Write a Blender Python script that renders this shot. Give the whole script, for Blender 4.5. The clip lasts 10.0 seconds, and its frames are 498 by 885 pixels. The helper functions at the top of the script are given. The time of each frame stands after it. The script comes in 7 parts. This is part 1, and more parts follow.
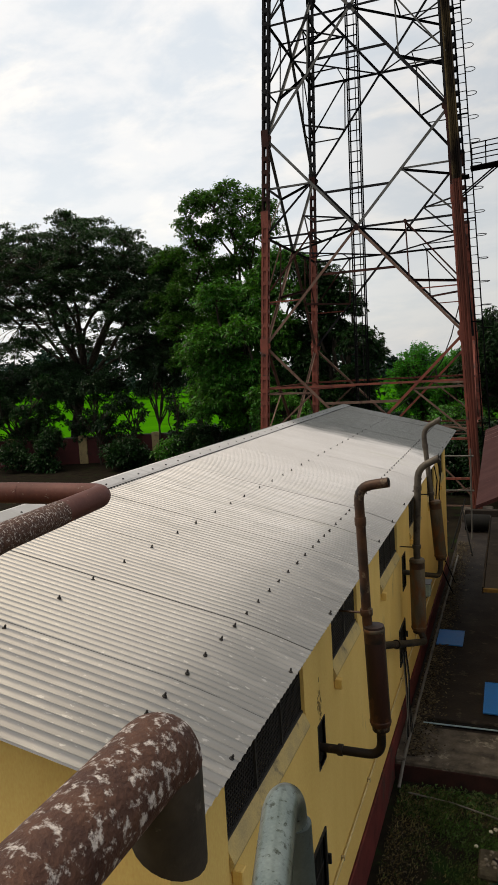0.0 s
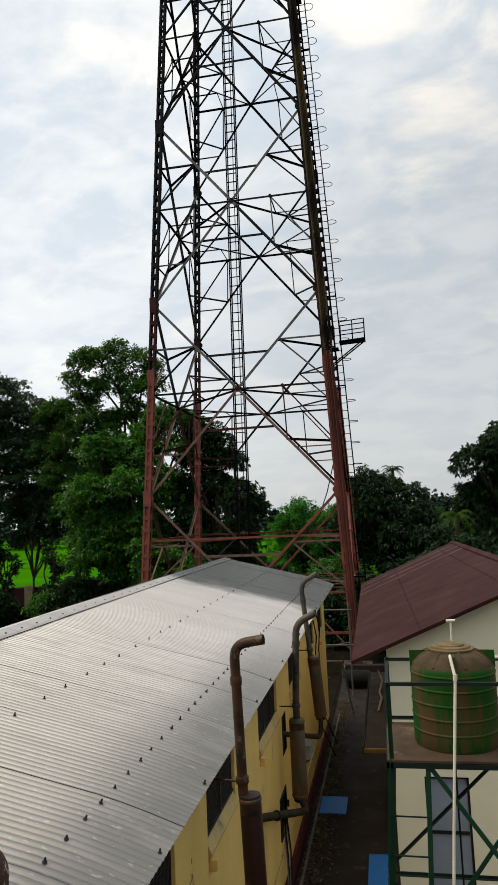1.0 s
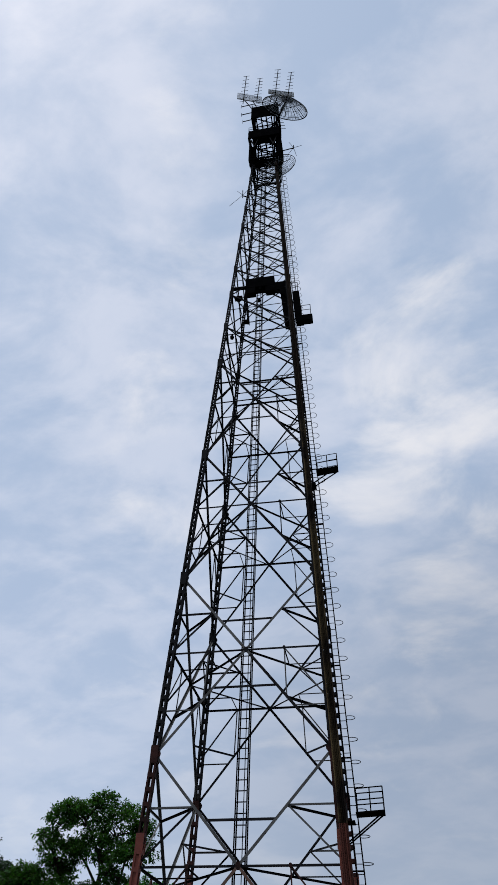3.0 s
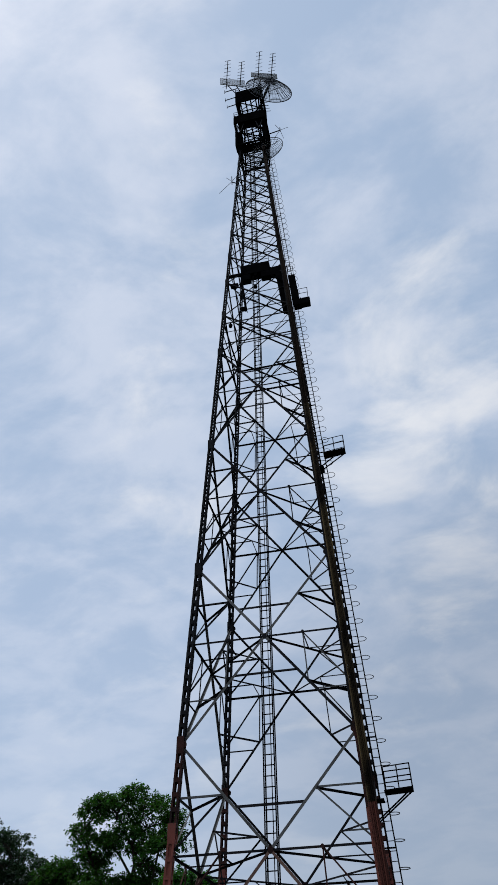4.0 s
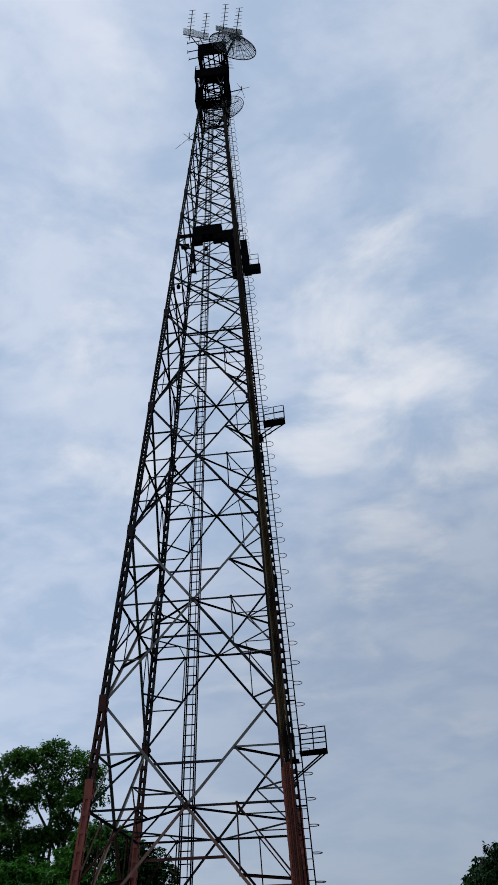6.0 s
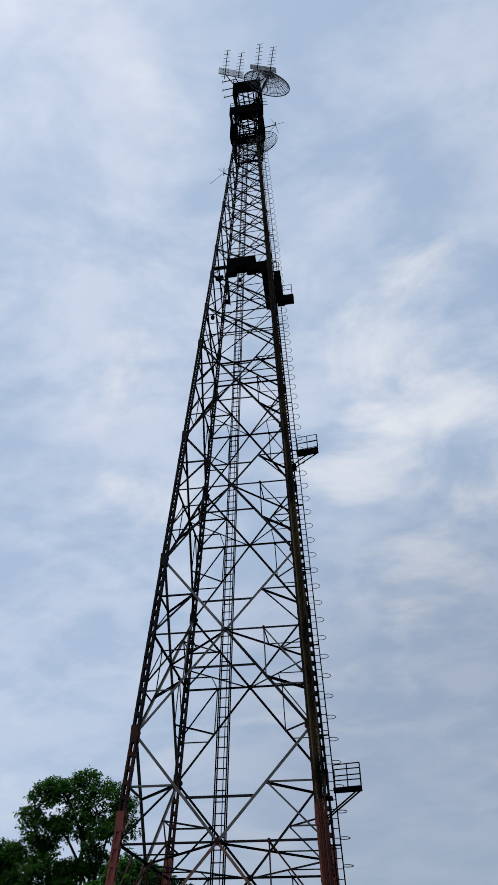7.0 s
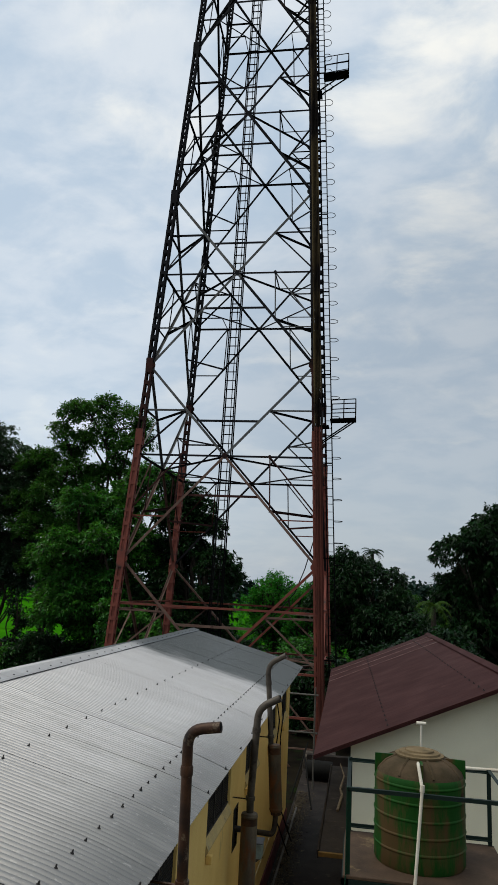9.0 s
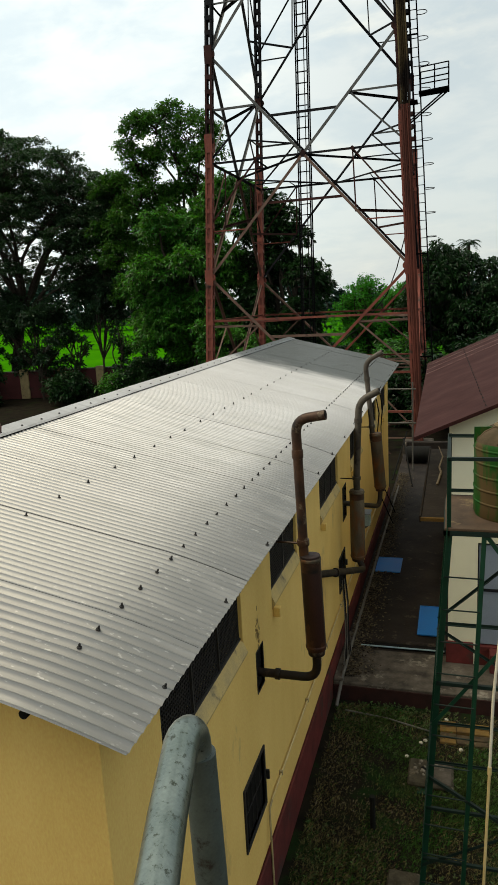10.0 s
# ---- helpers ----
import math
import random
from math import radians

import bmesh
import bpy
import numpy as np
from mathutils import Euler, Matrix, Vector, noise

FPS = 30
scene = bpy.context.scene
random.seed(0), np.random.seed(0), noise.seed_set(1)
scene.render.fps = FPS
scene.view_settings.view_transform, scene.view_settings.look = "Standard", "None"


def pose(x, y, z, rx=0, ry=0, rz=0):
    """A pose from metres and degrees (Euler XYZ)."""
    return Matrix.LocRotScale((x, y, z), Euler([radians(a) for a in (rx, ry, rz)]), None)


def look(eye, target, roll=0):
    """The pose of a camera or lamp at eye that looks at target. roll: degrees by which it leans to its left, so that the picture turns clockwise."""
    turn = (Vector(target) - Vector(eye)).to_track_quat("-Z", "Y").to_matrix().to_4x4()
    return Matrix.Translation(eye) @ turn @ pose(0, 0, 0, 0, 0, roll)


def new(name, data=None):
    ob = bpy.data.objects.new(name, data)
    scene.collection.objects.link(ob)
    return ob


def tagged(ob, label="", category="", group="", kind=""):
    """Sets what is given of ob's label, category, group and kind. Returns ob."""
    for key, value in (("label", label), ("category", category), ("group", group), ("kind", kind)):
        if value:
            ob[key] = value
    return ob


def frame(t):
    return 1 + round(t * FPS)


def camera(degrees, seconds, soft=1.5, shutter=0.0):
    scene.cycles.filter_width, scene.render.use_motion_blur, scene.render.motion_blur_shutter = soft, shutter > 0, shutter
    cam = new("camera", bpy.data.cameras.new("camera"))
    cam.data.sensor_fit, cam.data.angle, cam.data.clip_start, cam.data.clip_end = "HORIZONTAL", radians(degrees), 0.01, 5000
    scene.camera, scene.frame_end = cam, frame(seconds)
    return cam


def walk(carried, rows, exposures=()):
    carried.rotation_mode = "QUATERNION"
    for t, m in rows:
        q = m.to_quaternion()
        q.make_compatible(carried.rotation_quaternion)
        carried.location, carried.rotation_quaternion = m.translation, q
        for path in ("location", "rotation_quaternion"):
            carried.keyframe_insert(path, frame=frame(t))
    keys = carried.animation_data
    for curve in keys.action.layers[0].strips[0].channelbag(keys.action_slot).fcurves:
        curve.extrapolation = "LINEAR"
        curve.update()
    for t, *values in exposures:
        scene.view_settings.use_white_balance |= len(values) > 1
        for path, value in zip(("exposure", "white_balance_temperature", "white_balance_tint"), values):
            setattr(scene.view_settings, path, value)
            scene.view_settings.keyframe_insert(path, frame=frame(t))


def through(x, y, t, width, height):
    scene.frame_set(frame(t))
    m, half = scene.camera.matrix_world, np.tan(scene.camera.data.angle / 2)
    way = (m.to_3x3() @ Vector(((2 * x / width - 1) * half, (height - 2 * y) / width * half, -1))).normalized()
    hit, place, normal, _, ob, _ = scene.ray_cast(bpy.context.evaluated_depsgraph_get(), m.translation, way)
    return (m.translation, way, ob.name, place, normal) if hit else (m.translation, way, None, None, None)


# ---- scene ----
cam = camera(39.85, 10.0, 1.3)
PATH = [
    (0.0, (-0.028, 0.058, 6.487), (-3.576, 9.352, 5.473), -3.27),
    (0.5, (0.048, -0.022, 6.527), (-2.247, 9.708, 6.298), -4.32),
    (1.0, (0.081, -0.095, 6.533), (-1.759, 9.673, 7.626), -2.50),
    (1.5, (0.097, -0.247, 6.603), (-1.724, 9.073, 9.738), -2.33),
    (2.0, (0.077, -0.195, 6.537), (-1.630, 8.387, 11.380), 0.03),
    (2.5, (-0.004, -0.115, 6.489), (-1.650, 7.677, 12.537), 1.36),
    (3.0, (0.006, -0.145, 6.506), (-1.455, 7.084, 13.260), 1.78),
    (3.2, (0.009, -0.152, 6.475), (-1.395, 6.922, 13.402), 1.29),
    (4.3, (-0.040, -0.052, 6.590), (-1.627, 7.507, 12.941), -2.31),
    (4.5, (-0.037, -0.030, 6.611), (-1.464, 7.755, 12.723), -1.96),
    (5.0, (-0.014, 0.051, 6.636), (-1.124, 8.319, 12.151), -3.37),
    (5.5, (0.049, 0.059, 6.650), (-0.580, 8.440, 12.069), -1.90),
    (6.0, (0.102, -0.013, 6.590), (-0.697, 7.774, 12.814), -1.92),
    (6.2, (0.118, -0.033, 6.575), (-0.792, 7.409, 13.191), -1.31),
    (7.3, (0.163, -0.107, 6.605), (-1.170, 7.427, 13.044), 0.98),
    (7.5, (0.163, -0.070, 6.625), (-1.173, 7.580, 12.926), 1.60),
    (8.0, (0.153, -0.076, 6.600), (-1.344, 7.473, 12.985), 1.52),
    (8.5, (0.111, 0.032, 6.580), (-1.420, 8.709, 11.309), 2.80),
    (9.0, (0.075, 0.137, 6.590), (-1.540, 9.784, 8.668), 3.05),
    (9.5, (0.074, 0.181, 6.548), (-2.037, 9.935, 5.910), 1.00),
    (10.0, (0.048, 0.160, 6.460), (-2.792, 9.538, 4.461), -3.00),
]

# exposure: the phone opens up when it looks down at the yard and closes for the sky
EXPOSURES = [(0.0, 0.52, 8400, 9), (0.5, 0.58, 8200, 7), (1.0, 0.50, 8000, 7), (1.5, 0.22, 7050, 9), (2.0, 0.07, 6700, 10), (2.5, -0.02, 6500, 11), (3.0, -0.10, 6450, 10), (4.3, -0.13, 6300, 8), (8.0, -0.13, 6300, 8),
             (8.5, -0.10, 6430, 8), (9.0, 0.12, 7020, 4), (9.5, 0.50, 7700, 0), (10.0, 0.68, 8200, 0)]
walk(cam, [(t, look(eye, target, roll)) for t, eye, target, roll in PATH], EXPOSURES)

# ---------------------------------------------------------------- sky and sun
SUN_EL, SUN_AZ = radians(64), radians(255)
world = bpy.data.worlds.new("sky")
scene.world = world
world.use_nodes = True


def sky():
    nt = world.node_tree
    nd, lk = nt.nodes, nt.links
    nd.clear()
    out, bg = nd.new("ShaderNodeOutputWorld"), nd.new("ShaderNodeBackground")
    tex = nd.new("ShaderNodeTexSky")
    tex.sky_type, tex.sun_disc = "NISHITA", False
    tex.sun_elevation, tex.sun_rotation = SUN_EL, SUN_AZ
    tex.dust_density = 3.0
    co, sep = nd.new("ShaderNodeTexCoord"), nd.new("ShaderNodeSeparateXYZ")
    lk.new(co.outputs["Generated"], sep.inputs[0])
    zc = nd.new("ShaderNodeMath")
    zc.operation, zc.inputs[1].default_value = "MAXIMUM", 0.0
    lk.new(sep.outputs["Z"], zc.inputs[0])
    za = nd.new("ShaderNodeMath")
    za.operation, za.inputs[1].default_value = "ADD", 0.28
    lk.new(zc.outputs[0], za.inputs[0])
    comb = nd.new("ShaderNodeCombineXYZ")
    for k, name in enumerate("XY"):
        dv = nd.new("ShaderNodeMath")
        dv.operation = "DIVIDE"
        lk.new(sep.outputs[name], dv.inputs[0])
        lk.new(za.outputs[0], dv.inputs[1])
        lk.new(dv.outputs[0], comb.inputs[k])
    mp = nd.new("ShaderNodeMapping")
    mp.inputs["Rotation"].default_value = (0, 0, 0.5)
    mp.inputs["Scale"].default_value = (1.0, 1.3, 1.0)
    mp.inputs["Location"].default_value = (0.35, 0.1, 0.0)
    lk.new(comb.outputs[0], mp.inputs[0])

    def towards(direction, near, full, amount, old=None):
        """Thicker or thinner cloud round one direction of the sky."""
        dt, mr = nd.new("ShaderNodeVectorMath"), nd.new("ShaderNodeMapRange")
        dt.operation, dt.inputs[1].default_value = "DOT_PRODUCT", direction
        lk.new(co.outputs["Generated"], dt.inputs[0])
        mr.interpolation_type = "SMOOTHSTEP"
        mr.inputs["From Min"].default_value, mr.inputs["From Max"].default_value, mr.inputs["To Max"].default_value = near, full, amount
        lk.new(dt.outputs["Value"], mr.inputs["Value"])
        if old is None:
            return mr.outputs[0]
        ad = nd.new("ShaderNodeMath")
        lk.new(old, ad.inputs[0])
        lk.new(mr.outputs[0], ad.inputs[1])
        return ad.outputs[0]

    def cloud(scale, detail, lo, hi, distort, bias=None):
        n = nd.new("ShaderNodeTexNoise")
        n.inputs["Scale"].default_value, n.inputs["Detail"].default_value = scale, detail
        n.inputs["Roughness"].default_value, n.inputs["Distortion"].default_value = 0.57, distort
        lk.new(mp.outputs[0], n.inputs["Vector"])
        r = nd.new("ShaderNodeMapRange")
        r.interpolation_type = "SMOOTHSTEP"
        r.inputs["From Min"].default_value, r.inputs["From Max"].default_value = lo, hi
        fac = n.outputs["Fac"]
        if bias is not None:
            ad = nd.new("ShaderNodeMath")
            lk.new(fac, ad.inputs[0])
            lk.new(bias, ad.inputs[1])
            fac = ad.outputs[0]
        lk.new(fac, r.inputs["Value"])
        return r.outputs[0]

    grey = nd.new("ShaderNodeMixRGB")          # blue-grey cloud base to pale cloud
    grey.inputs[1].default_value, grey.inputs[2].default_value = (0.400, 0.50, 0.66, 1), (0.63, 0.68, 0.79, 1)
    dark = towards((0.05, 0.465, 0.883), 0.95, 0.995, -0.03)
    dark = towards((0.02, 0.89, 0.45), 0.965, 0.995, -0.04, dark)
    lk.new(cloud(4.4, 9.0, 0.36, 0.63, 0.25, dark), grey.inputs[0])
    lit = nd.new("ShaderNodeMixRGB")           # brighter, slightly warm torn edges
    lit.inputs[2].default_value = (0.90, 0.885, 0.89, 1)
    lk.new(grey.outputs[0], lit.inputs[1])
    gap = towards((0.12, 0.795, 0.595), 0.965, 0.998, 0.10)
    gap = towards((0.16, 0.65, 0.74), 0.975, 0.998, 0.06, gap)
    gap = towards((-0.40, 0.86, 0.32), 0.93, 0.99, 0.03, gap)
    lk.new(cloud(3.6, 9.0, 0.52, 0.78, 0.35, gap), lit.inputs[0])
    low = nd.new("ShaderNodeMapRange")         # the sky is paler near the horizon
    low.inputs["From Min"].default_value, low.inputs["From Max"].default_value = 0.72, 0.10
    low.inputs["To Max"].default_value = 0.80
    lk.new(zc.outputs[0], low.inputs["Value"])
    haze = nd.new("ShaderNodeMixRGB")
    haze.inputs[2].default_value = (0.475, 0.55, 0.695, 1)
    lk.new(low.outputs[0], haze.inputs[0])
    lk.new(lit.outputs[0], haze.inputs[1])
    mul = nd.new("ShaderNodeMixRGB")           # thin blue of the clear sky behind the overcast
    mul.blend_type, mul.inputs[0].default_value = "ADD", 0.03
    lk.new(haze.outputs[0], mul.inputs[1])
    lk.new(tex.outputs[0], mul.inputs[2])
    side = nd.new("ShaderNodeVectorMath")      # the overcast is thinner towards the north-west
    side.operation, side.inputs[1].default_value = "DOT_PRODUCT", (-0.90, 0.25, 0.36)
    lk.new(co.outputs["Generated"], side.inputs[0])
    glow = nd.new("ShaderNodeMapRange")
    glow.interpolation_type = "SMOOTHSTEP"
    glow.inputs["From Min"].default_value, glow.inputs["From Max"].default_value = -0.60, 0.45
    glow.inputs["To Min"].default_value, glow.inputs["To Max"].default_value = 0.90, 1.18
    lk.new(side.outputs["Value"], glow.inputs["Value"])
    shade = nd.new("ShaderNodeVectorMath")
    shade.operation = "SCALE"
    lk.new(mul.outputs[0], shade.inputs[0])
    lk.new(glow.outputs[0], shade.inputs["Scale"])
    bank = nd.new("ShaderNodeVectorMath")      # a heavier bank of cloud low in the north
    bank.operation, bank.inputs[1].default_value = "DOT_PRODUCT", (0.22, 0.97, 0.10)
    lk.new(co.outputs["Generated"], bank.inputs[0])
    dim = nd.new("ShaderNodeMapRange")
    dim.interpolation_type = "SMOOTHSTEP"
    dim.inputs["From Min"].default_value, dim.inputs["From Max"].default_value = 0.80, 0.975
    dim.inputs["To Min"].default_value, dim.inputs["To Max"].default_value = 1.0, 0.77
    lk.new(bank.outputs["Value"], dim.inputs["Value"])
    dull = nd.new("ShaderNodeVectorMath")
    dull.operation = "SCALE"
    lk.new(shade.outputs[0], dull.inputs[0])
    lk.new(dim.outputs[0], dull.inputs["Scale"])
    lk.new(dull.outputs[0], bg.inputs["Color"])
    bg.inputs["Strength"].default_value = 0.80
    lk.new(bg.outputs[0], out.inputs["Surface"])


sky()
sun = new("sun", bpy.data.lights.new("sun", "SUN"))
sun.data.energy, sun.data.angle, sun.data.color = 1.25, radians(40), (1.0, 0.96, 0.9)
sun.matrix_world = look((0, 0, 60), Vector((0, 0, 60)) - Vector((math.sin(SUN_AZ) * math.cos(SUN_EL), math.cos(SUN_AZ) * math.cos(SUN_EL), math.sin(SUN_EL))))


# ---------------------------------------------------------------- materials
def material(name, a, b, rough=0.7, metal=0.0, scale=6.0, fine=60.0, bump=0.15, stain=None, stain_at=0.58, stain_scale=1.4,
             stretch=(1, 1, 1), vary=0.0, island=0.0, spec=0.5, rough_var=0.15, detail=6.0, bump_dist=0.01):
    """Two base colours mixed by noise, an optional stain with its own shape, fine relief."""
    m = bpy.data.materials.new(name)
    m.use_nodes = True
    nt = m.node_tree
    nd, lk = nt.nodes, nt.links
    bs = nd["Principled BSDF"]
    geo, mp = nd.new("ShaderNodeNewGeometry"), nd.new("ShaderNodeMapping")
    mp.inputs["Scale"].default_value = stretch
    lk.new(geo.outputs["Position"], mp.inputs[0])

    def noise_at(s, d=4.0, r=0.55):
        n = nd.new("ShaderNodeTexNoise")
        n.inputs["Scale"].default_value, n.inputs["Detail"].default_value, n.inputs["Roughness"].default_value = s, d, r
        lk.new(mp.outputs[0], n.inputs["Vector"])
        return n.outputs["Fac"]

    def ramp(sock, lo, hi, to=1.0):
        r = nd.new("ShaderNodeMapRange")
        r.inputs["From Min"].default_value, r.inputs["From Max"].default_value, r.inputs["To Max"].default_value = lo, hi, to
        lk.new(sock, r.inputs["Value"])
        return r.outputs[0]

    big, small = noise_at(scale, detail), noise_at(fine, 3.0)
    mix = nd.new("ShaderNodeMixRGB")
    mix.inputs[1].default_value, mix.inputs[2].default_value = (*a, 1), (*b, 1)
    lk.new(ramp(big, 0.33, 0.67), mix.inputs[0])
    col = mix.outputs[0]
    sp = nd.new("ShaderNodeMixRGB")
    sp.blend_type, sp.inputs[0].default_value = "OVERLAY", 0.25
    lk.new(col, sp.inputs[1])
    lk.new(small, sp.inputs[2])
    col = sp.outputs[0]
    if stain:
        sm = nd.new("ShaderNodeMixRGB")
        sm.inputs[2].default_value = (*stain, 1)
        lk.new(col, sm.inputs[1])
        lk.new(ramp(noise_at(stain_scale, 8.0, 0.68), stain_at, stain_at + 0.10), sm.inputs[0])
        col = sm.outputs[0]
    if vary or island:
        hs = nd.new("ShaderNodeHueSaturation")
        src = nd.new("ShaderNodeObjectInfo").outputs["Random"] if vary else geo.outputs["Random Per Island"]
        amt = vary or island
        r = nd.new("ShaderNodeMapRange")
        r.inputs["To Min"].default_value, r.inputs["To Max"].default_value = 1 - amt, 1 + amt
        lk.new(src, r.inputs["Value"])
        lk.new(r.outputs[0], hs.inputs["Value"])
        if island:
            h = nd.new("ShaderNodeMapRange")
            h.inputs["To Min"].default_value, h.inputs["To Max"].default_value = 0.48, 0.515
            lk.new(src, h.inputs["Value"])
            lk.new(h.outputs[0], hs.inputs["Hue"])
        lk.new(col, hs.inputs["Color"])
        col = hs.outputs[0]
    lk.new(col, bs.inputs["Base Color"])
    rr = nd.new("ShaderNodeMapRange")
    rr.inputs["To Min"].default_value, rr.inputs["To Max"].default_value = max(0.02, rough - rough_var), min(1, rough + rough_var)
    lk.new(big, rr.inputs["Value"])
    lk.new(rr.outputs[0], bs.inputs["Roughness"])
    bs.inputs["Metallic"].default_value = metal
    bs.inputs["Specular IOR Level"].default_value = spec
    if bump:
        bp = nd.new("ShaderNodeBump")
        bp.inputs["Strength"].default_value, bp.inputs["Distance"].default_value = bump, bump_dist
        ad = nd.new("ShaderNodeMath")
        lk.new(big, ad.inputs[0])
        lk.new(small, ad.inputs[1])
        lk.new(ad.outputs[0], bp.inputs["Height"])
        lk.new(bp.outputs[0], bs.inputs["Normal"])
    return m


def roof_sheet_material():
    """Galvanised sheet, darker over the far bays, towards the near gable and along the eave."""
    m = material("galvanised_sheet", (0.60, 0.575, 0.56), (0.535, 0.51, 0.495), 0.43, 0.55, 0.9, 60, 0.08, (0.52, 0.50, 0.46), 0.60, 0.8, stretch=(0.5, 1.6, 1), vary=0.04, rough_var=0.07)
    nt = m.node_tree
    nd, lk = nt.nodes, nt.links
    bs = nd["Principled BSDF"]
    geo, sep = nd.new("ShaderNodeNewGeometry"), nd.new("ShaderNodeSeparateXYZ")
    lk.new(geo.outputs["Position"], sep.inputs[0])
    mp = nd.new("ShaderNodeMapping")
    lk.new(geo.outputs["Position"], mp.inputs[0])

    def wobble(sock, scale, amount, stretch=(1, 1, 1)):
        q = nd.new("ShaderNodeMapping")
        q.inputs["Scale"].default_value = stretch
        lk.new(geo.outputs["Position"], q.inputs[0])
        n = nd.new("ShaderNodeTexNoise")
        n.inputs["Scale"].default_value, n.inputs["Detail"].default_value = scale, 6.0
        lk.new(q.outputs[0], n.inputs["Vector"])
        k = nd.new("ShaderNodeMath")
        k.operation, k.inputs[1].default_value = "MULTIPLY_ADD", amount
        lk.new(n.outputs["Fac"], k.inputs[0])
        lk.new(sock, k.inputs[2])
        return k.outputs[0]

    def step(sock, lo, hi, to=1.0):
        r = nd.new("ShaderNodeMapRange")
        r.interpolation_type = "SMOOTHSTEP"
        r.inputs["From Min"].default_value, r.inputs["From Max"].default_value, r.inputs["To Max"].default_value = lo, hi, to
        lk.new(sock, r.inputs["Value"])
        return r.outputs[0]

    def over(fac, colour, rough):
        for name, value in (("Base Color", (*colour, 1)), ("Roughness", (rough,) * 3 + (1,))):
            old = bs.inputs[name].links[0].from_socket
            mix = nd.new("ShaderNodeMixRGB")
            mix.inputs[2].default_value = value
            lk.new(fac, mix.inputs[0])
            lk.new(old, mix.inputs[1])
            lk.new(mix.outputs[0], bs.inputs[name])

    # far bays darker and smoother, with an uneven edge
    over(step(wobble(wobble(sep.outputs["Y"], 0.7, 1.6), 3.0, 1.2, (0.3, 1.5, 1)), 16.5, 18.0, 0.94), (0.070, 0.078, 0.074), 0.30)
    # duller towards the near gable
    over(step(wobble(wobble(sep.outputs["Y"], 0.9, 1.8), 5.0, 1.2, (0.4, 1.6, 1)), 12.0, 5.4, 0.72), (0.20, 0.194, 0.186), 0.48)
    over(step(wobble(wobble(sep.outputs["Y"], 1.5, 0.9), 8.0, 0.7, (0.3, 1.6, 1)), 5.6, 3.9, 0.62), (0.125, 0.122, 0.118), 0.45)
    # darker strip along the eave, fading out with y
    band = nd.new("ShaderNodeMath")
    band.operation = "MULTIPLY"
    lk.new(step(wobble(sep.outputs["X"], 1.3, 0.5, (1, 0.5, 1)), -2.45, -1.50), band.inputs[0])
    lk.new(step(sep.outputs["Y"], 14.5, 8.0, 0.85), band.inputs[1])
    over(band.outputs[0], (0.165, 0.165, 0.160), 0.42)
    n = nd.new("ShaderNodeTexNoise")
    n.inputs["Scale"].default_value, n.inputs["Detail"].default_value = 24.0, 7.0
    mp.inputs["Scale"].default_value = (0.55, 1.7, 1)
    lk.new(mp.outputs[0], n.inputs["Vector"])
    over(step(n.outputs["Fac"], 0.62, 0.70, 0.22), (0.74, 0.72, 0.68), 0.5)
    grime = nd.new("ShaderNodeMath")          # thin run-off streaks down the sheets
    grime.operation = "MULTIPLY"
    zero = nd.new("ShaderNodeValue")
    zero.outputs[0].default_value = 0.0
    lk.new(step(wobble(zero.outputs[0], 2.2, 1.0, (0.35, 2.6, 1)), 0.46, 0.66), grime.inputs[0])
    lk.new(step(sep.outputs["Y"], 13.0, 7.0, 0.5), grime.inputs[1])
    over(grime.outputs[0], (0.30, 0.29, 0.275), 0.46)
    return m


def leaf_material(name, a, b, rough, vary, spec, through=0.35):
    """Leaf with some light coming through it."""
    m = material(name, a, b, rough, 0, 0.5, 4, 0, island=vary, spec=spec)
    nt = m.node_tree
    nd, lk = nt.nodes, nt.links
    bs, out = nd["Principled BSDF"], nd["Material Output"]
    tr, mix = nd.new("ShaderNodeBsdfTranslucent"), nd.new("ShaderNodeMixShader")
    gain = nd.new("ShaderNodeMixRGB")
    gain.blend_type, gain.inputs[0].default_value, gain.inputs[2].default_value = "MULTIPLY", 1.0, (1.7, 1.6, 0.9, 1)
    src = bs.inputs["Base Color"].links[0].from_socket
    lk.new(src, gain.inputs[1])
    lk.new(gain.outputs[0], tr.inputs["Color"])
    mix.inputs[0].default_value = through
    lk.new(bs.outputs[0], mix.inputs[1])
    lk.new(tr.outputs[0], mix.inputs[2])
    lk.new(mix.outputs[0], out.inputs["Surface"])
    return m


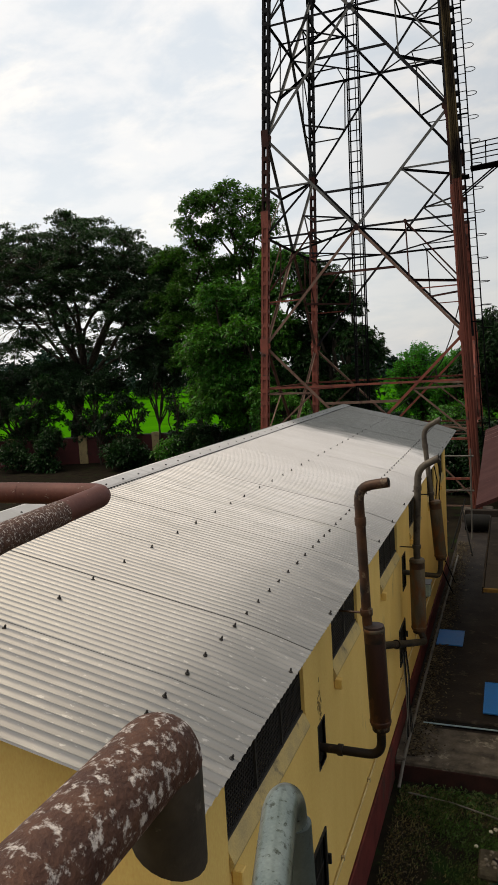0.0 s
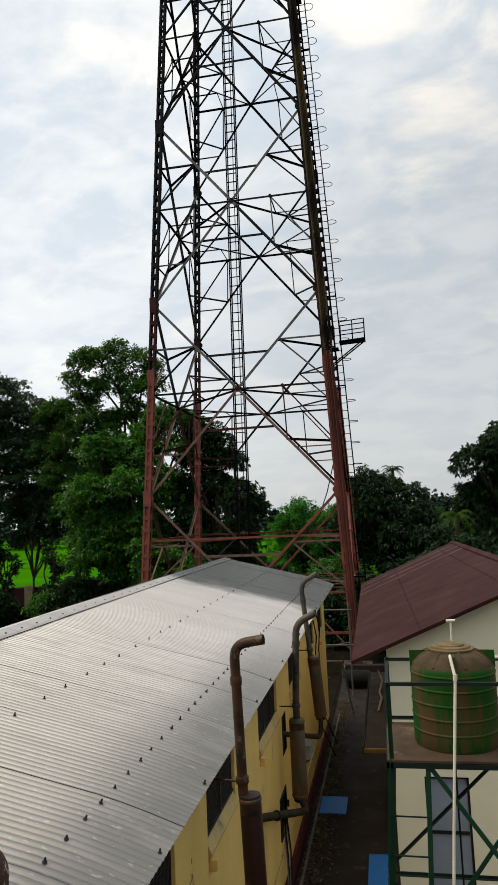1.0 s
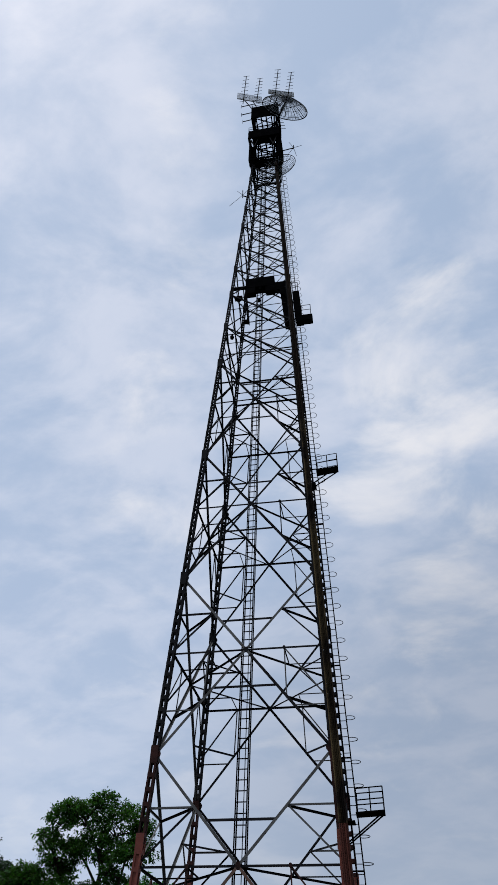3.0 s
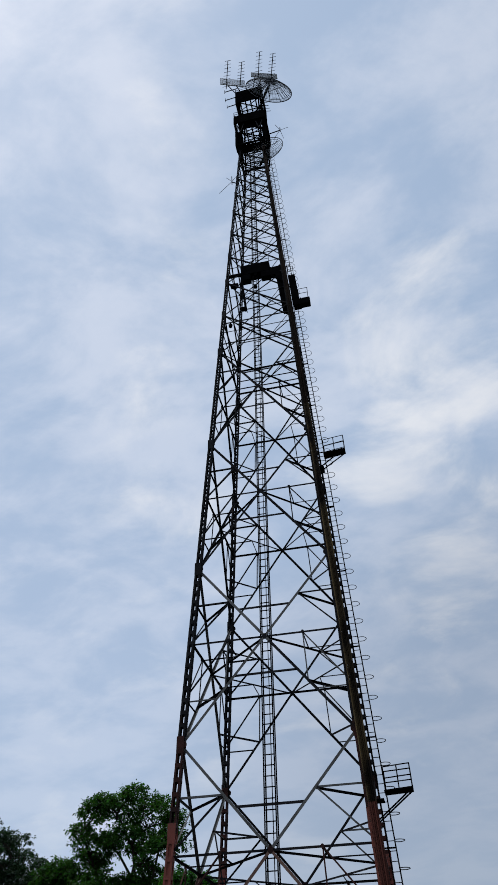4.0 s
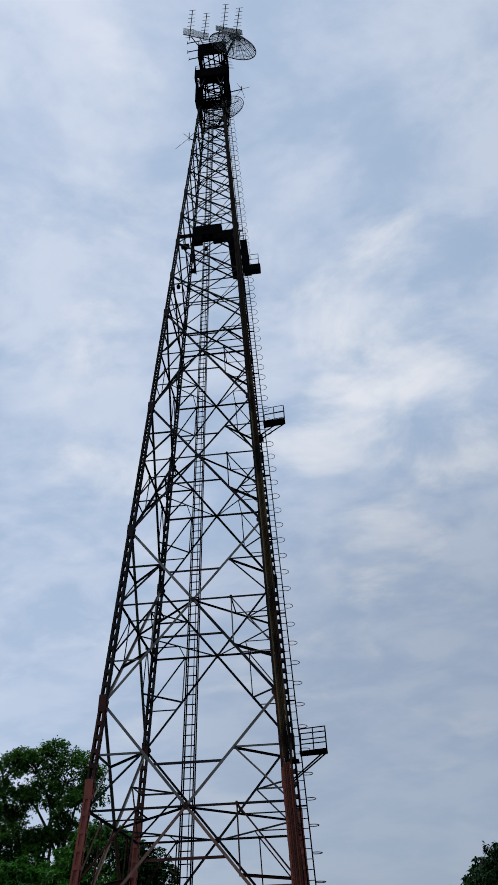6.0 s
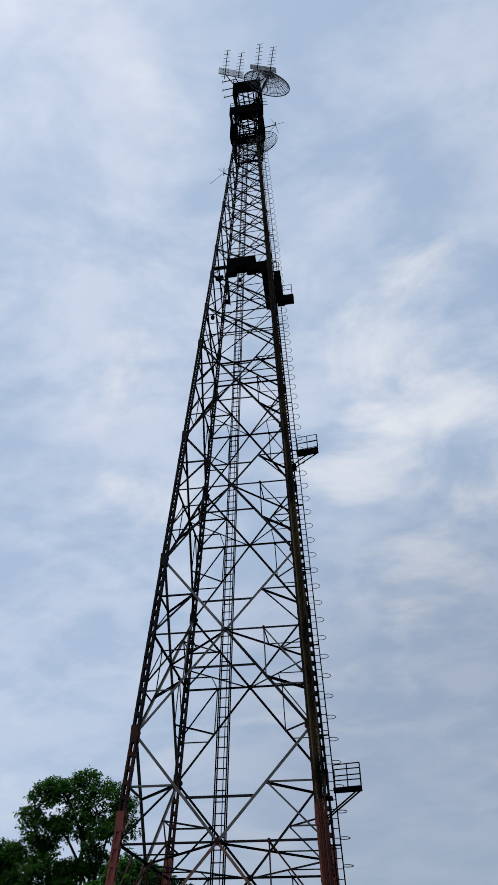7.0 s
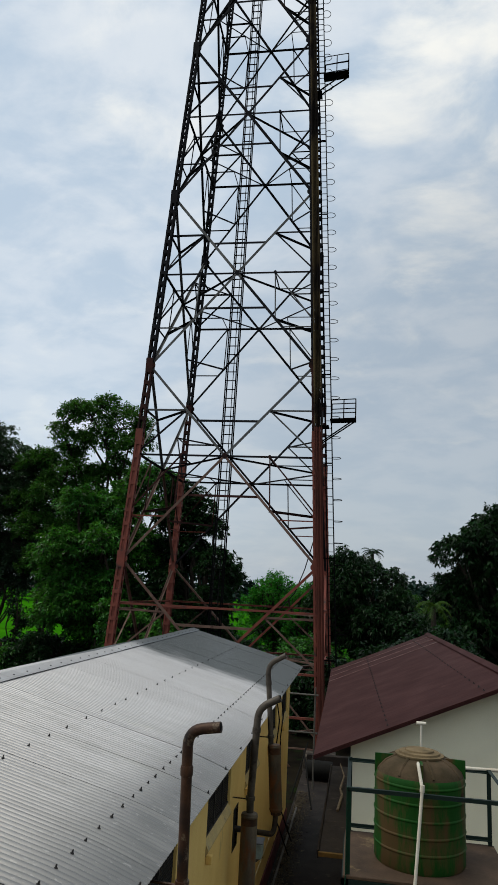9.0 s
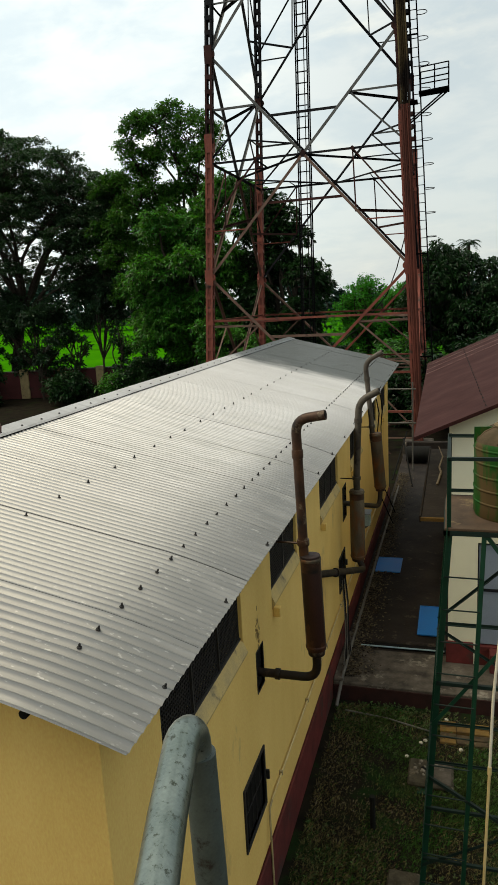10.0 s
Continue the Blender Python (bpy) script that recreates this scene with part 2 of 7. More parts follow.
M = {
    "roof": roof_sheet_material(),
    "yellow": material("yellow_wall_paint", (0.80, 0.555, 0.187), (0.73, 0.49, 0.155), 0.75, 0, 1.6, 80, 0.12, (0.40, 0.29, 0.125), 0.60, 1.5, stretch=(1, 1, 0.4), spec=0.3),
    "sill": material("weathered_sill", (0.60, 0.44, 0.18), (0.42, 0.33, 0.17), 0.85, 0, 4, 70, 0.3, (0.20, 0.17, 0.11), 0.57, 5, spec=0.2),
    "plaster": material("bare_brown_render", (0.42, 0.31, 0.14), (0.26, 0.18, 0.08), 0.9, 0, 12, 80, 0.2, spec=0.1),
    "plaster_dark": material("dirty_brown_brick", (0.10, 0.070, 0.040), (0.045, 0.034, 0.022), 0.9, 0, 9, 80, 0.4, (0.17, 0.12, 0.06), 0.60, 12, spec=0.1),
    "plinth": material("red_oxide_plinth", (0.14, 0.022, 0.020), (0.07, 0.015, 0.014), 0.8, 0, 3, 60, 0.2, (0.05, 0.03, 0.025), 0.56, 2, spec=0.3),
    "cream": material("cream_wall_paint", (0.78, 0.74, 0.56), (0.69, 0.65, 0.49), 0.75, 0, 1.3, 70, 0.08, (0.36, 0.34, 0.25), 0.66, 1.6, spec=0.3),
    "maroon": material("maroon_sheet_paint", (0.046, 0.0160, 0.0145), (0.033, 0.0115, 0.0105), 0.75, 0.0, 1.4, 40, 0.06, (0.075, 0.035, 0.033), 0.66, 1.2, spec=0.08),
    "pale_lap": material("faded_pink_edge", (0.30, 0.20, 0.18), (0.13, 0.07, 0.065), 0.7, 0, 2, 30, 0.05, (0.05, 0.02, 0.02), 0.56, 1.5, spec=0.3),
    "concrete": material("wet_dark_concrete", (0.023, 0.016, 0.012), (0.009, 0.0065, 0.0055), 0.75, 0, 1.3, 25, 0.5, (0.070, 0.054, 0.040), 0.585, 3.6, spec=0.25),
    "pale_concrete": material("pale_concrete", (0.13, 0.108, 0.086), (0.036, 0.029, 0.023), 0.85, 0, 3.4, 30, 0.5, (0.25, 0.22, 0.18), 0.555, 2.6, spec=0.25),
    "mossy_concrete": material("mossy_concrete", (0.080, 0.068, 0.048), (0.036, 0.031, 0.021), 0.9, 0, 9, 45, 0.6, (0.150, 0.125, 0.094), 0.55, 7.0, spec=0.1),
    "broken_concrete": material("broken_concrete", (0.24, 0.21, 0.17), (0.12, 0.10, 0.08), 0.9, 0, 12, 50, 0.4, spec=0.1),
    "straw": material("withered_grass", (0.165, 0.125, 0.058), (0.080, 0.078, 0.034), 0.85, 0, 1.6, 20, 0, island=0.7, spec=0.1),
    "weed": material("broad_weed_leaf", (0.028, 0.080, 0.009), (0.066, 0.090, 0.026), 0.6, 0, 2.2, 20, 0, island=0.6, spec=0.3),
    "slab_edge": material("red_slab_edge", (0.045, 0.016, 0.013), (0.02, 0.011, 0.010), 0.85, 0, 3, 50, 0.2, spec=0.2),
    "soil": material("dark_soil", (0.017, 0.014, 0.009), (0.009, 0.007, 0.006), 0.95, 0, 1.7, 25, 0.6, (0.012, 0.022, 0.007), 0.55, 1.2, spec=0.02),
    "moss": material("mossy_yard_soil", (0.020, 0.017, 0.011), (0.010, 0.009, 0.007), 0.95, 0, 3.0, 40, 0.6, (0.012, 0.027, 0.008), 0.50, 1.6, spec=0.02),
    "grass": material("yard_grass", (0.026, 0.090, 0.012), (0.066, 0.084, 0.026), 0.8, 0, 1.1, 20, 0, island=0.6, spec=0.15),
    "dry": material("dry_litter", (0.10, 0.08, 0.055), (0.045, 0.034, 0.022), 0.9, 0, 3, 20, 0, island=0.85, spec=0.1),
    "field": material("paddy_field", (0.020, 0.135, 0.004), (0.034, 0.175, 0.005), 1.0, 0, 0.10, 1.2, 0.3, (0.018, 0.090, 0.003), 0.55, 0.12, spec=0.0),
    "red_steel": material("red_oxide_steel", (0.225, 0.060, 0.040), (0.140, 0.040, 0.029), 0.7, 0.0, 1.5, 40, 0.15, (0.055, 0.035, 0.028), 0.56, 2.0, spec=0.25),
    "pale_rust": material("pale_rust_steel", (0.17, 0.105, 0.080), (0.10, 0.055, 0.042), 0.75, 0, 1.5, 40, 0.1, (0.06, 0.03, 0.024), 0.58, 2.0, spec=0.2),
    "brown_steel": material("rust_brown_steel", (0.060, 0.022, 0.018), (0.018, 0.011, 0.010), 0.7, 0.0, 1.2, 30, 0.1, (0.09, 0.03, 0.02), 0.6, 1.3, spec=0.08),
    "grey_steel": material("weathered_galvanised_steel", (0.024, 0.024, 0.026), (0.010, 0.010, 0.012), 0.9, 0.0, 1.2, 30, 0.1, (0.030, 0.017, 0.012), 0.60, 1.3, spec=0.05),
    "light_steel": material("grey_window_steel", (0.060, 0.058, 0.055), (0.03, 0.029, 0.028), 0.6, 0.2, 1.2, 30, 0.1, spec=0.25),
    "dark_steel": material("dark_weathered_steel", (0.006, 0.006, 0.0065), (0.003, 0.003, 0.0035), 1.0, 0.0, 1.5, 20, 0.1, spec=0.0),
    "cable_red": material("red_painted_cable", (0.120, 0.034, 0.024), (0.050, 0.020, 0.015), 0.75, 0, 1.2, 20, 0.1, (0.19, 0.13, 0.085), 0.63, 1.4, stretch=(1, 1, 0.3), vary=0.4, spec=0.1),
    # the brown cable again, darkened as it reads against bright sky
    "cable_silhouette": material("silhouette_feeder_cable", (0.020, 0.013, 0.009), (0.008, 0.006, 0.005), 0.85, 0, 0.9, 20, 0.1, stretch=(1, 1, 0.3), vary=0.4, spec=0.03),
    "galvanised": material("dull_galvanised_steel", (0.115, 0.115, 0.11), (0.065, 0.064, 0.060), 0.6, 0.2, 1.2, 30, 0.1, (0.07, 0.032, 0.022), 0.60, 1.1, spec=0.2),
    "cable": material("brown_feeder_cable", (0.092, 0.066, 0.030), (0.022, 0.015, 0.011), 0.8, 0, 0.9, 20, 0.1, (0.011, 0.008, 0.007), 0.465, 0.9, stretch=(1, 1, 0.3), vary=0.6, spec=0.05),
    "mesh_metal": material("dish_grey_paint", (0.42, 0.45, 0.48), (0.33, 0.36, 0.39), 0.55, 0.1, 1.5, 20, 0.05, spec=0.4),
    "dish": material("dull_dish_mesh", (0.16, 0.175, 0.19), (0.11, 0.12, 0.135), 0.6, 0.1, 1.5, 20, 0.05, spec=0.3),
    "stub": material("dull_brown_pipe_end", (0.060, 0.050, 0.042), (0.030, 0.026, 0.022), 0.6, 0.2, 40, 200, 0.2, (0.10, 0.09, 0.08), 0.62, 90, spec=0.3, bump_dist=0.002),
    "exhaust": material("rusted_exhaust_steel", (0.075, 0.034, 0.018), (0.012, 0.009, 0.008), 0.5, 0.25, 5.0, 60, 0.25, (0.17, 0.125, 0.085), 0.575, 6.5, spec=0.25),
    "exhaust_grey": material("grey_sooty_steel", (0.105, 0.088, 0.070), (0.030, 0.025, 0.020), 0.5, 0.35, 2.6, 60, 0.2, (0.028, 0.020, 0.016), 0.56, 3.4, spec=0.25),
    "exhaust_soot": material("black_sooty_pipe", (0.022, 0.015, 0.012), (0.010, 0.008, 0.007), 0.5, 0.2, 5, 60, 0.25, (0.06, 0.035, 0.02), 0.60, 6, spec=0.25),
    "exhaust_hot": material("red_rust_muffler", (0.048, 0.016, 0.010), (0.013, 0.007, 0.006), 0.5, 0.15, 2.0, 60, 0.3, (0.105, 0.042, 0.020), 0.575, 2.4, stretch=(1, 1, 0.5), spec=0.3),
    "exhaust_pale": material("grey_brown_muffler", (0.13, 0.105, 0.075), (0.042, 0.033, 0.024), 0.6, 0.3, 3.0, 60, 0.2, (0.13, 0.050, 0.018), 0.49, 2.0, stretch=(1, 1, 0.4), spec=0.25),
    "grille": material("black_grille", (0.015, 0.015, 0.016), (0.03, 0.027, 0.025), 0.7, 0.2, 8, 60, 0, spec=0.3),
    # near-black that puts the dark of hollows into the colour
    "void": material("painted_dark", (0.012, 0.011, 0.010), (0.008, 0.008, 0.008), 0.9, 0, 3, 20, 0, spec=0.1),
    "frame": material("old_yellow_frame", (0.42, 0.34, 0.17), (0.30, 0.24, 0.13), 0.8, 0, 6, 60, 0.2, (0.10, 0.08, 0.05), 0.6, 5, spec=0.25),
    "tank": material("green_tank_plastic", (0.009, 0.055, 0.008), (0.012, 0.075, 0.010), 0.6, 0, 2, 30, 0.05, (0.080, 0.050, 0.020), 0.475, 3.4, stretch=(1, 1, 0.22), spec=0.12),
    "tank_top": material("dusty_tank_top", (0.080, 0.054, 0.031), (0.045, 0.034, 0.018), 0.85, 0, 5, 60, 0.15, (0.018, 0.045, 0.015), 0.62, 4, spec=0.15),
    "lid_dust": material("pale_dust_lid", (0.20, 0.145, 0.080), (0.105, 0.078, 0.044), 0.9, 0, 7, 60, 0.2, (0.05, 0.04, 0.02), 0.62, 8, spec=0.1),
    "step_red": material("worn_red_step", (0.12, 0.022, 0.021), (0.07, 0.016, 0.015), 0.8, 0, 3, 60, 0.2, (0.05, 0.03, 0.025), 0.6, 3, spec=0.25),
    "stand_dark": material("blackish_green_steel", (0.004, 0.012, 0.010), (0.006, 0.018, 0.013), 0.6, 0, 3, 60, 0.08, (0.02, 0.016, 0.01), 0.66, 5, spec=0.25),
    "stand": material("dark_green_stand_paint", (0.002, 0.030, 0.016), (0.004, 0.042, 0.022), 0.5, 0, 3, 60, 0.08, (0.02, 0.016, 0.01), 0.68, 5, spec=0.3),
    "deck": material("brown_deck_plate", (0.085, 0.052, 0.032), (0.045, 0.030, 0.020), 0.8, 0, 2.5, 60, 0.2, (0.17, 0.12, 0.06), 0.6, 3, spec=0.2),
    "pvc": material("white_pvc", (0.66, 0.62, 0.52), (0.56, 0.50, 0.40), 0.5, 0, 4, 60, 0.03, (0.40, 0.30, 0.16), 0.66, 2, spec=0.4),
    "old_pvc": material("yellowed_pvc", (0.60, 0.47, 0.24), (0.46, 0.34, 0.15), 0.6, 0, 4, 60, 0.05, (0.30, 0.21, 0.09), 0.64, 4, spec=0.35),
    "grey_pipe": material("grey_pipe", (0.15, 0.14, 0.125), (0.09, 0.085, 0.075), 0.7, 0.1, 3, 60, 0.15, (0.05, 0.04, 0.035), 0.6, 4, spec=0.3),
    "blue": material("blue_sheet", (0.004, 0.15, 0.48), (0.003, 0.17, 0.54), 0.5, 0, 3, 50, 0.05, (0.02, 0.055, 0.13), 0.66, 4, spec=0.4),
    "ochre": material("ochre_edge_paint", (0.20, 0.115, 0.030), (0.09, 0.055, 0.025), 0.8, 0, 5, 60, 0.2, (0.10, 0.07, 0.04), 0.6, 5, spec=0.2),
    "door": material("blue_grey_door", (0.22, 0.26, 0.32), (0.18, 0.215, 0.27), 0.55, 0, 2, 60, 0.03, spec=0.4),
    "rust_rail": material("peeling_rusty_rail", (0.044, 0.018, 0.013), (0.090, 0.042, 0.028), 0.7, 0.1, 90, 420, 0.6, (0.46, 0.42, 0.40), 0.530, 190, spec=0.3, bump_dist=0.002),
    "brown_rail": material("red_brown_rail", (0.105, 0.032, 0.024), (0.072, 0.023, 0.018), 0.65, 0.1, 9, 120, 0.2, (0.26, 0.22, 0.20), 0.63, 70, spec=0.35, bump_dist=0.002),
    "grey_rail": material("galvanised_rail", (0.128, 0.160, 0.146), (0.22, 0.255, 0.235), 0.32, 0.75, 9, 150, 0.25, (0.050, 0.058, 0.044), 0.550, 60, spec=0.45, bump_dist=0.002),
    "rail_post": material("dull_post_steel", (0.085, 0.108, 0.104), (0.062, 0.078, 0.074), 0.5, 0.2, 9, 150, 0.2, (0.030, 0.024, 0.02), 0.57, 20, spec=0.3, bump_dist=0.002),
    "boundary": material("maroon_boundary_wall", (0.070, 0.018, 0.018), (0.042, 0.014, 0.014), 0.85, 0, 0.9, 30, 0.2, (0.03, 0.02, 0.018), 0.56, 0.8, spec=0.2),
    "pilaster": material("faded_cream_pilaster", (0.34, 0.26, 0.13), (0.22, 0.17, 0.09), 0.85, 0, 2, 30, 0.2, (0.07, 0.06, 0.04), 0.58, 2, spec=0.2),
    "bark": material("dark_bark", (0.030, 0.024, 0.018), (0.05, 0.04, 0.03), 0.9, 0, 3, 25, 0.7, spec=0.15, bump_dist=0.05),
    "leaf_rain": leaf_material("rain_tree_leaf", (0.019, 0.052, 0.021), (0.010, 0.030, 0.0125), 0.42, 0.7, 0.32),
    "leaf_tall": leaf_material("bright_crown_leaf", (0.040, 0.122, 0.017), (0.018, 0.066, 0.010), 0.5, 0.6, 0.18),
    "leaf_mango": leaf_material("mango_leaf", (0.022, 0.098, 0.015), (0.050, 0.170, 0.020), 0.40, 0.9, 0.32),
    "leaf_dark": leaf_material("dark_mango_leaf", (0.005, 0.022, 0.006), (0.011, 0.040, 0.009), 0.40, 0.8, 0.16, 0.22),
    "leaf_light": leaf_material("light_feathery_leaf", (0.022, 0.155, 0.014), (0.036, 0.205, 0.020), 0.6, 0.4, 0.2),
    "leaf_pale": leaf_material("yellowish_palm_leaf", (0.075, 0.150, 0.024), (0.045, 0.105, 0.018), 0.5, 0.4, 0.2),
    # bluish tint carries the haze of distance in the leaf colour
    "leaf_far": material("distant_woodland_leaf", (0.020, 0.046, 0.036), (0.016, 0.036, 0.028), 0.8, 0, 0.15, 2, 0, island=0.35, spec=0.1),
    "wood": material("grey_wood", (0.20, 0.165, 0.12), (0.12, 0.095, 0.07), 0.85, 0, 8, 60, 0.2, spec=0.2),
    "tarp": material("pale_blue_sheet_roof", (0.30, 0.42, 0.46), (0.22, 0.31, 0.35), 0.6, 0, 2, 20, 0.1, spec=0.3),
    "black": material("black_rubber", (0.007, 0.007, 0.007), (0.012, 0.012, 0.011), 0.85, 0, 5, 40, 0.1, spec=0.15),
}


# ---------------------------------------------------------------- mesh helpers
class Geo:
    """Collects vertices and faces for one mesh."""

    def __init__(self):
        self.v, self.f = [], []

    def add(self, verts, faces):
        n = len(self.v)
        self.v += [tuple(p) for p in verts]
        self.f += [tuple(i + n for i in q) for q in faces]
        return self

    def box(self, x0, x1, y0, y1, z0, z1, bevel=0.0, m=None):
        b = min(bevel, 0.45 * min(x1 - x0, y1 - y0, z1 - z0))
        if b <= 0:
            vs = [(x, y, z) for z in (z0, z1) for x, y in ((x0, y0), (x1, y0), (x1, y1), (x0, y1))]
            fs = [(3, 2, 1, 0), (4, 5, 6, 7), (0, 1, 5, 4), (1, 2, 6, 5), (2, 3, 7, 6), (3, 0, 4, 7)]
        else:
            vs, fs = [], []
            for z, i in ((z0, b), (z0 + b, 0), (z1 - b, 0), (z1, b)):
                vs += [(x0 + i + b, y0 + i, z), (x1 - i - b, y0 + i, z), (x1 - i, y0 + i + b, z), (x1 - i, y1 - i - b, z),
                       (x1 - i - b, y1 - i, z), (x0 + i + b, y1 - i, z), (x0 + i, y1 - i - b, z), (x0 + i, y0 + i + b, z)]
            fs = [tuple(range(7, -1, -1)), tuple(range(24, 32))]
            for r in range(3):
                fs += [(r * 8 + k, r * 8 + (k + 1) % 8, r * 8 + 8 + (k + 1) % 8, r * 8 + 8 + k) for k in range(8)]
        if m is not None:
            vs = [m @ Vector(p) for p in vs]
        return self.add(vs, fs)

    def tube(self, pts, r, n=10, caps=True):
        """A round pipe along points; r is one radius or one for each point."""
        pts = [Vector(p) for p in pts]
        rs = list(r) if isinstance(r, (list, tuple)) else [r] * len(pts)
        vs, fs = [], []
        d0 = (pts[1] - pts[0]).normalized()
        side = d0.orthogonal().normalized()
        for i, p in enumerate(pts):
            a = (pts[min(i + 1, len(pts) - 1)] - pts[max(i - 1, 0)]).normalized()
            side = (side - a * side.dot(a)).normalized()
            up = a.cross(side)
            vs += [p + (side * math.cos(2 * math.pi * k / n) + up * math.sin(2 * math.pi * k / n)) * rs[i] for k in range(n)]
        for i in range(len(pts) - 1):
            fs += [(i * n + k, i * n + (k + 1) % n, (i + 1) * n + (k + 1) % n, (i + 1) * n + k) for k in range(n)]
        if caps:
            fs += [tuple(range(n - 1, -1, -1)), tuple(range((len(pts) - 1) * n, len(pts) * n))]
        return self.add(vs, fs)

    def bar(self, a, b, w, t, out=(0, -1, 0), w2=None):
        """A rolled steel angle from a to b: one flange in the face plane, one turned inwards."""
        a, b, out = Vector(a), Vector(b), Vector(out)
        d = (b - a).normalized()
        s = d.cross(out).normalized()
        o = s.cross(d).normalized()
        w2 = w2 or w
        prof = [(-w / 2, 0), (w / 2, 0), (w / 2, -t), (-w / 2 + t, -t), (-w / 2 + t, -w2), (-w / 2, -w2)]
        vs = [p + s * x + o * y for p in (a, b) for x, y in prof]
        fs = [(k, (k + 1) % 6, (k + 1) % 6 + 6, k + 6) for k in range(6)] + [(5, 4, 3, 2, 1, 0), (6, 7, 8, 9, 10, 11)]
        return self.add(vs, fs)

    def lathe(self, prof, c=(0, 0, 0), n=32):
        """Turns (radius, height) pairs round the z axis through c."""
        vs = [(c[0] + r * math.cos(2 * math.pi * k / n), c[1] + r * math.sin(2 * math.pi * k / n), c[2] + z) for r, z in prof for k in range(n)]
        fs = [(i * n + k, i * n + (k + 1) % n, (i + 1) * n + (k + 1) % n, (i + 1) * n + k) for i in range(len(prof) - 1) for k in range(n)]
        fs += [tuple(range(n - 1, -1, -1)), tuple(range((len(prof) - 1) * n, len(prof) * n))]
        return self.add(vs, fs)

    def quads(self, verts):
        n = len(self.v)
        self.v += [tuple(p) for p in verts]
        self.f += [tuple(range(n + i, n + i + 4)) for i in range(0, len(verts), 4)]
        return self


ORIGIN = {}


def mesh_of(name, geo, mat, o=(0, 0, 0), smooth=False):
    me = bpy.data.meshes.new(name)
    me.from_pydata([(x - o[0], y - o[1], z - o[2]) for x, y, z in geo.v], [], geo.f)
    me.materials.append(M[mat])
    if smooth:
        me.polygons.foreach_set("use_smooth", [True] * len(me.polygons))
        me.set_sharp_from_angle(angle=radians(40))
    me.update()
    return me


def thing(name, o, label, category, group="", kind=""):
    ob = new(name)
    ob.location = o
    ob.empty_display_size = 0.1
    ORIGIN[ob] = Vector(o)
    return tagged(ob, label, category, group, kind)


def part(name, geo, mat, parent, label="", smooth=False, kind=""):
    o = ORIGIN[parent]
    ob = new(name, mesh_of(name, geo, mat, o, smooth))
    ob.parent = parent
    ORIGIN[ob] = o
    return tagged(ob, label, kind=kind)


def piece(name, me, parent, at, rot=(0, 0, 0)):
    """One more object on shared mesh data, as a part."""
    ob = new(name, me)
    ob.parent = parent
    ob.location = Vector(at) - ORIGIN[parent]
    ob.rotation_euler = rot
    return ob


def structure(name, geo, mat, label, category="", smooth=False, o=(0, 0, 0)):
    ob = new(name, mesh_of(name, geo, mat, o, smooth))
    ob.location = o
    ORIGIN[ob] = Vector(o)
    return tagged(ob, label, category or name.split("_")[0], kind="structure")


def single(name, geo, mat, o, label, category, smooth=False, group="", kind=""):
    ob = new(name, mesh_of(name, geo, mat, o, smooth))
    ob.location = o
    ORIGIN[ob] = Vector(o)
    return tagged(ob, label, category, group, kind)


def arc(c, r, a0, a1, u, v, n=8):
    """Points of an arc round c in the plane of u and v, angles in degrees."""
    c, u, v = Vector(c), Vector(u), Vector(v)
    return [c + (u * math.cos(radians(a0 + (a1 - a0) * k / n)) + v * math.sin(radians(a0 + (a1 - a0) * k / n))) * r for k in range(n + 1)]


# ---------------------------------------------------------------- ground
def ground_sheet():
    g = Geo()
    g.add([(-2500, -2500, 0), (2500, -2500, 0), (2500, 2500, 0), (-2500, 2500, 0)], [(0, 1, 2, 3)])
    structure("ground", g, "soil", "dark damp soil of the yard with thin weeds", "ground")
    f = Geo()
    f.add([(-420, 56, 0.02), (-14, 66, 0.02), (120, 70, 0.02), (400, 420, 0.02), (-420, 420, 0.02)], [(0, 1, 2, 3, 4)])
    structure("ground_field", f, "field", "bright green paddy field beyond the boundary wall", "field")

    y = Geo().box(-1.80, 3.9, 3.20, 10.284, -0.02, 0.006)
    structure("ground_yard", y, "moss", "mossy trodden soil of the small yard", "ground")


ground_sheet()

SLAB_Z = 0.30


def yard_slab():
    g = Geo().box(-1.80, 3.9, 10.32, 27.2, 0.0, SLAB_Z - 0.02, 0.02)
    o = structure("pavement", g, "concrete", "dark damp concrete yard slab with worn surface", "pavement")
    part("apron", Geo().box(-1.79, 3.86, 10.31, 11.48, SLAB_Z - 0.1, SLAB_Z + 0.004, 0.012), "pale_concrete", o, "paler worn concrete strip along the edge")
    part("edge_face", Geo().box(-1.80, 3.88, 10.285, 10.308, 0.0, SLAB_Z - 0.04, 0.004), "slab_edge", o, "dark red painted slab face")
    part("drain_kerb", Geo().box(-1.78, 3.86, 11.75, 11.86, SLAB_Z - 0.1, SLAB_Z + 0.03, 0.015), "concrete", o)
    part("side_kerb", Geo().box(-1.80, -1.64, 10.32, 12.0, SLAB_Z - 0.1, SLAB_Z + 0.05, 0.015), "pale_concrete", o, "grey kerb beside the hall")


yard_slab()


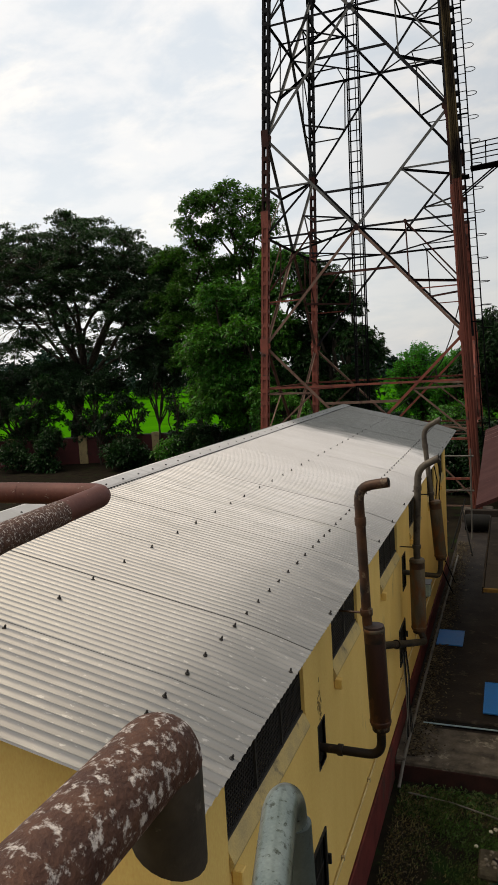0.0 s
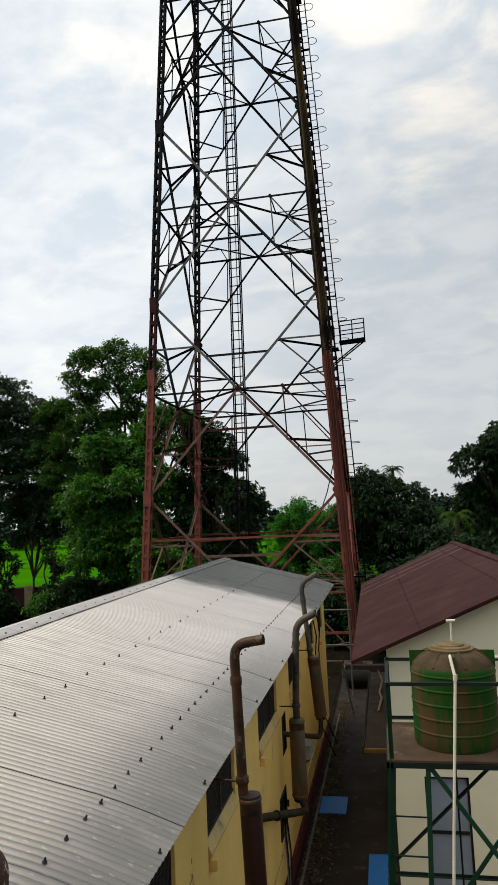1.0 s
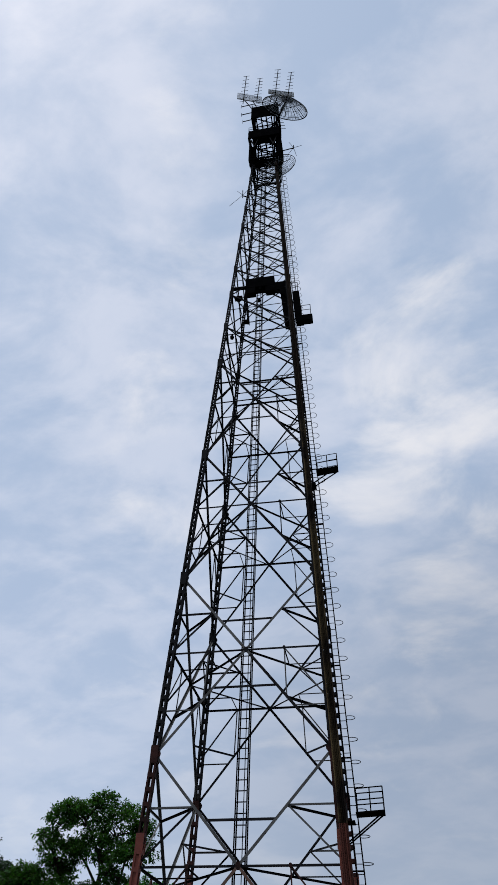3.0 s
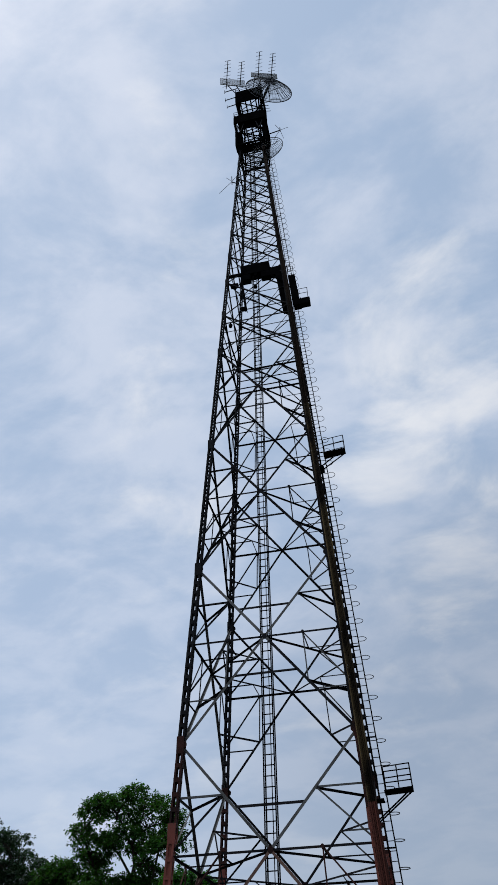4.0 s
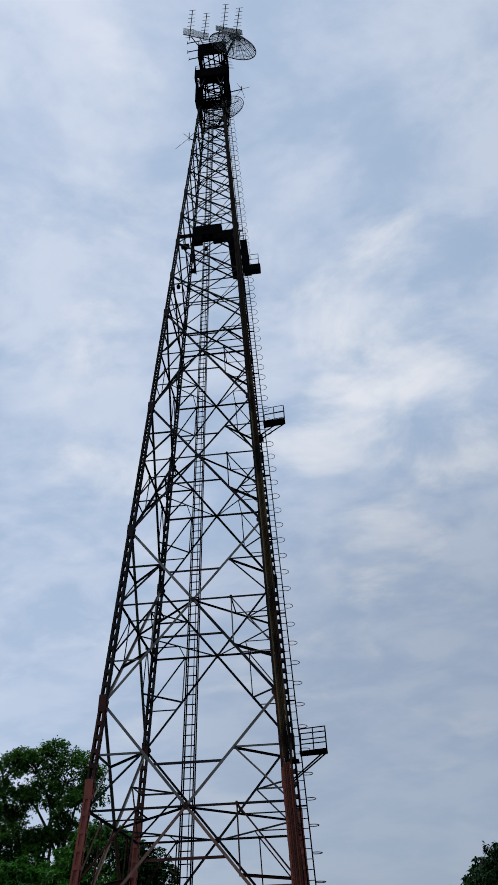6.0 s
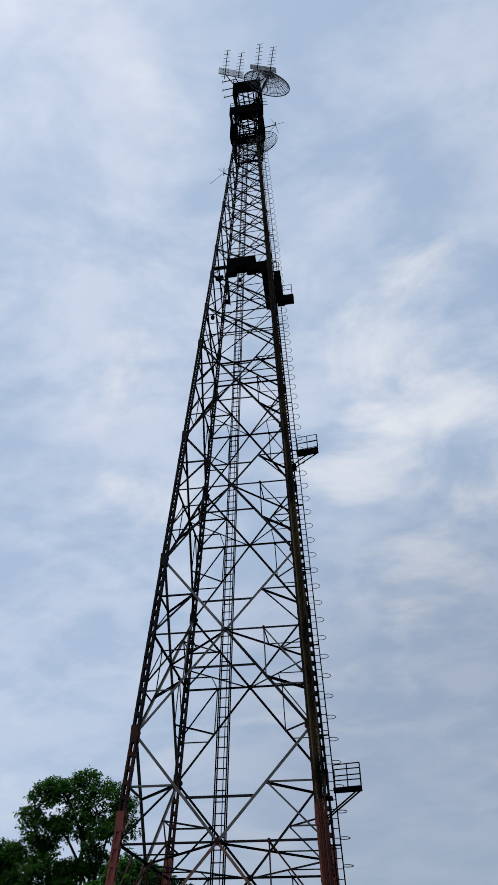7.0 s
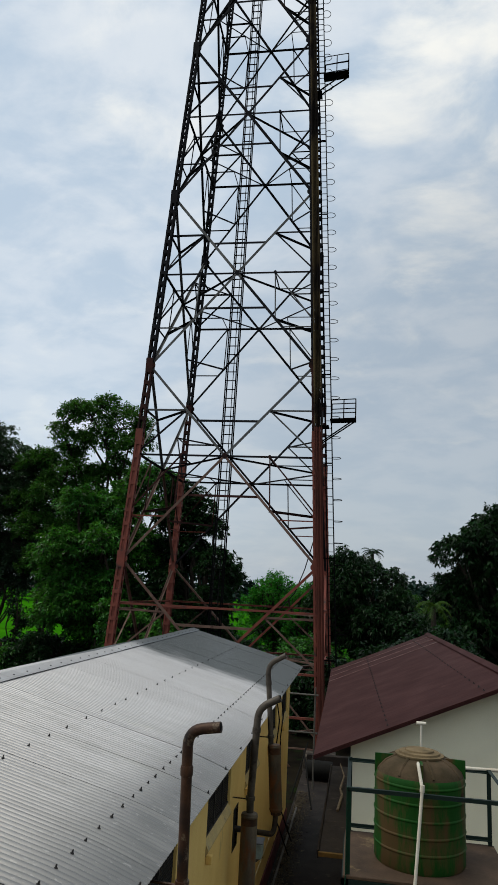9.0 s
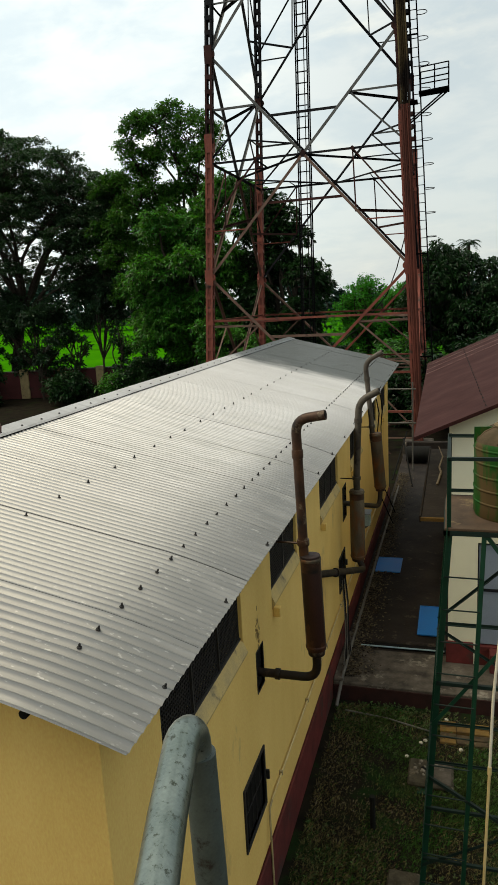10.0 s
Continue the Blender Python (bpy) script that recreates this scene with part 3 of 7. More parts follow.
# ---------------------------------------------------------------- generator hall
WX0, WX1 = -8.10, -1.84          # outer faces of the long walls
HY0, HY1 = 3.19, 21.1
RX, RZ = -4.97, 5.13             # ridge
EX, EZ = -1.55, 4.20             # eave
RY0, RY1 = 2.78, 21.70
WALL_TOP = 4.18
CLERE = [(3.98, 5.87), (6.94, 8.25), (9.85, 11.56), (13.06, 14.72), (16.2, 17.8), (19.0, 20.3)]
SMALL = [(6.25, 6.49, 2.54, 2.98), (5.62, 6.30, 1.23, 1.865), (12.0, 12.4, 2.49, 3.1), (11.43, 12.05, 1.37, 1.95), (13.62, 13.97, 2.16, 2.69)]


def hall_walls():
    t = 0.23
    x1, x0 = WX1, WX1 - t
    openings = [(a, b, 3.13, WALL_TOP - 0.06) for a, b in CLERE] + [(a, b, c, d) for a, b, c, d in SMALL]
    ys = sorted({HY0 + t + 0.001, HY1, *[v for q in openings for v in q[:2]]})
    g = Geo()
    for a, b in zip(ys, ys[1:]):
        holes = sorted((q[2], q[3]) for q in openings if q[0] <= a and q[1] >= b)
        z = 0.0
        for h0, h1 in holes:
            g.box(x0, x1, a, b, z, h0)
            z = h1
        g.box(x0, x1, a, b, z, WALL_TOP)
    w = structure("wall_east", g, "yellow", "yellow painted plaster wall with high grilled windows", "wall")
    part("plinth", Geo().box(WX1, WX1 + 0.035, HY0 - 0.03, HY1, 0.0, 0.64, 0.01), "plinth", w, "dark red painted plinth band")
    n = Geo()
    q = [(WX0, 0), (WX1, 0), (WX1, 4.235), (RX, RZ - 0.04), (WX0, 4.235)]
    n.add([(x, HY0, z) for x, z in q] + [(x, HY0 + t, z) for x, z in q], [(0, 1, 2, 3, 4), (9, 8, 7, 6, 5)] + [(k, k + 5, (k + 1) % 5 + 5, (k + 1) % 5) for k in range(5)])
    structure("wall_south", n, "yellow", "plain yellow painted gable wall", "wall")
    f = Geo()
    for yy, q in ((HY1 - t, (4, 3, 2, 1, 0)), (HY1, (0, 1, 2, 3, 4))):
        f.add([(WX0, yy, 0), (WX1 - t - 0.001, yy, 0), (WX1 - t - 0.001, yy, 4.25), (RX, yy, RZ - 0.1), (WX0, yy, 4.25)], [q])
    structure("wall_north", f, "yellow", "yellow painted far gable wall", "wall")
    structure("wall_west", Geo().box(WX0, WX0 + t, HY0 + t + 0.001, HY1 - t - 0.001, 0, WALL_TOP), "yellow", "yellow painted long wall on the far side", "wall")
    structure("floor", Geo().box(WX0 + t, x0 - 0.002, HY0 + t + 0.002, HY1 - t - 0.002, 0.0, 0.2), "concrete", "bare concrete hall floor", "floor")


hall_walls()


def clerestory(a, b, k):
    w = thing("window_%d" % k, (WX1, (a + b) / 2, 3.34), "high window with black mesh grille and yellow frame", "window", "hall high windows", "structure")
    z0, z1, x = 3.34, WALL_TOP - 0.06, WX1 - 0.035
    fr = Geo()
    n = max(2, round((b - a) / 0.62))
    for i in range(n + 1):
        y = a + 0.012 + (b - a - 0.024) * i / n
        fr.box(x - 0.02, x + 0.02, y - 0.012, y + 0.012, z0, z1)
    for z in (z0 + 0.012, z1 - 0.012):
        fr.box(x - 0.018, x + 0.018, a, b, z - 0.012, z + 0.012)
    part("window_frame", fr, "light_steel", w, "thin grey steel bars")
    me = Geo()
    s = 0.035
    for i in range(int((b - a) / s)):
        me.box(x - 0.004, x + 0.004, a + i * s, a + i * s + 0.011, z0, z1)
    for i in range(int((z1 - z0) / s)):
        me.box(x - 0.005, x + 0.003, a, b, z0 + i * s, z0 + i * s + 0.011)
    part("grille", me, "grille", w, "black wire mesh")
    # near-black board in place of the unlit hall behind the mesh
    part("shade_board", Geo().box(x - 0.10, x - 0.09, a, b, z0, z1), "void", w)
    sill = Geo()
    prof = [(WX1 - 0.2, z0), (WX1 - 0.02, z0 - 0.005), (WX1 + 0.040, z0 - 0.13), (WX1 + 0.030, z0 - 0.160), (WX1 - 0.005, z0 - 0.215), (WX1 - 0.2, z0 - 0.215)]
    n = len(prof)
    sill.add([(px, yy, pz) for yy in (a, b) for px, pz in prof],
             [tuple(range(n)), tuple(range(2 * n - 1, n - 1, -1))] + [(k, k + n, (k + 1) % n + n, (k + 1) % n) for k in range(n)])
    part("window_sill", sill, "sill", w, "stained sloping plaster sill")
    part("sill_block", Geo().box(WX1 + 0.002, WX1 + 0.085, a + 0.02, a + 0.10, z0 - 0.30, z0 - 0.187, 0.008), "yellow", w)
    part("jamb", Geo().box(WX1 - 0.2, WX1 + 0.006, b - 0.028, b - 0.002, z0 - 0.01, z1, 0.004), "yellow", w)


for k, (a, b) in enumerate(CLERE):
    clerestory(a, b, k + 1)


def small_window(a, b, z0, z1, k, bars):
    w = thing("window_%d" % k, (WX1, (a + b) / 2, z0), "small dark wall opening with grille" if bars else "small dark wall opening for an exhaust pipe", "window", "", "structure")
    # near-black fill stands for the darkness inside the opening
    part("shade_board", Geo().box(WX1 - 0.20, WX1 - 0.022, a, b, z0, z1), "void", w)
    fr = Geo()
    e = 0.03 if bars else 0.012
    for y0, y1, p, q in ((a - e, a, z0 - e, z1 + e), (b, b + e, z0 - e, z1 + e), (a, b, z0 - e, z0), (a, b, z1, z1 + e)):
        fr.box(WX1 - 0.05, WX1 + e * 0.6, y0, y1, p, q)
    part("window_frame", fr, "grille", w, "dark wooden frame")
    if bars:
        for i in range(1, 5):
            y = a + (b - a) * i / 5
            part("grille_bar", Geo().tube([(WX1 - 0.01, y, z0), (WX1 - 0.01, y, z1)], 0.005, 6), "grille", w)
        part("grille_rail", Geo().box(WX1 - 0.018, WX1 - 0.008, a, b, (z0 + z1) / 2 - 0.007, (z0 + z1) / 2 + 0.007), "grille", w)
        part("shutter_stay", Geo().box(WX1, WX1 + 0.05, b + 0.035, b + 0.06, z0 + 0.25, z0 + 0.36, 0.004), "grille", w)


for k, q in enumerate(SMALL):
    small_window(*q, k + 7, k in (1, 3))


def hall_roof():
    L = math.hypot(EX - RX, RZ - EZ)
    slope = math.atan2(RZ - EZ, EX - RX)
    roof = thing("corrugated_roof", (RX, RY0, RZ), "grey galvanised corrugated sheet roof with ridge cap and screws", "roof", "", "structure")
    roof.rotation_euler.x = 0.0080       # the whole roof falls a little towards the near gable
    n = 17

    def bulge_at(u):             # the sheets bow over the last purlin and droop to the eave
        return 0.050 * (min(u / 0.80, 1.0) if u <= 0.8 else 1 - ((u - 0.8) / 0.2) ** 1.6)

    wid = (RY1 - RY0) / n
    skew = 0.055                 # the sheets lie a little out of square

    def sheet_mesh(waves, amp):
        per, pts = 6, []
        cols = waves * per + 3
        g = Geo()
        rows = (0.0, 0.2, 0.4, 0.6, 0.72, 0.8, 0.86, 0.92, 1.0)
        for j in range(cols + 1):
            y = wid * (j - 1.5) / (waves * per)
            z = amp * (1 - 2 * (0.5 - 0.5 * math.cos(2 * math.pi * j / per)) ** 3)     # broad crests, narrow valleys
            lift = 0.0018 * max(0.0, 1 - j / 14)
            pts.append((y, z + lift))
        for u in rows:
            bulge = bulge_at(u)
            g.v += [(u * L, y + skew * u * L, z + bulge) for y, z in pts]
        m = cols + 1
        for r in range(len(rows) - 1):
            g.f += [(r * m + j, (r + 1) * m + j, (r + 1) * m + j + 1, r * m + j + 1) for j in range(cols)]
        return mesh_of("roof_sheet", g, "roof", smooth=True)

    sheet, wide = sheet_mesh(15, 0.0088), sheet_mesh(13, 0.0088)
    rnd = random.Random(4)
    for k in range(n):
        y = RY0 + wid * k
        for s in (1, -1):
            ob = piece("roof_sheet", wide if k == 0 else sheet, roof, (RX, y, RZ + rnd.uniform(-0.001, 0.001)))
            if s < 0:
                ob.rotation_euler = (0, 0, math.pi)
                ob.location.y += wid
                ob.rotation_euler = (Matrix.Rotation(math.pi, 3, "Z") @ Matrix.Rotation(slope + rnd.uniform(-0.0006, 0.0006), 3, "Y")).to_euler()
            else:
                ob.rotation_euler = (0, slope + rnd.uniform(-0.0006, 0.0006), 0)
    # black strips draw the shaded gap under the nearest laps as colour
    lap = Geo()
    lap.v = [(u * L, skew * u * L + y - 0.0235, z + bulge_at(u))
             for u in (0.04, 0.2, 0.4, 0.6, 0.72, 0.8, 0.86, 0.92, 0.995) for y, z in ((0.0, 0.005), (0.0, 0.0098), (0.007, 0.0098), (0.007, 0.005))]
    lap.f = [(r * 4 + j, r * 4 + (j + 1) % 4, r * 4 + 4 + (j + 1) % 4, r * 4 + 4 + j) for r in range(8) for j in range(4)]
    lap_line = mesh_of("lap_seal", lap, "grille")
    for k in (1, 2, 3, 4, 5):
        piece("lap_seal", lap_line, roof, (RX, RY0 + wid * k, RZ), (0, slope, 0))
    lengths = 8
    for k in range(lengths):     # the ridge cap is laid in overlapping lengths
        ya, yb = RY0 + (RY1 - RY0) * k / lengths - (0.12 if k else 0), RY0 + (RY1 - RY0) * (k + 1) / lengths
        up = 0.005 * (k % 2) + rnd.uniform(-0.003, 0.003)
        cap = Geo()
        for s in (1, -1):
            for a, b, dz in ((0.0, 0.17, 0.038), (0.17, 0.20, 0.026)):
                cap.quads([(RX + s * a, ya, RZ + 0.038 + up - a * math.tan(slope)), (RX + s * a, yb, RZ + 0.038 - a * math.tan(slope)),
                           (RX + s * b, yb, RZ + dz - b * math.tan(slope)), (RX + s * b, ya, RZ + dz + up - b * math.tan(slope))][::s])
        part("ridge_cap", cap, "roof", roof, "folded sheet ridge cap with rivets")
        gap = Geo()              # near-black strip paints the shade in the corrugation ends below the lip
        gap.quads([(RX + 0.186, ya, RZ + 0.024 - 0.186 * math.tan(slope)), (RX + 0.186, yb, RZ + 0.024 - 0.186 * math.tan(slope)),
                   (RX + 0.196, yb, RZ - 0.004 - 0.196 * math.tan(slope)), (RX + 0.196, ya, RZ - 0.004 - 0.196 * math.tan(slope))])
        part("cap_gap", gap, "void", roof)
    sc = Geo().lathe([(0.018, 0.0), (0.016, 0.006), (0.008, 0.010), (0.008, 0.026), (0.005, 0.032)], n=7)
    screw = mesh_of("roof_screw", sc, "grille")
    for d, step, ph in ((1.58, 0.53, 0.60), (2.92, 0.288, 0.78), (3.50, 1.14, 0.82)):
        y = RY0 + ph
        while y < RY1 - 0.05:
            piece("roof_screw", screw, roof, (RX + d * math.cos(slope), y + rnd.uniform(-0.04, 0.04), RZ - d * math.sin(slope) + 0.007 + bulge_at(d / L)), (rnd.uniform(-0.2, 0.2), slope + rnd.uniform(-0.2, 0.2), 0))
            y += step * rnd.choice((1, 1, 1, 1.1))
    rv = mesh_of("rivet", Geo().lathe([(0.014, 0.0), (0.012, 0.008), (0.004, 0.012)], n=7), "grey_steel")
    for k in range(46):
        piece("rivet", rv, roof, (RX + 0.13, RY0 + 0.2 + 0.41 * k, RZ + 0.040 - 0.13 * math.tan(slope)), (0, slope, 0))
    for d in (0.35, 1.58, 2.92, 3.40):
        part("purlin", Geo().box(RX + d * math.cos(slope) - 0.03, RX + d * math.cos(slope) + 0.03, RY0 + 0.55, RY1 - 1.7, RZ - d * math.sin(slope) - 0.11, RZ - d * math.sin(slope) - 0.028), "grey_steel", roof)
    part("purlin_end", Geo().tube([(-2.19, 3.02, 4.315), (-2.19, 3.049, 4.315)], 0.028, 14), "void", roof, "dark open pipe end under the gable edge")
    part("patch_hole", Geo().lathe([(0.035, -0.01), (0.035, 0.012)], (-2.9, 3.10, RZ - 2.05 * math.tan(slope) + 0.012), 8), "void", roof, "dark torn hole near the edge")


hall_roof()


def ceiling_board():
    # added board, out of view; the hall's darkness is in its colour
    structure("ceiling", Geo().box(WX0 + 0.3, WX1 - 0.3, HY0 + 0.3, HY1 - 0.3, 4.12, 4.15), "void", "unseen near-black board closing the hall under its roof", "ceiling")


ceiling_board()


# ---------------------------------------------------------------- lattice tower
TX, TY, HALF, TAPER = -5.805, 33.0, 4.225, 0.0449
NODES = [-1.24, 7.57, 16.38, 25.18, 33.99, 42.80, 47.10, 51.33, 55.10, 58.74, 62.30, 65.67, 68.85, 71.80, 74.60]
SIDES = [((-1, -1), (1, -1), (0, -1, 0)), ((1, -1), (1, 1), (1, 0, 0)), ((1, 1), (-1, 1), (0, 1, 0)), ((-1, 1), (-1, -1), (-1, 0, 0))]
RED_TOP = 13.0
TOP = NODES[-1]


def half_at(z):
    return HALF - TAPER * (z - 6.5)


def corner(c, z):
    h = half_at(z)
    return Vector((TX + c[0] * h, TY + c[1] * h, z))


def steel(z):
    return "red_steel" if z < RED_TOP - 2.2 else "brown_steel" if z < 17 else "grey_steel"


def tower_leg(tower, c, z0, z1, w):
    """A built-up leg: four angles in a cross with a gap, tied by batten plates."""
    a, b = corner(c, z0), corner(c, z1)
    g = Geo()
    if z1 < RED_TOP + 0.1:       # the lowest lengths are closed by web plates
        g.tube([a, b], w * 0.74, 4, False)
    leg = part("leg", g, steel((z0 + z1) / 2), tower)
    S, f = w * 0.78, w * 0.42
    for sx in (-1, 1):
        for sy in (-1, 1):
            off = Vector((sx * S, sy * (S - f / 2), 0)) if sx * sy < 0 else Vector((sx * (S - f / 2), sy * S, 0))
            part("corner_angle", Geo().bar(a + off, b + off, f, 0.014, (sx, 0, 0) if sx * sy < 0 else (0, sy, 0), f), steel((z0 + z1) / 2), leg)
    n = max(2, int((z1 - z0) / 0.55))
    rest = Geo()
    for i in range(n):
        p = a + (b - a) * (i + 0.5) / n
        bt = Geo() if z1 < 30 and c[1] < 0 else rest
        for s in (-1, 1):
            bt.box(p.x - S, p.x + S, p.y + s * S - 0.008, p.y + s * S + 0.008, p.z - 0.085, p.z + 0.085)
            bt.box(p.x + s * S - 0.008, p.x + s * S + 0.008, p.y - S + 0.009, p.y + S - 0.009, p.z - 0.085, p.z + 0.085)
        if bt is not rest:
            part("batten_plate", bt, steel((z0 + z1) / 2), leg)
    if rest.v:
        part("batten_plate", rest, steel((z0 + z1) / 2), leg, kind="stuff")
    for s in (-1, 1):            # splice plates where the lengths of the leg meet
        part("splice_plate", Geo().box(b.x - S - 0.02, b.x + S + 0.02, b.y + s * (S + 0.012) - 0.008, b.y + s * (S + 0.012) + 0.008, b.z - 0.34, b.z + 0.34), steel((z0 + z1) / 2), leg)
    return leg


def panel_members(s, z0, z1, full):
    """Ends and sizes of all members of one face panel, its crossing, and the points that carry the plan bracing."""
    c0, c1, out = s
    l0, r0, l1, r1 = corner(c0, z0), corner(c1, z0), corner(c0, z1), corner(c1, z1)
    h0, h1 = half_at(z0), half_at(z1)
    u = h0 / (h0 + h1)
    zc = z0 + u * (z1 - z0)
    lc, rc = corner(c0, zc), corner(c1, zc)
    x = (lc + rc) / 2
    k = (z1 - z0) / 8.69
    big = 0.112 if k > 0.8 else 0.078 + 0.034 * k
    mid, thin = 0.076 * max(0.62, k), 0.052 * max(0.7, k)
    rows = [("diagonal_brace", l0, r1, big), ("diagonal_brace", r0, l1, big), ("horizontal_brace", lc, rc, mid * 1.15)]
    keys = {}
    if full:
        for side, top, low, mc, cc in ((0, l1, l0, lc, c0), (1, r1, r0, rc, c1)):
            pu, pl, pm = (x + top) / 2, (x + low) / 2, (x + mc) / 2
            keys[side, 1], keys[side, 0], keys[side, 2] = pu, pl, pm
            q = x + (low - x) * 0.59
            rows += [("redundant_brace", pu, corner(cc, pu.z), mid), ("redundant_brace", pu, corner(cc, zc + 0.12), mid * 0.9),
                     ("redundant_brace", pm, pl, thin), ("redundant_brace", pm, corner(cc, q.z + 0.25), mid * 0.8), ("redundant_brace", q, corner(cc, q.z), thin)]
        for top0, top1 in ((l1, r1), (l0, r0)):
            rows.append(("ladder_beam", x + (top0 - x) * 0.382, x + (top1 - x) * 0.382, mid * 1.35))
    return rows, x, Vector(out), keys


def gusset(p, out, r):
    g = Geo()
    o = Vector(out)
    side = Vector((o.y, -o.x, 0))
    up = Vector((0, 0, 1))
    q = [p + o * 0.03 + side * r * math.cos(a) * 0.8 + up * r * math.sin(a) for a in [math.pi / 4 * k + 0.39 for k in range(8)]]
    g.add(q + [v - o * 0.06 for v in q], [tuple(range(8)), tuple(range(15, 7, -1))] + [(k, k + 8, (k + 1) % 8 + 8, (k + 1) % 8) for k in range(8)])
    return g


def lattice_tower():
    tower = thing("lattice_tower", (TX, TY, 0), "tall four-legged steel lattice mast, red-oxide base and grey top", "tower")

    def colour(a, b, name):
        z = (a.z + b.z) / 2
        if name != "horizontal_brace" and z < 7.0 and (a.x + b.x + a.z) % 1.0 < 0.6:
            return "pale_rust"
        return "red_steel" if z < 9.6 else "brown_steel" if z < 11.6 else "galvanised" if z < 22 and name == "redundant_brace" and (a.x * 3.1 + b.z) % 1.0 < 0.45 else "grey_steel"

    for i, (z0, z1) in enumerate(zip(NODES, NODES[1:])):
        w = (0.215 if i > 1 else 0.198) - 0.11 * (z0 / 71)
        for c in ((-1, -1), (1, -1), (1, 1), (-1, 1)):
            if z0 < RED_TOP < z1:
                tower_leg(tower, c, z0, RED_TOP, w)
                tower_leg(tower, c, RED_TOP, z1, w)
            else:
                tower_leg(tower, c, z0, z1, w)
        mids, carry = [], []
        for s in SIDES:
            rows, x, out, keys = panel_members(s, z0, z1, i < 5)
            mids.append(x)
            carry.append(keys)
            if i < 5:
                for name, a, b, size in rows:
                    if name == "ladder_beam" and s is not SIDES[0]:
                        continue
                    inset = out * (-0.03 if name != "diagonal_brace" else 0.02)
                    if name == "diagonal_brace" and i in (1, 2) and (s is SIDES[0] or s is SIDES[3]):      # bare zinc above the red paint
                        mid = x if i == 1 else (a + b) / 2
                        low = "pale_rust" if i == 1 else "galvanised" if a.x < b.x else "grey_steel"
                        part(name, Geo().bar(a + inset, mid + inset, size, 0.014, out), low, tower)
                        part(name, Geo().bar(mid + inset, b + inset, size, 0.014, out), "galvanised", tower, "grey galvanised brace")
                        continue
                    part(name, Geo().bar(a + inset, b + inset, size, 0.014, out), colour(a, b, name), tower)
            else:
                g = Geo()
                for name, a, b, size in rows:
                    g.bar(a, b, size, 0.012, out)
                part("lattice_panel", g, "grey_steel", tower)
            part("gusset_plate", gusset(x, out, 0.14 if i < 5 else 0.08), steel(x.z), tower)
            for c in (s[0], s[1]):
                part("gusset_plate", gusset(corner(c, z1) + out * 0.1 - (corner(c, z1) - corner(s[1] if c is s[0] else s[0], z1)).normalized() * 0.16, out, 0.14 if i < 5 else 0.08), steel(z1), tower)
        for k in range(4):           # plan bracing: a diamond at the crossings, a tie across every corner at the quarter points
            a, b = mids[k], mids[(k + 1) % 4]
            part("plan_brace", Geo().bar(a, b, 0.075 if i < 5 else 0.05, 0.012, (0, 0, 1)), colour(a, b, "plan_brace") if i < 5 else "grey_steel", tower)
            if i < 5:
                p, q = carry[k], carry[(k + 1) % 4]
                for level, size in ((1, 0.085), (0, 0.10)):
                    part("corner_tie", Geo().bar(p[1, level], q[0, level], size, 0.012, (0, 0, 1)), colour(p[1, level], p[1, level], "corner_tie"), tower)
                for e in (p[1, 2], q[0, 2]):
                    part("plan_strut", Geo().bar(e, (a + b) / 2, 0.05, 0.010, (0, 0, 1)), colour(a, b, "plan_strut"), tower)
                part("gusset_plate", gusset(p[1, 2], SIDES[k][2], 0.09), steel(a.z), tower)
                part("gusset_plate", gusset(p[0, 2], SIDES[k][2], 0.09), steel(a.z), tower)
    for s in SIDES:
        for z, w in ((5.72, 0.085), (1.75, 0.085)):
            part("portal_beam", Geo().bar(corner(s[0], z), corner(s[1], z), w, 0.014, s[2]), "red_steel", tower, "red-painted horizontal beam low on the mast")
        for z in (43.73, 46.10):
            part("ring_beam", Geo().bar(corner(s[0], z), corner(s[1], z), 0.10, 0.014, s[2]), "grey_steel", tower)
    for c in ((-1, -1), (1, -1), (1, 1), (-1, 1)):
        p = corner(c, 0)
        part("footing", Geo().box(p.x - 0.6, p.x + 0.6, p.y - 0.6, p.y + 0.6, 0.0, 0.55, 0.03), "pale_concrete", tower, "concrete footing block")
    return tower


TOWER = lattice_tower()


def cable_ladder():
    """Feeder ladder on the centre line of the face towards the hall."""
    lad = part("cable_ladder", Geo(), "grey_steel", TOWER)

    def at(z, dx, dy):
        return Vector((TX + dx, TY - half_at(z) + dy, z))
    for dx in (-0.24, 0.24):
        for dy in (0.15, 0.5):
            part("rail", Geo().bar(at(0.2, dx, dy), at(TOP - 0.2, dx * 0.8, dy), 0.055, 0.012, (0, -1, 0)), "dark_steel", lad)
    g = Geo()
    z = 0.6
    while z < TOP - 0.5:
        r = Geo() if z < 34 else g
        r.box(TX - 0.24, TX + 0.24, at(z, 0, 0.13).y, at(z, 0, 0.17).y, z - 0.018, z + 0.018)
        if r is not g:
            part("rung", r, "dark_steel", lad)
        z += 0.42
    part("rung", g, "dark_steel", lad, kind="stuff")
    for k in range(2):
        dx = -0.16 + 0.26 * k
        part("feeder_cable", Geo().tube([at(z, dx * (1 - 0.2 * z / 71), 0.2) for z in (0.3, 20, 45, TOP - 0.3)], 0.020, 6), "black", lad)


cable_ladder()


def ladder_x(z):
    """How far the climbing ladder's outer rail stands out from the corner leg."""
    return 0.72 - 0.002 * z


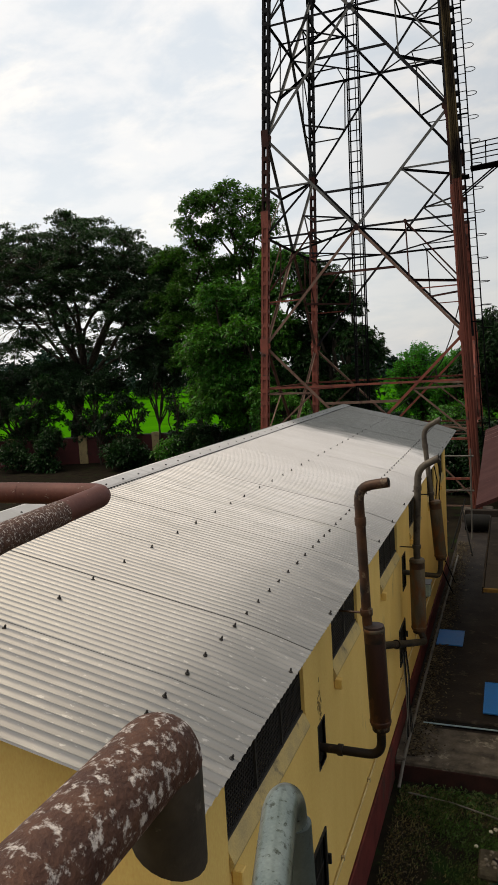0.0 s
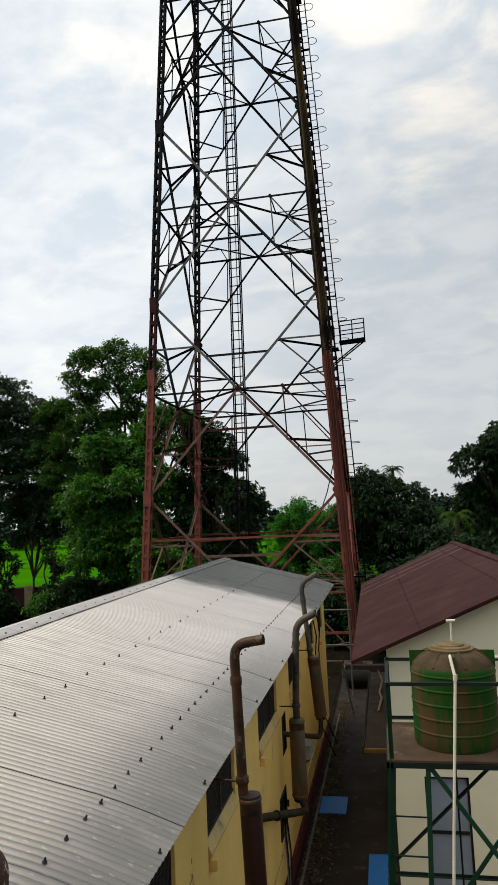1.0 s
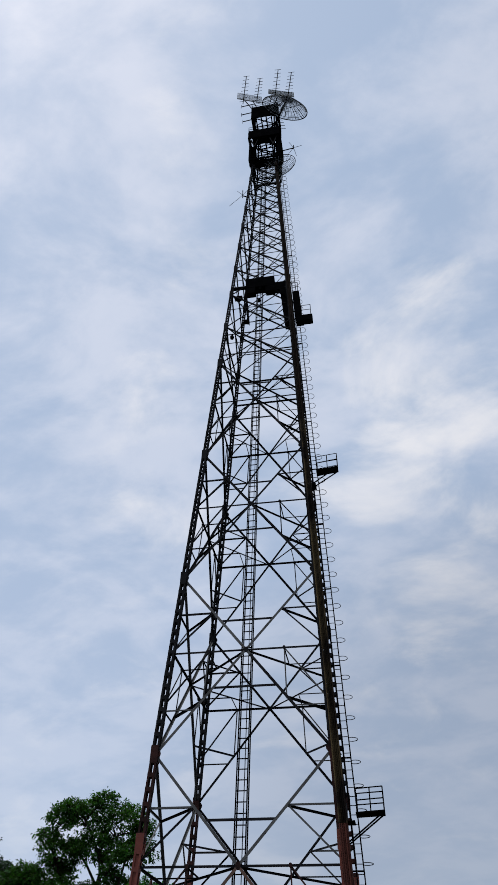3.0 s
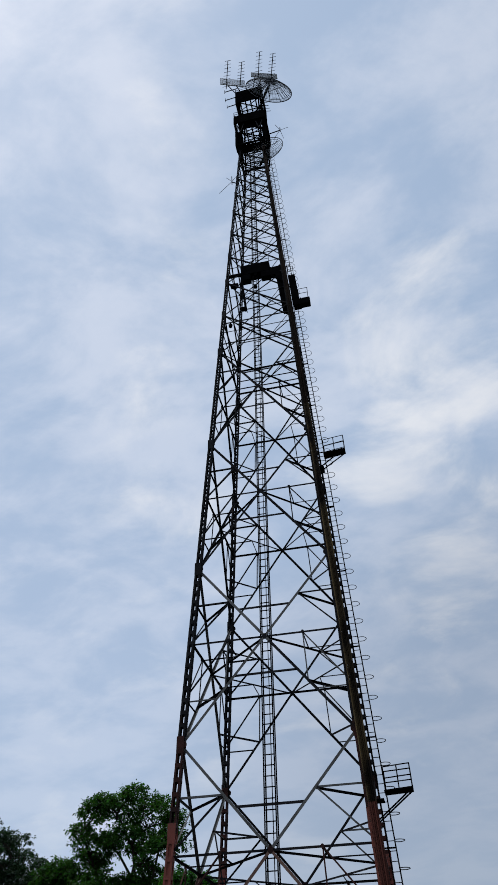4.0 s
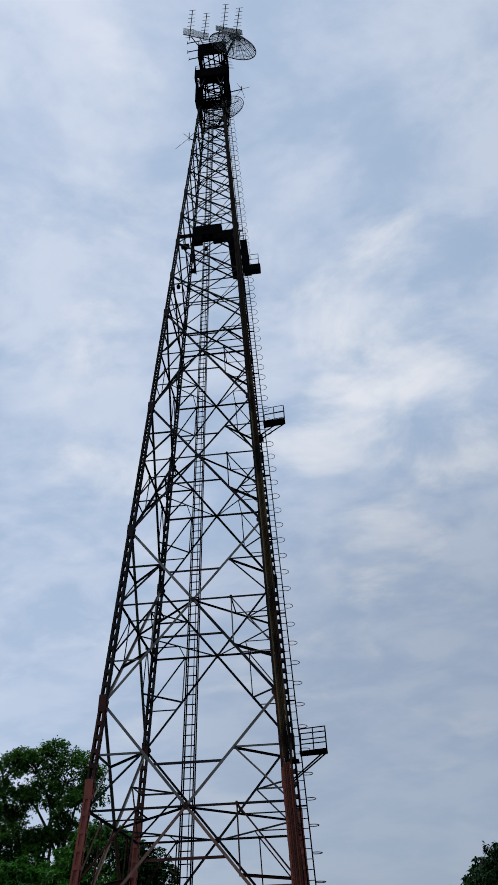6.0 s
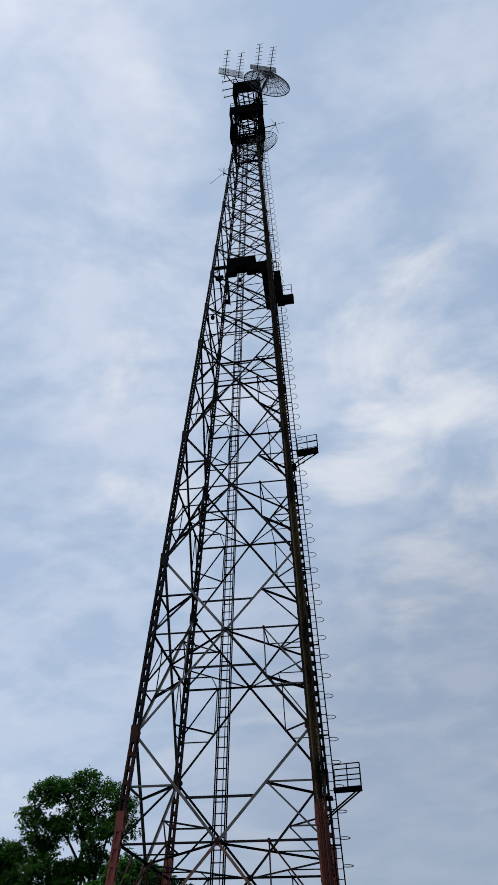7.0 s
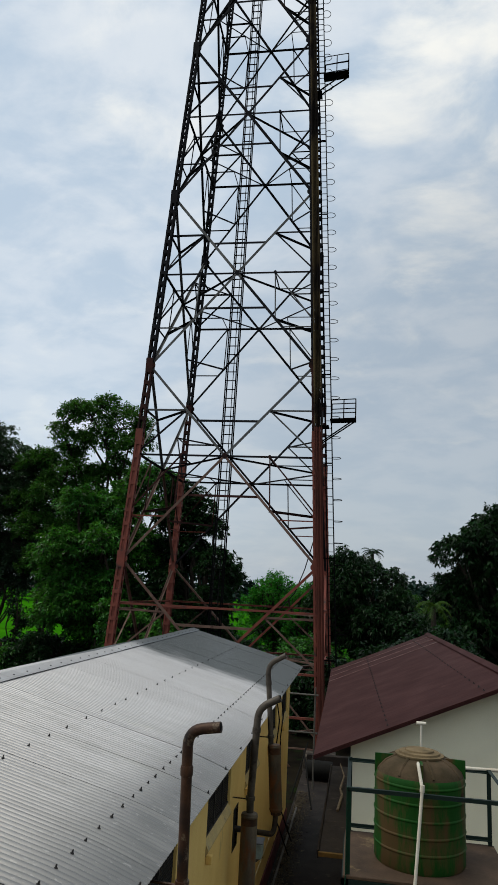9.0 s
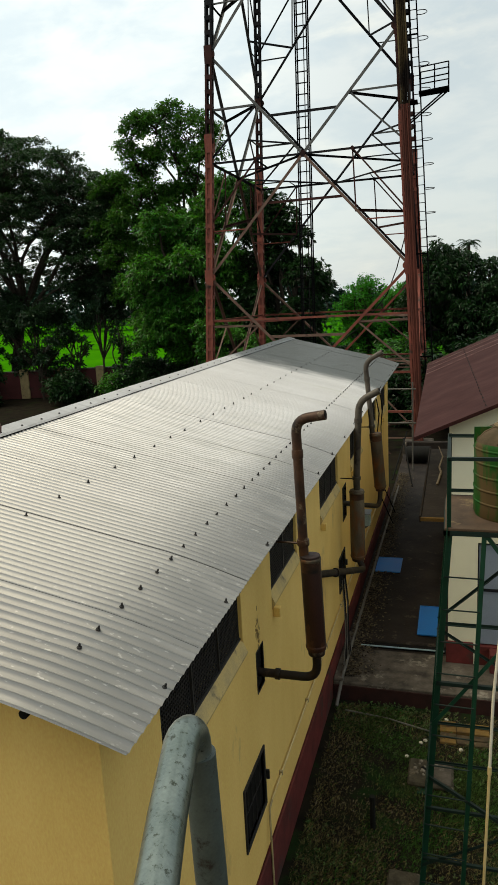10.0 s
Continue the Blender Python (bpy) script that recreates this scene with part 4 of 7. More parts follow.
def caged_ladder():
    """Climbing ladder with hoops outside the corner leg, and the brown feeder cables beside it."""
    lad = part("caged_ladder", Geo(), "grey_steel", TOWER)

    def at(z, dx, dy=0.0):
        p = corner((1, -1), z)
        return Vector((p.x + dx, p.y + dy, z))
    for off in (0.0, -0.28):
        part("rail", Geo().bar(at(2.0, ladder_x(2.0) + off), at(TOP - 0.5, ladder_x(TOP) + off), 0.05, 0.012, (0, -1, 0)), "dark_steel", lad)
    g = Geo()
    z = 2.3
    while z < TOP - 1:
        p = at(z, ladder_x(z))
        r = Geo() if z < 34 else g
        r.box(p.x - 0.28, p.x, p.y - 0.012, p.y + 0.012, z - 0.012, z + 0.012)
        if r is not g:
            part("rung", r, "dark_steel", lad)
        z += 0.33
    part("rung", g, "dark_steel", lad, kind="stuff")
    z = 3.2
    while z < TOP - 1.5:
        c = at(z, ladder_x(z) + 0.01)
        pts = [c + Vector((0, -0.16, 0)), c + Vector((0.06, -0.22, 0))] + arc(c + Vector((0.13, 0, 0)), 0.23, -80, 80, (1.0, 0, 0), (0, 1, 0), 8) + [c + Vector((0.06, 0.22, 0)), c + Vector((0, 0.16, 0))]
        part("hoop", Geo().tube(pts, 0.015, 5), "dark_steel", lad)
        z += 0.9
    for z in range(4, 72, 4):        # brackets that hold the ladder off the leg
        part("ladder_bracket", Geo().bar(at(z, 0.1), at(z, ladder_x(z)), 0.05, 0.010, (0, 0, 1)), "dark_steel", lad)
    for k in range(5):
        dx, dy = -0.02 + 0.075 * k, -0.30 + 0.02 * (k % 3)
        # top lengths take the silhouette colour; the cable itself does not change
        for zs, mat, lab in (((0.6, 6.0, 13.5), "cable_red", "feeder cable under red paint"), ((13.5, 20.0, 36.0), "cable", "brown weathered feeder cable"), ((36.0, 45.0, TOP - 0.3), "cable_silhouette", "feeder cable darkened to a silhouette against the sky")):
            part("feeder_cable", Geo().tube([at(z, (dx - 0.10) * (1 - 0.3 * z / 71) * min(1.0, 0.60 + 0.03 * z) + 0.10, dy) for z in zs], 0.036, 6), mat, lad, lab)


caged_ladder()


def rail_run(parent, pts, z, h, name="guard_rail"):
    for a, b in zip(pts, pts[1:]):
        for f in (0.5, 1.0):
            part(name, Geo().tube([(a[0], a[1], z + h * f), (b[0], b[1], z + h * f)], 0.022, 6), "dark_steel", parent)
    for a in pts:
        part("post", Geo().tube([(a[0], a[1], z), (a[0], a[1], z + h)], 0.024, 6), "dark_steel", parent)


def flat_plate(plan, z, t):
    n = len(plan)
    return Geo().add([(x, y, z - t) for x, y in plan] + [(x, y, z) for x, y in plan],
                     [tuple(range(n - 1, -1, -1)), tuple(range(n, 2 * n))] + [(k, (k + 1) % n, (k + 1) % n + n, k + n) for k in range(n)])


def rest_platform(z, x1, drop, reach, high=0.82):
    """A small landing outside the ladder cage, and a step plate between the cage and the leg."""
    p = corner((1, -1), z)
    e = p.x + ladder_x(z)
    plan = [(e - 0.05, p.y - reach * 0.6), (x1, p.y - reach), (x1, p.y + 0.12), (e - 0.05, p.y + 0.30)]
    pl = part("rest_platform", flat_plate(plan, z, 0.045), "dark_steel", TOWER, "small steel rest platform with railing")
    rail_run(pl, [(e, p.y - reach * 0.58), ((e + x1) / 2, p.y - reach * 0.78), (x1 - 0.03, p.y - reach + 0.03), (x1 - 0.03, p.y + 0.09), (e, p.y + 0.27)], z, high)
    part("step_plate", flat_plate([(p.x + 0.12, p.y - 0.2), (e - 0.1, p.y - 0.25), (e - 0.1, p.y + 0.35), (p.x + 0.12, p.y + 0.35)], z - drop, 0.04), "dark_steel", pl)
    for dy in (-0.42, 0.42):
        part("bracket", Geo().bar((x1 - 0.1, p.y + dy * 0.5 - 0.12, z - 0.03), (p.x + 0.25, p.y + dy * 0.4, z - 1.0), 0.05, 0.010, (0, -1, 0)), "dark_steel", pl)
    return pl


rest_platform(13.86, -0.16, 0.25, 0.62)
rest_platform(31.72, -0.86, 0.95, 0.42, 0.95)


def upper_deck():
    """Cross-shaped equipment deck two thirds of the way up."""
    y = 30.75
    d = part("equipment_deck", Geo().box(-6.87, -4.63, y, y + 0.7, 51.91, 53.11, 0.04), "dark_steel", TOWER, "dark equipment deck with closed sides")
    for x0, x1 in ((-6.85, -6.14), (-5.32, -4.61)):        # the skirt hangs lower at both ends
        part("skirt", Geo().box(x0, x1, y + 0.01, y + 0.5, 51.23, 51.92, 0.02), "dark_steel", d)
    part("skirt_tooth", Geo().box(-5.84, -5.64, y + 0.02, y + 0.4, 51.60, 51.92, 0.02), "dark_steel", d)
    part("deck_arm", Geo().box(-4.63, -3.54, y + 0.02, y + 0.4, 51.21, 52.25, 0.03), "dark_steel", d)
    part("deck_arm", Geo().box(-8.07, -6.87, y + 0.05, y + 0.25, 52.07, 52.33, 0.02), "dark_steel", d)
    part("hung_box", Geo().box(-7.75, -7.15, y + 0.05, y + 0.3, 50.72, 51.12, 0.03), "dark_steel", d)
    part("inner_cabinet", Geo().add([(x, yy, z) for yy in (y, y + 0.4) for x, z in ((-4.18, 51.20), (-3.55, 51.20), (-3.36, 47.37), (-3.46, 46.60), (-3.84, 46.60))],
                                    [(0, 1, 2, 3, 4), (9, 8, 7, 6, 5)] + [(k, k + 5, (k + 1) % 5 + 5, (k + 1) % 5) for k in range(5)]), "dark_steel", d)
    part("side_cabinet", Geo().add([(x, yy, z) for yy in (y - 0.3, y + 0.2) for x, z in ((-3.20, 50.24), (-2.70, 50.24), (-2.52, 46.84), (-2.46, 46.54), (-3.00, 46.54))],
                                   [(0, 1, 2, 3, 4), (9, 8, 7, 6, 5)] + [(k, k + 5, (k + 1) % 5 + 5, (k + 1) % 5) for k in range(5)]), "dark_steel", d, "tall dark cabinet beside the leg")
    part("low_box", Geo().box(-2.54, -1.80, y - 0.3, y + 0.15, 46.55, 47.22, 0.03), "dark_steel", d)
    part("deck_strut", Geo().bar((-6.86, y, 51.23), (-6.55, y, 47.27), 0.16, 0.02, (0, -1, 0)), "dark_steel", d)
    part("deck_strut", Geo().bar((-4.55, y, 51.23), (-3.72, y, 49.98), 0.12, 0.02, (0, -1, 0)), "dark_steel", d)
    for x, z in ((-6.76, 47.58), (-5.78, 50.08)):
        part("clamp_box", Geo().box(x - 0.11, x + 0.11, y - 0.14, y + 0.1, z - 0.16, z + 0.16, 0.02), "dark_steel", d)
    part("hung_lamp", Geo().lathe([(0.05, 0.5), (0.06, 0.3), (0.15, 0.2), (0.13, 0.0)], (-7.69, y - 0.2, 45.60), 10), "dark_steel", d)
    rail_run(d, [(-6.85, y + 0.02), (-5.68, y + 0.02), (-4.65, y + 0.02)], 53.11, 0.8)
    rail_run(d, [(-3.19, y - 0.28), (-2.79, y - 0.28)], 50.24, 1.1)
    rail_run(d, [(-2.57, y - 0.28), (-1.91, y - 0.28)], 47.22, 1.1)


upper_deck()


def parabola(c, r, depth, face, tilt=0.0):
    """Points of a dish round c whose axis looks along face in the ground plane."""
    ax = Vector((math.cos(face) * math.cos(tilt), math.sin(face) * math.cos(tilt), math.sin(tilt)))
    s = Vector((-math.sin(face), math.cos(face), 0))
    u = ax.cross(s)

    def at(f, a):
        return Vector(c) + ax * depth * f * f + (s * math.cos(a) + u * math.sin(a)) * r * f
    return at


def mast_head():
    hd = part("mast_head", Geo(), "dark_steel", TOWER, "dark antenna head with decks and cages")
    z0, z1, z2, z3 = TOP, 81.06, 86.48, 88.77
    h = 1.46
    corners = ((-1, -1), (1, -1), (1, 1), (-1, 1))
    for c in corners:
        g = Geo().bar((TX + c[0] * (half_at(z0) + 0.02), TY + c[1] * (half_at(z0) + 0.02), z0), (TX + c[0] * 1.15, TY + c[1] * 1.15, z3), 0.15, 0.02, (c[0], 0, 0))
        part("corner_post", g, "dark_steel", hd)
    for za, zb, n in ((z0, z1, 3), (z1, z2, 2)):
        for k in range(n):
            a0, b0 = za + (zb - za) * k / n, za + (zb - za) * (k + 1) / n
            for s in SIDES:
                a, b = s[0], s[1]
                r = 1.28
                g = Geo()
                g.bar((TX + a[0] * r, TY + a[1] * r, a0), (TX + b[0] * r, TY + b[1] * r, b0), 0.09, 0.012, s[2])
                g.bar((TX + b[0] * r, TY + b[1] * r, a0), (TX + a[0] * r, TY + a[1] * r, b0), 0.09, 0.012, s[2])
                g.bar((TX + a[0] * r, TY + a[1] * r, b0), (TX + b[0] * r, TY + b[1] * r, b0), 0.09, 0.012, s[2])
                part("cage_bracing", g, "dark_steel", hd)

    def deck(z, e, t, joists=5):
        """A square deck: four side girders and open joists."""
        d = part("deck", Geo().box(TX - e, TX + e, TY - e - 0.06, TY - e + 0.06, z - t, z), "dark_steel", hd)
        part("girder", Geo().box(TX - e, TX + e, TY + e - 0.06, TY + e + 0.06, z - t, z), "dark_steel", d)
        for s in (-1, 1):
            part("girder", Geo().box(TX + s * e - 0.06, TX + s * e + 0.06, TY - e + 0.07, TY + e - 0.07, z - t * 0.9, z), "dark_steel", d)
        for k in range(joists):
            x = TX - e + 2 * e * (k + 0.5) / 5
            part("joist", Geo().box(x - 0.07, x + 0.07, TY - e + 0.07, TY + e - 0.07, z - 0.14, z - 0.04), "dark_steel", d)
        rail_run(d, [(TX - e, TY - e), (TX + e, TY - e), (TX + e, TY + e), (TX - e, TY + e), (TX - e, TY - e)], z, 1.0)

    deck(z0 + 1.2, 1.45, 0.25, 0)
    deck(z1 + 0.9, 1.66, 1.7)
    deck(z2 + 2.2, 1.48, 2.9)
    for sx, ya, yb in ((-1, -1.3, -0.5), (1, -1.4, 0.9)):
        part("side_screen", Geo().box(TX + sx * 1.56 - 0.06, TX + sx * 1.56 + 0.06, TY + ya, TY + yb, z0 + 1.4, z1 - 0.9), "dark_steel", hd)
        for k in range(5):
            part("brace", Geo().bar((TX + sx * 1.28, TY - 1.4 + 0.7 * k, z0), (TX + sx * 1.62, TY - 1.4 + 0.7 * k, z1 - 0.3), 0.10, 0.015, (0, -1, 0)), "dark_steel", hd)
    for sx in (-1, 1):           # pale knee braces below the middle deck
        for e in (-0.35, 0.35):
            part("knee_brace", Geo().bar((TX + sx * 1.0, TY - 1.5, z1 - 2.6), (TX + sx * 1.0 + e, TY - 1.5, z1 - 0.9), 0.10, 0.014, (0, -1, 0)), "grey_steel", hd)
    for sx in (-0.9, 0.55):
        part("drum", Geo().lathe([(0.3, 0), (0.42, 0.05), (0.42, 1.7), (0.3, 1.8)], (TX + sx, TY - 0.6, z1 + 1.0), 16), "dark_steel", hd)
    for z, x in ((89.61, -8.56), (87.31, -8.46), (85.38, -8.25)):
        arm = part("dipole_arm", Geo().tube([(TX - 1.3, TY - 1.45, z + 0.2), (x, TY - 1.5, z - 0.1)], 0.05, 6), "dark_steel", hd)
        part("dipole", Geo().tube([(x, TY - 1.5, z - 0.5), (x, TY - 1.5, z + 0.4)], 0.03, 6), "dark_steel", arm)
    for k in range(4):
        z = 84.39 - 0.75 * k
        part("dipole_arm", Geo().tube([(TX + 1.4, TY - 1.3, z + 0.4), (TX + 2.05 + 0.1 * k, TY - 1.3, z)], 0.03, 6), "dark_steel", hd)

    def dish(c, r, depth, face, tilt, ribs, rings, wire, label, hub):
        """An open reflector of ribs, rings and wires; the sky shows through."""
        at = parabola(c, r, depth, face, tilt)
        n = 40
        d = part("dish_antenna", Geo(), "mesh_metal", hd, label)
        part("rim", Geo().tube([at(1.0, 2 * math.pi * k / n) for k in range(n + 1)], wire * 2.2, 6, False), "dark_steel", d)
        for k in range(ribs):
            a = 2 * math.pi * k / ribs
            part("rib", Geo().tube([at(f, a) for f in (0.03, 0.25, 0.5, 0.75, 1.0)], wire * (1.3 if k % 3 == 0 else 0.8), 4), "dark_steel" if k % 3 == 0 else "dish", d)
        for j in range(1, rings):
            part("ring", Geo().tube([at(j / rings, 2 * math.pi * k / n) for k in range(n + 1)], wire * (1.2 if j % 5 == 0 else 0.7), 4, False), "dark_steel" if j % 5 == 0 else "dish", d)
        part("mount", Geo().tube([Vector(c), hub], 0.12, 8), "dark_steel", d)
        focus = at(0, 0) + (at(1, 0) + at(1, math.pi) - 2 * at(0, 0)) * 0.62
        part("feed_horn", Geo().tube([at(0, 0), focus], 0.045, 6), "dark_steel", d)
        for a in (0.5, 2.6, 4.7):
            part("feed_stay", Geo().tube([at(0.85, a), focus], 0.035, 5), "dark_steel", d)

    dish((-3.10, 30.6, 86.9), 2.6, 0.9, radians(112), radians(5), 36, 22, 0.026, "large grey ribbed mesh parabolic dish", (TX + 0.9, TY, 86.4))
    dish((-4.30, 31.80, 72.8), 1.9, 0.5, radians(-100), radians(-5), 30, 11, 0.015, "open wire-mesh parabolic dish", (TX + 0.6, TY, 73.3))

    def yagi(x, z, x2, z2):
        """A boom that reaches out level towards the hall, with cross rods."""
        a, b = Vector((x, 31.8, z)), Vector((x2, 28.9, z2))
        y = part("yagi_antenna", Geo().tube([a, b], 0.045, 6), "dark_steel", hd, "dark boom with short cross rods")
        for k in range(8):
            p = a + (b - a) * (0.1 + 0.9 * k / 7)
            part("rod", Geo().tube([p + Vector((-0.46 + 0.015 * k, 0, 0.04)), p + Vector((0.46 - 0.015 * k, 0, -0.04))], 0.024, 5), "dark_steel", y)

    for q in ((-8.45, 91.07, -7.51, 91.22), (-6.80, 90.75, -5.89, 89.81), (-4.63, 90.96, -3.81, 91.48), (-3.12, 90.44, -2.31, 89.92)):
        yagi(*q)

    def screen(x0, za, x1, zb, hgt):
        sc = part("reflector_screen", Geo(), "dish", hd, "pale wire screen behind the booms")
        for k in range(10):
            f = k / 9
            part("wire", Geo().tube([(x0, 31.9, za - hgt * f), (x1, 31.9, zb - hgt * f)], 0.022, 4), "dish", sc)
        for k in range(11):
            f = k / 10
            part("wire", Geo().tube([(x0 + (x1 - x0) * f, 31.9, za + (zb - za) * f), (x0 + (x1 - x0) * f, 31.9, za + (zb - za) * f - hgt)], 0.022, 4), "dish", sc)
        part("carrier", Geo().tube([(x0, 32.0, za - hgt * 0.8), (x1, 32.0, zb - hgt * 0.8)], 0.05, 6), "dark_steel", sc)

    screen(-9.23, 95.03, -6.24, 92.42, 1.85)
    screen(-5.42, 94.40, -2.38, 92.00, 1.25)
    for x, zt in ((-8.46, 92.94), (-7.33, 91.90), (-4.96, 93.15), (-4.13, 92.32), (-3.00, 91.48)):
        part("stay", Geo().tube([(x, 31.95, zt), (TX + (x - TX) * 0.45, 31.9, z3 - 0.4)], 0.055, 6), "dark_steel", hd)
    arm = part("whip_arm", Geo().tube([(TX + 1.4, 31.4, 76.05), (-2.65, 31.2, 76.00)], 0.05, 6), "dark_steel", hd)
    part("whip_mount", Geo().tube([(-2.65, 31.2, 75.74), (-2.65, 31.2, 76.57)], 0.045, 6), "dark_steel", arm)
    for x, z in ((-3.11, 77.46), (-1.81, 76.26), (-2.39, 74.07), (-3.41, 74.28)):
        part("whip", Geo().tube([(-2.65, 31.2, 76.05), (x, 31.2, z)], 0.02, 5), "dark_steel", arm)
    arm = part("whip_arm", Geo().tube([corner((-1, -1), 67.92), (-7.72, 31.3, 67.92)], 0.05, 6), "dark_steel", hd)
    part("whip_mount", Geo().tube([(-7.70, 31.3, 67.50), (-7.72, 31.3, 68.96)], 0.04, 6), "dark_steel", arm)
    for x, z in ((-8.92, 66.35), (-8.25, 68.96), (-7.33, 68.75)):
        part("whip", Geo().tube([(-7.70, 31.3, 68.02), (x, 31.3, z)], 0.02, 5), "dark_steel", arm)


mast_head()


# ---------------------------------------------------------------- exhausts on the hall
def sweep(pts, r, bend=0.14, n=12):
    """A pipe with rounded bends at its corners."""
    P = [Vector(p) for p in pts]
    out = [P[0]]
    for a, b, c in zip(P, P[1:], P[2:]):
        u, v = (a - b).normalized(), (c - b).normalized()
        d = min(bend, 0.45 * (a - b).length, 0.45 * (c - b).length)
        p, q = b + u * d, b + v * d
        for k in range(7):
            f = k / 6
            out.append(p * (1 - f) ** 2 + b * 2 * f * (1 - f) + q * f * f)
    out.append(P[-1])
    return Geo().tube(out, r, n)


def collar(p, d, r, h, n=14):
    p, d = Vector(p), Vector(d).normalized()
    return Geo().tube([p - d * h / 2, p - d * h * 0.3, p + d * h * 0.3, p + d * h / 2], [r * 0.96, r, r, r * 0.96], n)


def exhaust(y, hole, elbow, m0, m1, neck, bend, tip, mr, pr, label, mufmat, pipe="exhaust", low=None):
    e = thing("exhaust_pipe", (WX1, y, hole[2]), label, "exhaust pipe", "exhausts of the generator hall")
    v = lambda q: (q[0], y + (q[1] if len(q) > 2 else 0), q[-1])
    low = low or (elbow[0], y, hole[2])       # where the inlet turns up into the muffler
    run = Vector(low) - Vector(hole)
    part("inlet_pipe", sweep([hole, low, (m0[0], y, m0[1] + 0.02)], pr * 0.95, 0.2), "exhaust_soot", e, "dark sooty pipe and elbow", True)
    part("inlet_collar", collar(Vector(hole) + run * 0.42, run.normalized(), pr * 1.25, 0.05), "exhaust_soot", e, smooth=True)
    a, b = Vector((m0[0], y, m0[1])), Vector((m1[0], y, m1[1]))
    d = (b - a).normalized()
    n = 20
    part("muffler", Geo().tube([a, a + d * 0.012, a + d * 0.03, b - d * 0.03, b - d * 0.012, b], [mr * 0.55, mr * 0.96, mr, mr, mr * 0.96, mr * 0.55], n), mufmat, e, "cylindrical rusty muffler", True)
    part("muffler_shoulder", Geo().tube([b - d * 0.17, b - d * 0.068], mr * 1.006, 20, False), "exhaust", e, "paler scorched shoulder of the muffler", True)
    for p in (a + d * 0.05, b - d * 0.05):
        part("muffler_band", collar(p, d, mr * 1.05, 0.035, 20), "exhaust_pale" if p.z > a.z + 0.5 else mufmat, e, smooth=True)
    part("bottom_flange", collar(a - d * 0.02, d, mr * 0.85, 0.05), "exhaust", e, smooth=True)
    part("riser_pipe", sweep([(neck[0] + 0.004, y, m1[1] - 0.03), (neck[0], y, neck[1]), (bend[0], y, bend[1]), (tip[0], y - 0.03, tip[1])], pr, 0.30), pipe, e, "sooty pipe bent over at the top", True)
    nk, bn = Vector((neck[0], y, neck[1])), Vector((bend[0], y, bend[1]))
    ax = (bn - nk).normalized()
    part("stack_collar", collar(nk + ax * 0.02, ax, pr * 1.3, 0.06), pipe, e, smooth=True)
    part("upper_collar", collar(bn - ax * 0.33, ax, pr * 1.18, 0.08), pipe, e, smooth=True)
    t = Vector((tip[0], y - 0.03, tip[1]))
    # near-black plug for the unlit bore of the pipe
    part("mouth", Geo().tube([t - Vector((0.01, 0, 0)), t + Vector((0.004, 0, 0))], pr * 0.8, 12), "void", e)
    part("wall_strap", Geo().tube([(WX1 + 0.02, y + 0.1, nk.z - 0.02), (nk.x, y + 0.02, nk.z)], 0.012, 6), "exhaust", e)


exhaust(6.37, (-1.95, 6.37, 2.71), (-1.24,), (-1.24, 3.02), (-1.272, 4.033), (-1.335, 4.13), (-1.368, 5.36), (-1.075, 5.41), 0.100, 0.047, "rust-brown exhaust stack with muffler beside the yellow wall", "exhaust_hot")
exhaust(11.62, (-1.90, 9.35, 2.54), (-1.42,), (-1.528, 1.955), (-1.528, 3.21), (-1.528, 3.39), (-1.464, 4.74), (-1.116, 4.92), 0.126, 0.058, "grey-brown exhaust stack with pale muffler beside the wall", "exhaust_pale", "exhaust_grey", (-1.42, 11.50, 1.80))
exhaust(13.6, (-1.92, 12.2, 2.78), (-1.337,), (-1.326, 2.68), (-1.41, 3.82), (-1.474, 3.925), (-1.589, 5.21), (-1.252, 5.40), 0.115, 0.049, "grey exhaust stack with slim muffler near the hall corner", "exhaust_pale", "exhaust_grey", (-1.335, 13.48, 2.34))


def wall_conduit():
    c = thing("wall_conduit", (WX1, 6.4, 1.2), "thin cream conduit running along the yellow wall", "conduit")
    part("long_run", Geo().tube([(WX1 + 0.025, 6.47, 1.12), (WX1 + 0.025, 9.0, 1.125), (WX1 + 0.025, 13.0, 1.14), (WX1 + 0.025, 19.5, 1.14)], 0.013, 8), "old_pvc", c)
    part("drop", sweep([(WX1 + 0.025, 6.5, 1.12), (WX1 + 0.025, 6.36, 1.09), (WX1 + 0.05, 6.30, 0.6), (WX1 + 0.055, 6.30, 0.02)], 0.012, 0.05, 8), "frame", c)
    for k in range(9):
        part("clip", Geo().box(WX1, WX1 + 0.042, 6.9 + 1.5 * k, 6.93 + 1.5 * k, 1.10, 1.155, 0.004), "frame", c)


wall_conduit()


